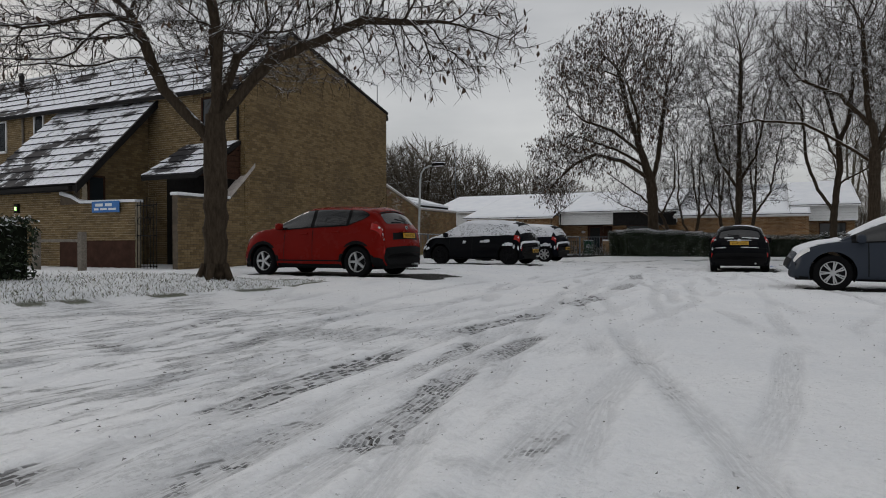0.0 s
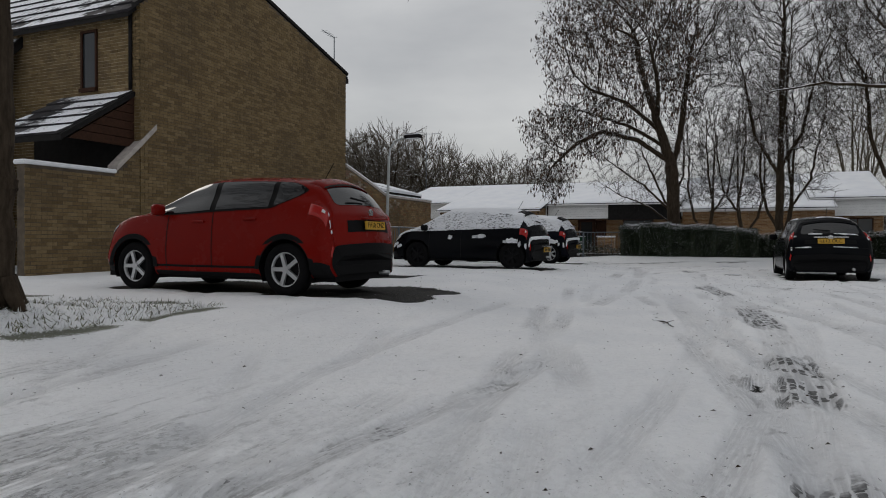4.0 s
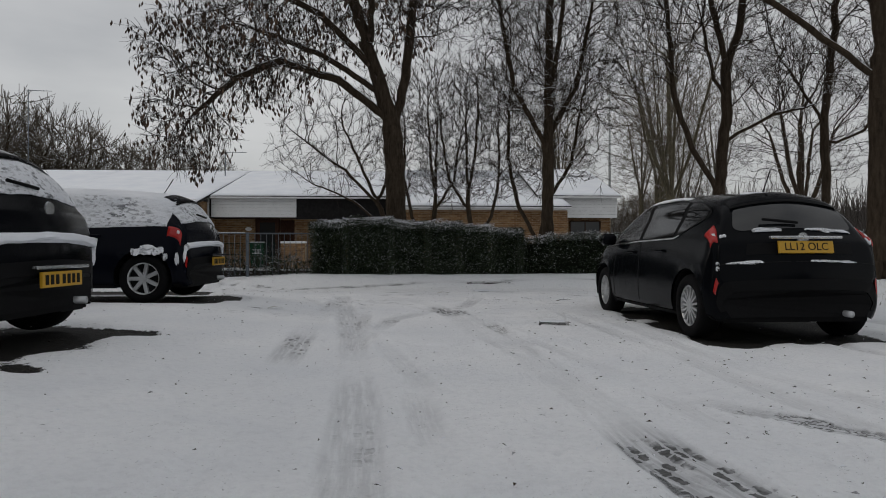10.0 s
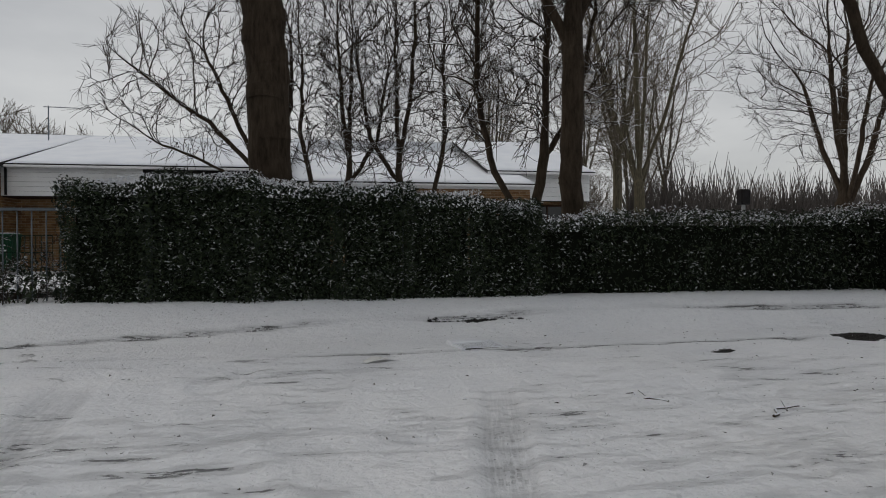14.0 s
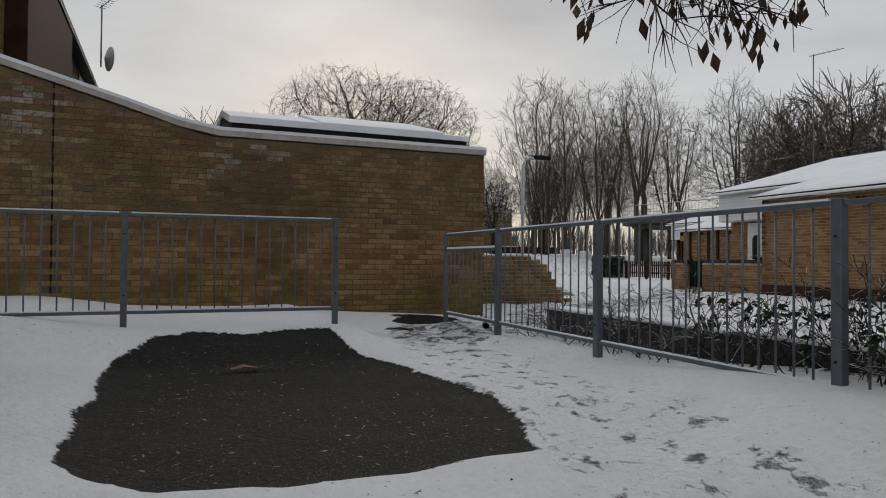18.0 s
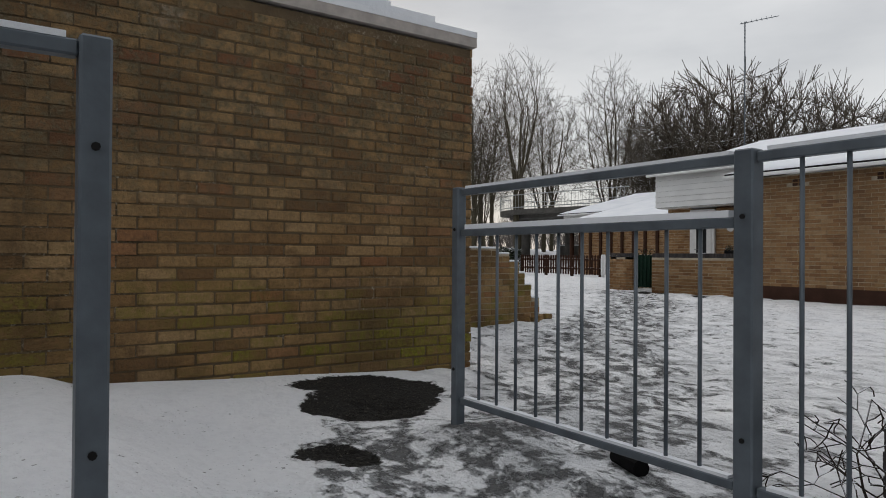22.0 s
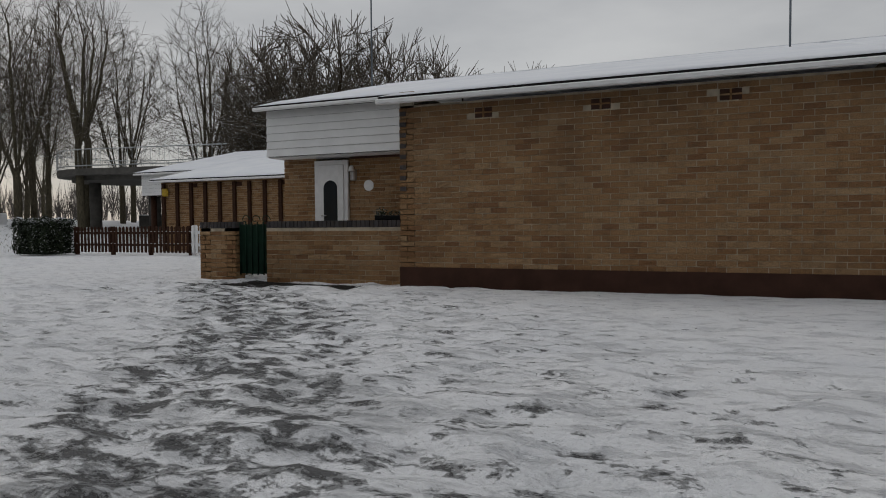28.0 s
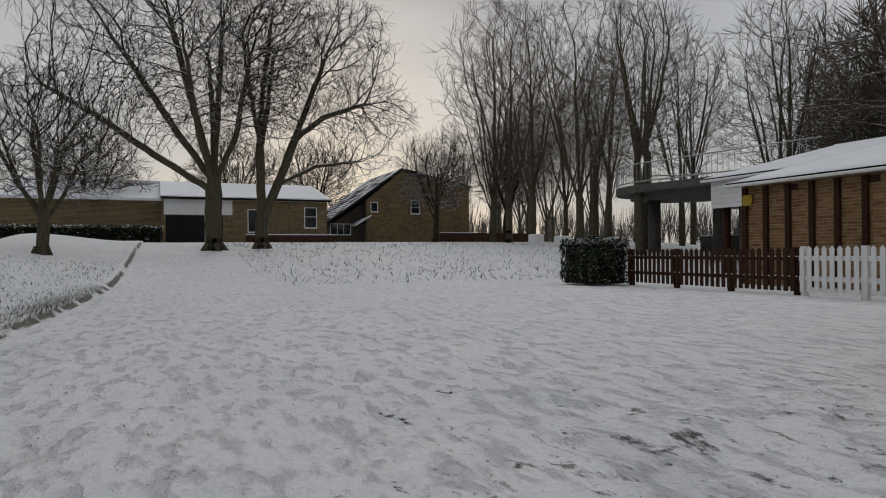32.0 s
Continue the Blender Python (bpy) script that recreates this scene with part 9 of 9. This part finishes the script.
def build_litter():
    rng = random.Random(17)

    def lay(name, shape, mat, x, y, turn, label, cat, lift=0.0):
        bm = bmesh.new()
        shape(bm)
        o = part(name, bm, mat)
        o.matrix_world = pose(x, y, ground_at(x, y) + lift, 0, 0, turn)
        return tagged(o, label, cat)

    def stick(ln, r, bend):
        def f(bm):
            p = Vector((-ln / 2, 0, 0.01))
            for k in range(6):
                q = p + Vector((ln / 6, bend * math.sin(k * 1.3), 0.012 * math.sin(k * 2.1)))
                cyl(bm, p, q, r * (1 - 0.1 * k), r * (0.9 - 0.1 * k), n=6)
                p = q
            cyl(bm, (0, 0, 0.01), (ln * 0.12, ln * 0.16, 0.05), r * 0.5, r * 0.2, n=5)
        return f
    lay("fallen_stick", stick(0.55, 0.017, 0.05), "bark", -3.55, 7.6, -65, "broken dark stick lying in the snow", "stick")
    lay("fallen_twig", stick(0.3, 0.008, 0.04), "bark", -2.0, 22.2, 30, "thin fallen twig on the snow", "twig")
    lay("fallen_twig", stick(0.26, 0.007, 0.05), "bark", -2.55, 22.6, 120, "thin fallen twig on the snow", "twig")

    def can(bm):
        cyl(bm, (-0.085, 0, 0.034), (0.085, 0, 0.034), 0.033, n=14)
    lay("drink_can", can, "black_plastic", -12.6, 26.36, 160, "crushed dark drinks can in the snow", "can")

    def wrapper(bm):
        vs = [bm.verts.new(c) for c in ((-0.11, -0.03, 0.004), (0.0, -0.045, 0.03), (0.12, -0.02, 0.012), (0.10, 0.04, 0.006), (-0.02, 0.05, 0.035), (-0.12, 0.03, 0.01))]
        bm.faces.new((vs[0], vs[1], vs[4], vs[5]))
        bm.faces.new((vs[1], vs[2], vs[3], vs[4]))
    lay("litter", wrapper, "litter_brown", -11.1, 23.55, 80, "pinkish crumpled wrapper on the tarmac", "litter", -0.01)
    lay("litter", wrapper, "litter_white", -3.9, 24.0, 20, "white crumpled scrap of paper on the snow", "litter")
    lay("litter", wrapper, "sign_blue", 0.05, 22.3, 40, "small blue crumpled packet on the snow", "litter")
    lay("litter", wrapper, "litter_white", -6.2, 19.9, 10, "small pale scrap beside the parked car", "litter")
    # Tan leaf scraps on the bare tarmac of the bay
    rr = np.random.default_rng(71)
    V, F = [], []
    for _ in range(520):
        x, y = rr.uniform(-11.9, -8.4), rr.uniform(22.8, 24.75)
        z, a, ln, wd = ground_at(x, y) - 0.030 + rr.uniform(0, 0.006), rr.uniform(0, 6.28), rr.uniform(0.008, 0.026), rr.uniform(0.003, 0.008)
        c, d, b = math.cos(a), math.sin(a), len(V)
        V += [(x - c * ln, y - d * ln, z), (x + d * wd, y - c * wd, z + 0.004), (x + c * ln, y + d * ln, z + rr.uniform(0, 0.008)), (x - d * wd, y + c * wd, z + 0.002)]
        F.append((b, b + 1, b + 2, b + 3))
    W, K = [], []
    for k in range(2600):
        x, y = (rr.uniform(-8, 2), rr.uniform(-4.5, 25.2)) if k < 1900 else (rr.normal(-2.6, 0.9), rr.uniform(-4.5, 18))
        z, a, ln, wd = ground_at(x, y) + rr.uniform(0.0, 0.02), rr.uniform(0, 6.28), rr.uniform(0.004, 0.018), rr.uniform(0.003, 0.009)
        c, d, b = math.cos(a), math.sin(a), len(W)
        W += [(x - c * ln, y - d * ln, z), (x + d * wd, y - c * wd, z + 0.006), (x + c * ln, y + d * ln, z + 0.004), (x - d * wd, y + c * wd, z + 0.010)]
        K.append((b, b + 1, b + 2, b + 3))
    tagged(mesh_part("leaf_crumb", W, K, "bark"), "dark leaf and bark crumbs scattered over the snow", "debris", kind="stuff")
    tagged(mesh_part("leaf_litter", V, F, "leaf_tan"), "tan leaf scraps scattered over the bare tarmac", "leaves", kind="stuff")
    # Drain grating by the black hatchback
    for gx, gy, turn, size, words in ((-2.8, 18.9, -12, 0.85, "square cast iron drain grating half cleared of snow"), (-3.05, 24.6, 8, 0.8, "cast iron drain grating nearly hidden by snow")):
        g = thing("drain_grate", (gx, gy, ground_at(gx, gy) + (0.002 if gy < 20 else 0.014)), turn, words, "drain", "drain gratings")
        slab("pit", -0.22 * size, -0.24 * size, -0.03, 0.22 * size, 0.24 * size, -0.006, "ink", g)
        for k in range(7):
            slab("bar", -0.21 * size, (-0.21 + 0.065 * k) * size, -0.012, 0.21 * size, (-0.18 + 0.065 * k) * size, -0.002, "dark_fascia" if gy < 20 else "snow", g)
        for x0, x1 in ((-0.25, -0.215), (0.215, 0.25)):
            slab("frame", x0 * size, -0.26 * size, -0.03, x1 * size, 0.26 * size, 0.0, "dark_fascia" if gy < 20 else "snow", g)
        bm = bmesh.new()
        bx(bm, -0.24 * size, 0.08 * size, -0.008, 0.1 * size, 0.25 * size, 0.012, 0.008)
        part("snow_cap", bm, "snow", g)
    # The low brick edging behind the railings
    e = thing("planter_wall", (-9.4, 26.75, 0.0), 0, "low dark brick planter wall behind the railings", "wall")
    brick_wall(e, (-2.5, 0), (2.6, 0), -0.1, 0.30, (0, -1), "brick_blue", 151, 0.2, "mortar_dark")
    slab("snow_cap", -2.5, -0.02, 0.30, 2.6, 0.2, 0.335, "snow", e, bevel=0.012)
    # Brambles and low shrubs along the railings
    for x, y, h, n, seed in ((-7.6, 26.45, 0.6, 26, 1), (-8.8, 26.5, 0.55, 26, 2), (-10.0, 26.5, 0.5, 22, 3), (-11.4, 26.55, 0.45, 20, 4), (-7.1, 26.1, 0.4, 22, 5)):
        s = thing("bramble", (x, y, ground_at(x, y)), 0, "bare bramble shrub dusted with snow by the railings", "shrub", "brambles along the railings")
        r2 = np.random.default_rng(seed)
        out, tips = [[], [], []], []
        PB = dict(levels=3, segs=(4, 3, 2), wob=(0.25, 0.3, 0.3), up=(0.0, 0.0, 0.0), kids=(1.2, 1.2, 0), start=(0.3, 0.3, 0), angle=(45, 45, 40), ratio=(0.5, 0.5, 0.4), fine=0.0025)
        for _ in range(n):
            grow(r2, out, Vector((r2.uniform(-0.5, 0.5), r2.uniform(-0.12, 0.25), -0.02)), Vector((r2.normal(0, 0.7), r2.normal(0, 0.4), 0.9)).normalized(), h * r2.uniform(0.6, 1.3), 0.006, 0, PB, tips)
        tagged(tube_mesh("stem", sum(out, []), 3, "twig", s), kind="stuff")
        if seed in (1, 5, 2):
            leaf_cloud("leaf", [(-0.5, -0.2, 0.02, 0.5, 0.3, h * 0.75)], 420, 0.035, s, 160 + seed)
    # Tufts of grass through the snow on the verge and the bank
    rr = np.random.default_rng(33)
    V, F = [], []
    spots = []
    for _ in range(30000):
        c = rr.random()
        size = 1.0
        if c < 0.34:
            y = rr.uniform(-3.5, 6.3)
            x = -8.15 + 0.10 * (y - 6) - abs(rr.normal(0, 2.4)) * rr.random() ** 0.5
        elif c < 0.52:
            x, y = rr.uniform(1.6, 7), rr.uniform(16, 25.6)
        elif c < 0.74:
            x = rr.uniform(-38, -20)
            y = float(bank_edge(x)) - 0.02 - abs(rr.normal(0, 0.25))
        elif c < 0.86:
            x, size = rr.uniform(-46, -22), 1.6
            y = float(bank_edge(x)) - rr.uniform(0.2, 4.5)
        else:
            x, y, size = rr.uniform(-58, -38), rr.uniform(37, 58), 2.6
        spots.append((x, y, size))
    heights = ground_height(np.array([p[0] for p in spots]), np.array([p[1] for p in spots]))
    for (x, y, size), z in zip(spots, heights):
        h, a = size * rr.uniform(0.02, 0.06), rr.uniform(0, 6.28)
        dx, dy = 0.007 * size * math.cos(a), 0.007 * size * math.sin(a)
        lx, ly = rr.normal(0, 0.035 * size, 2)
        b = len(V)
        V += [(x - dx, y - dy, z - 0.01), (x + dx, y + dy, z - 0.01), (x + lx, y + ly, z + h)]
        F.append((b, b + 1, b + 2))
    g2 = tagged(mesh_part("grass_tuft", V, F, "grass_blade"), "thin winter grass poking through the snow", "grass", kind="stuff")


build_litter()
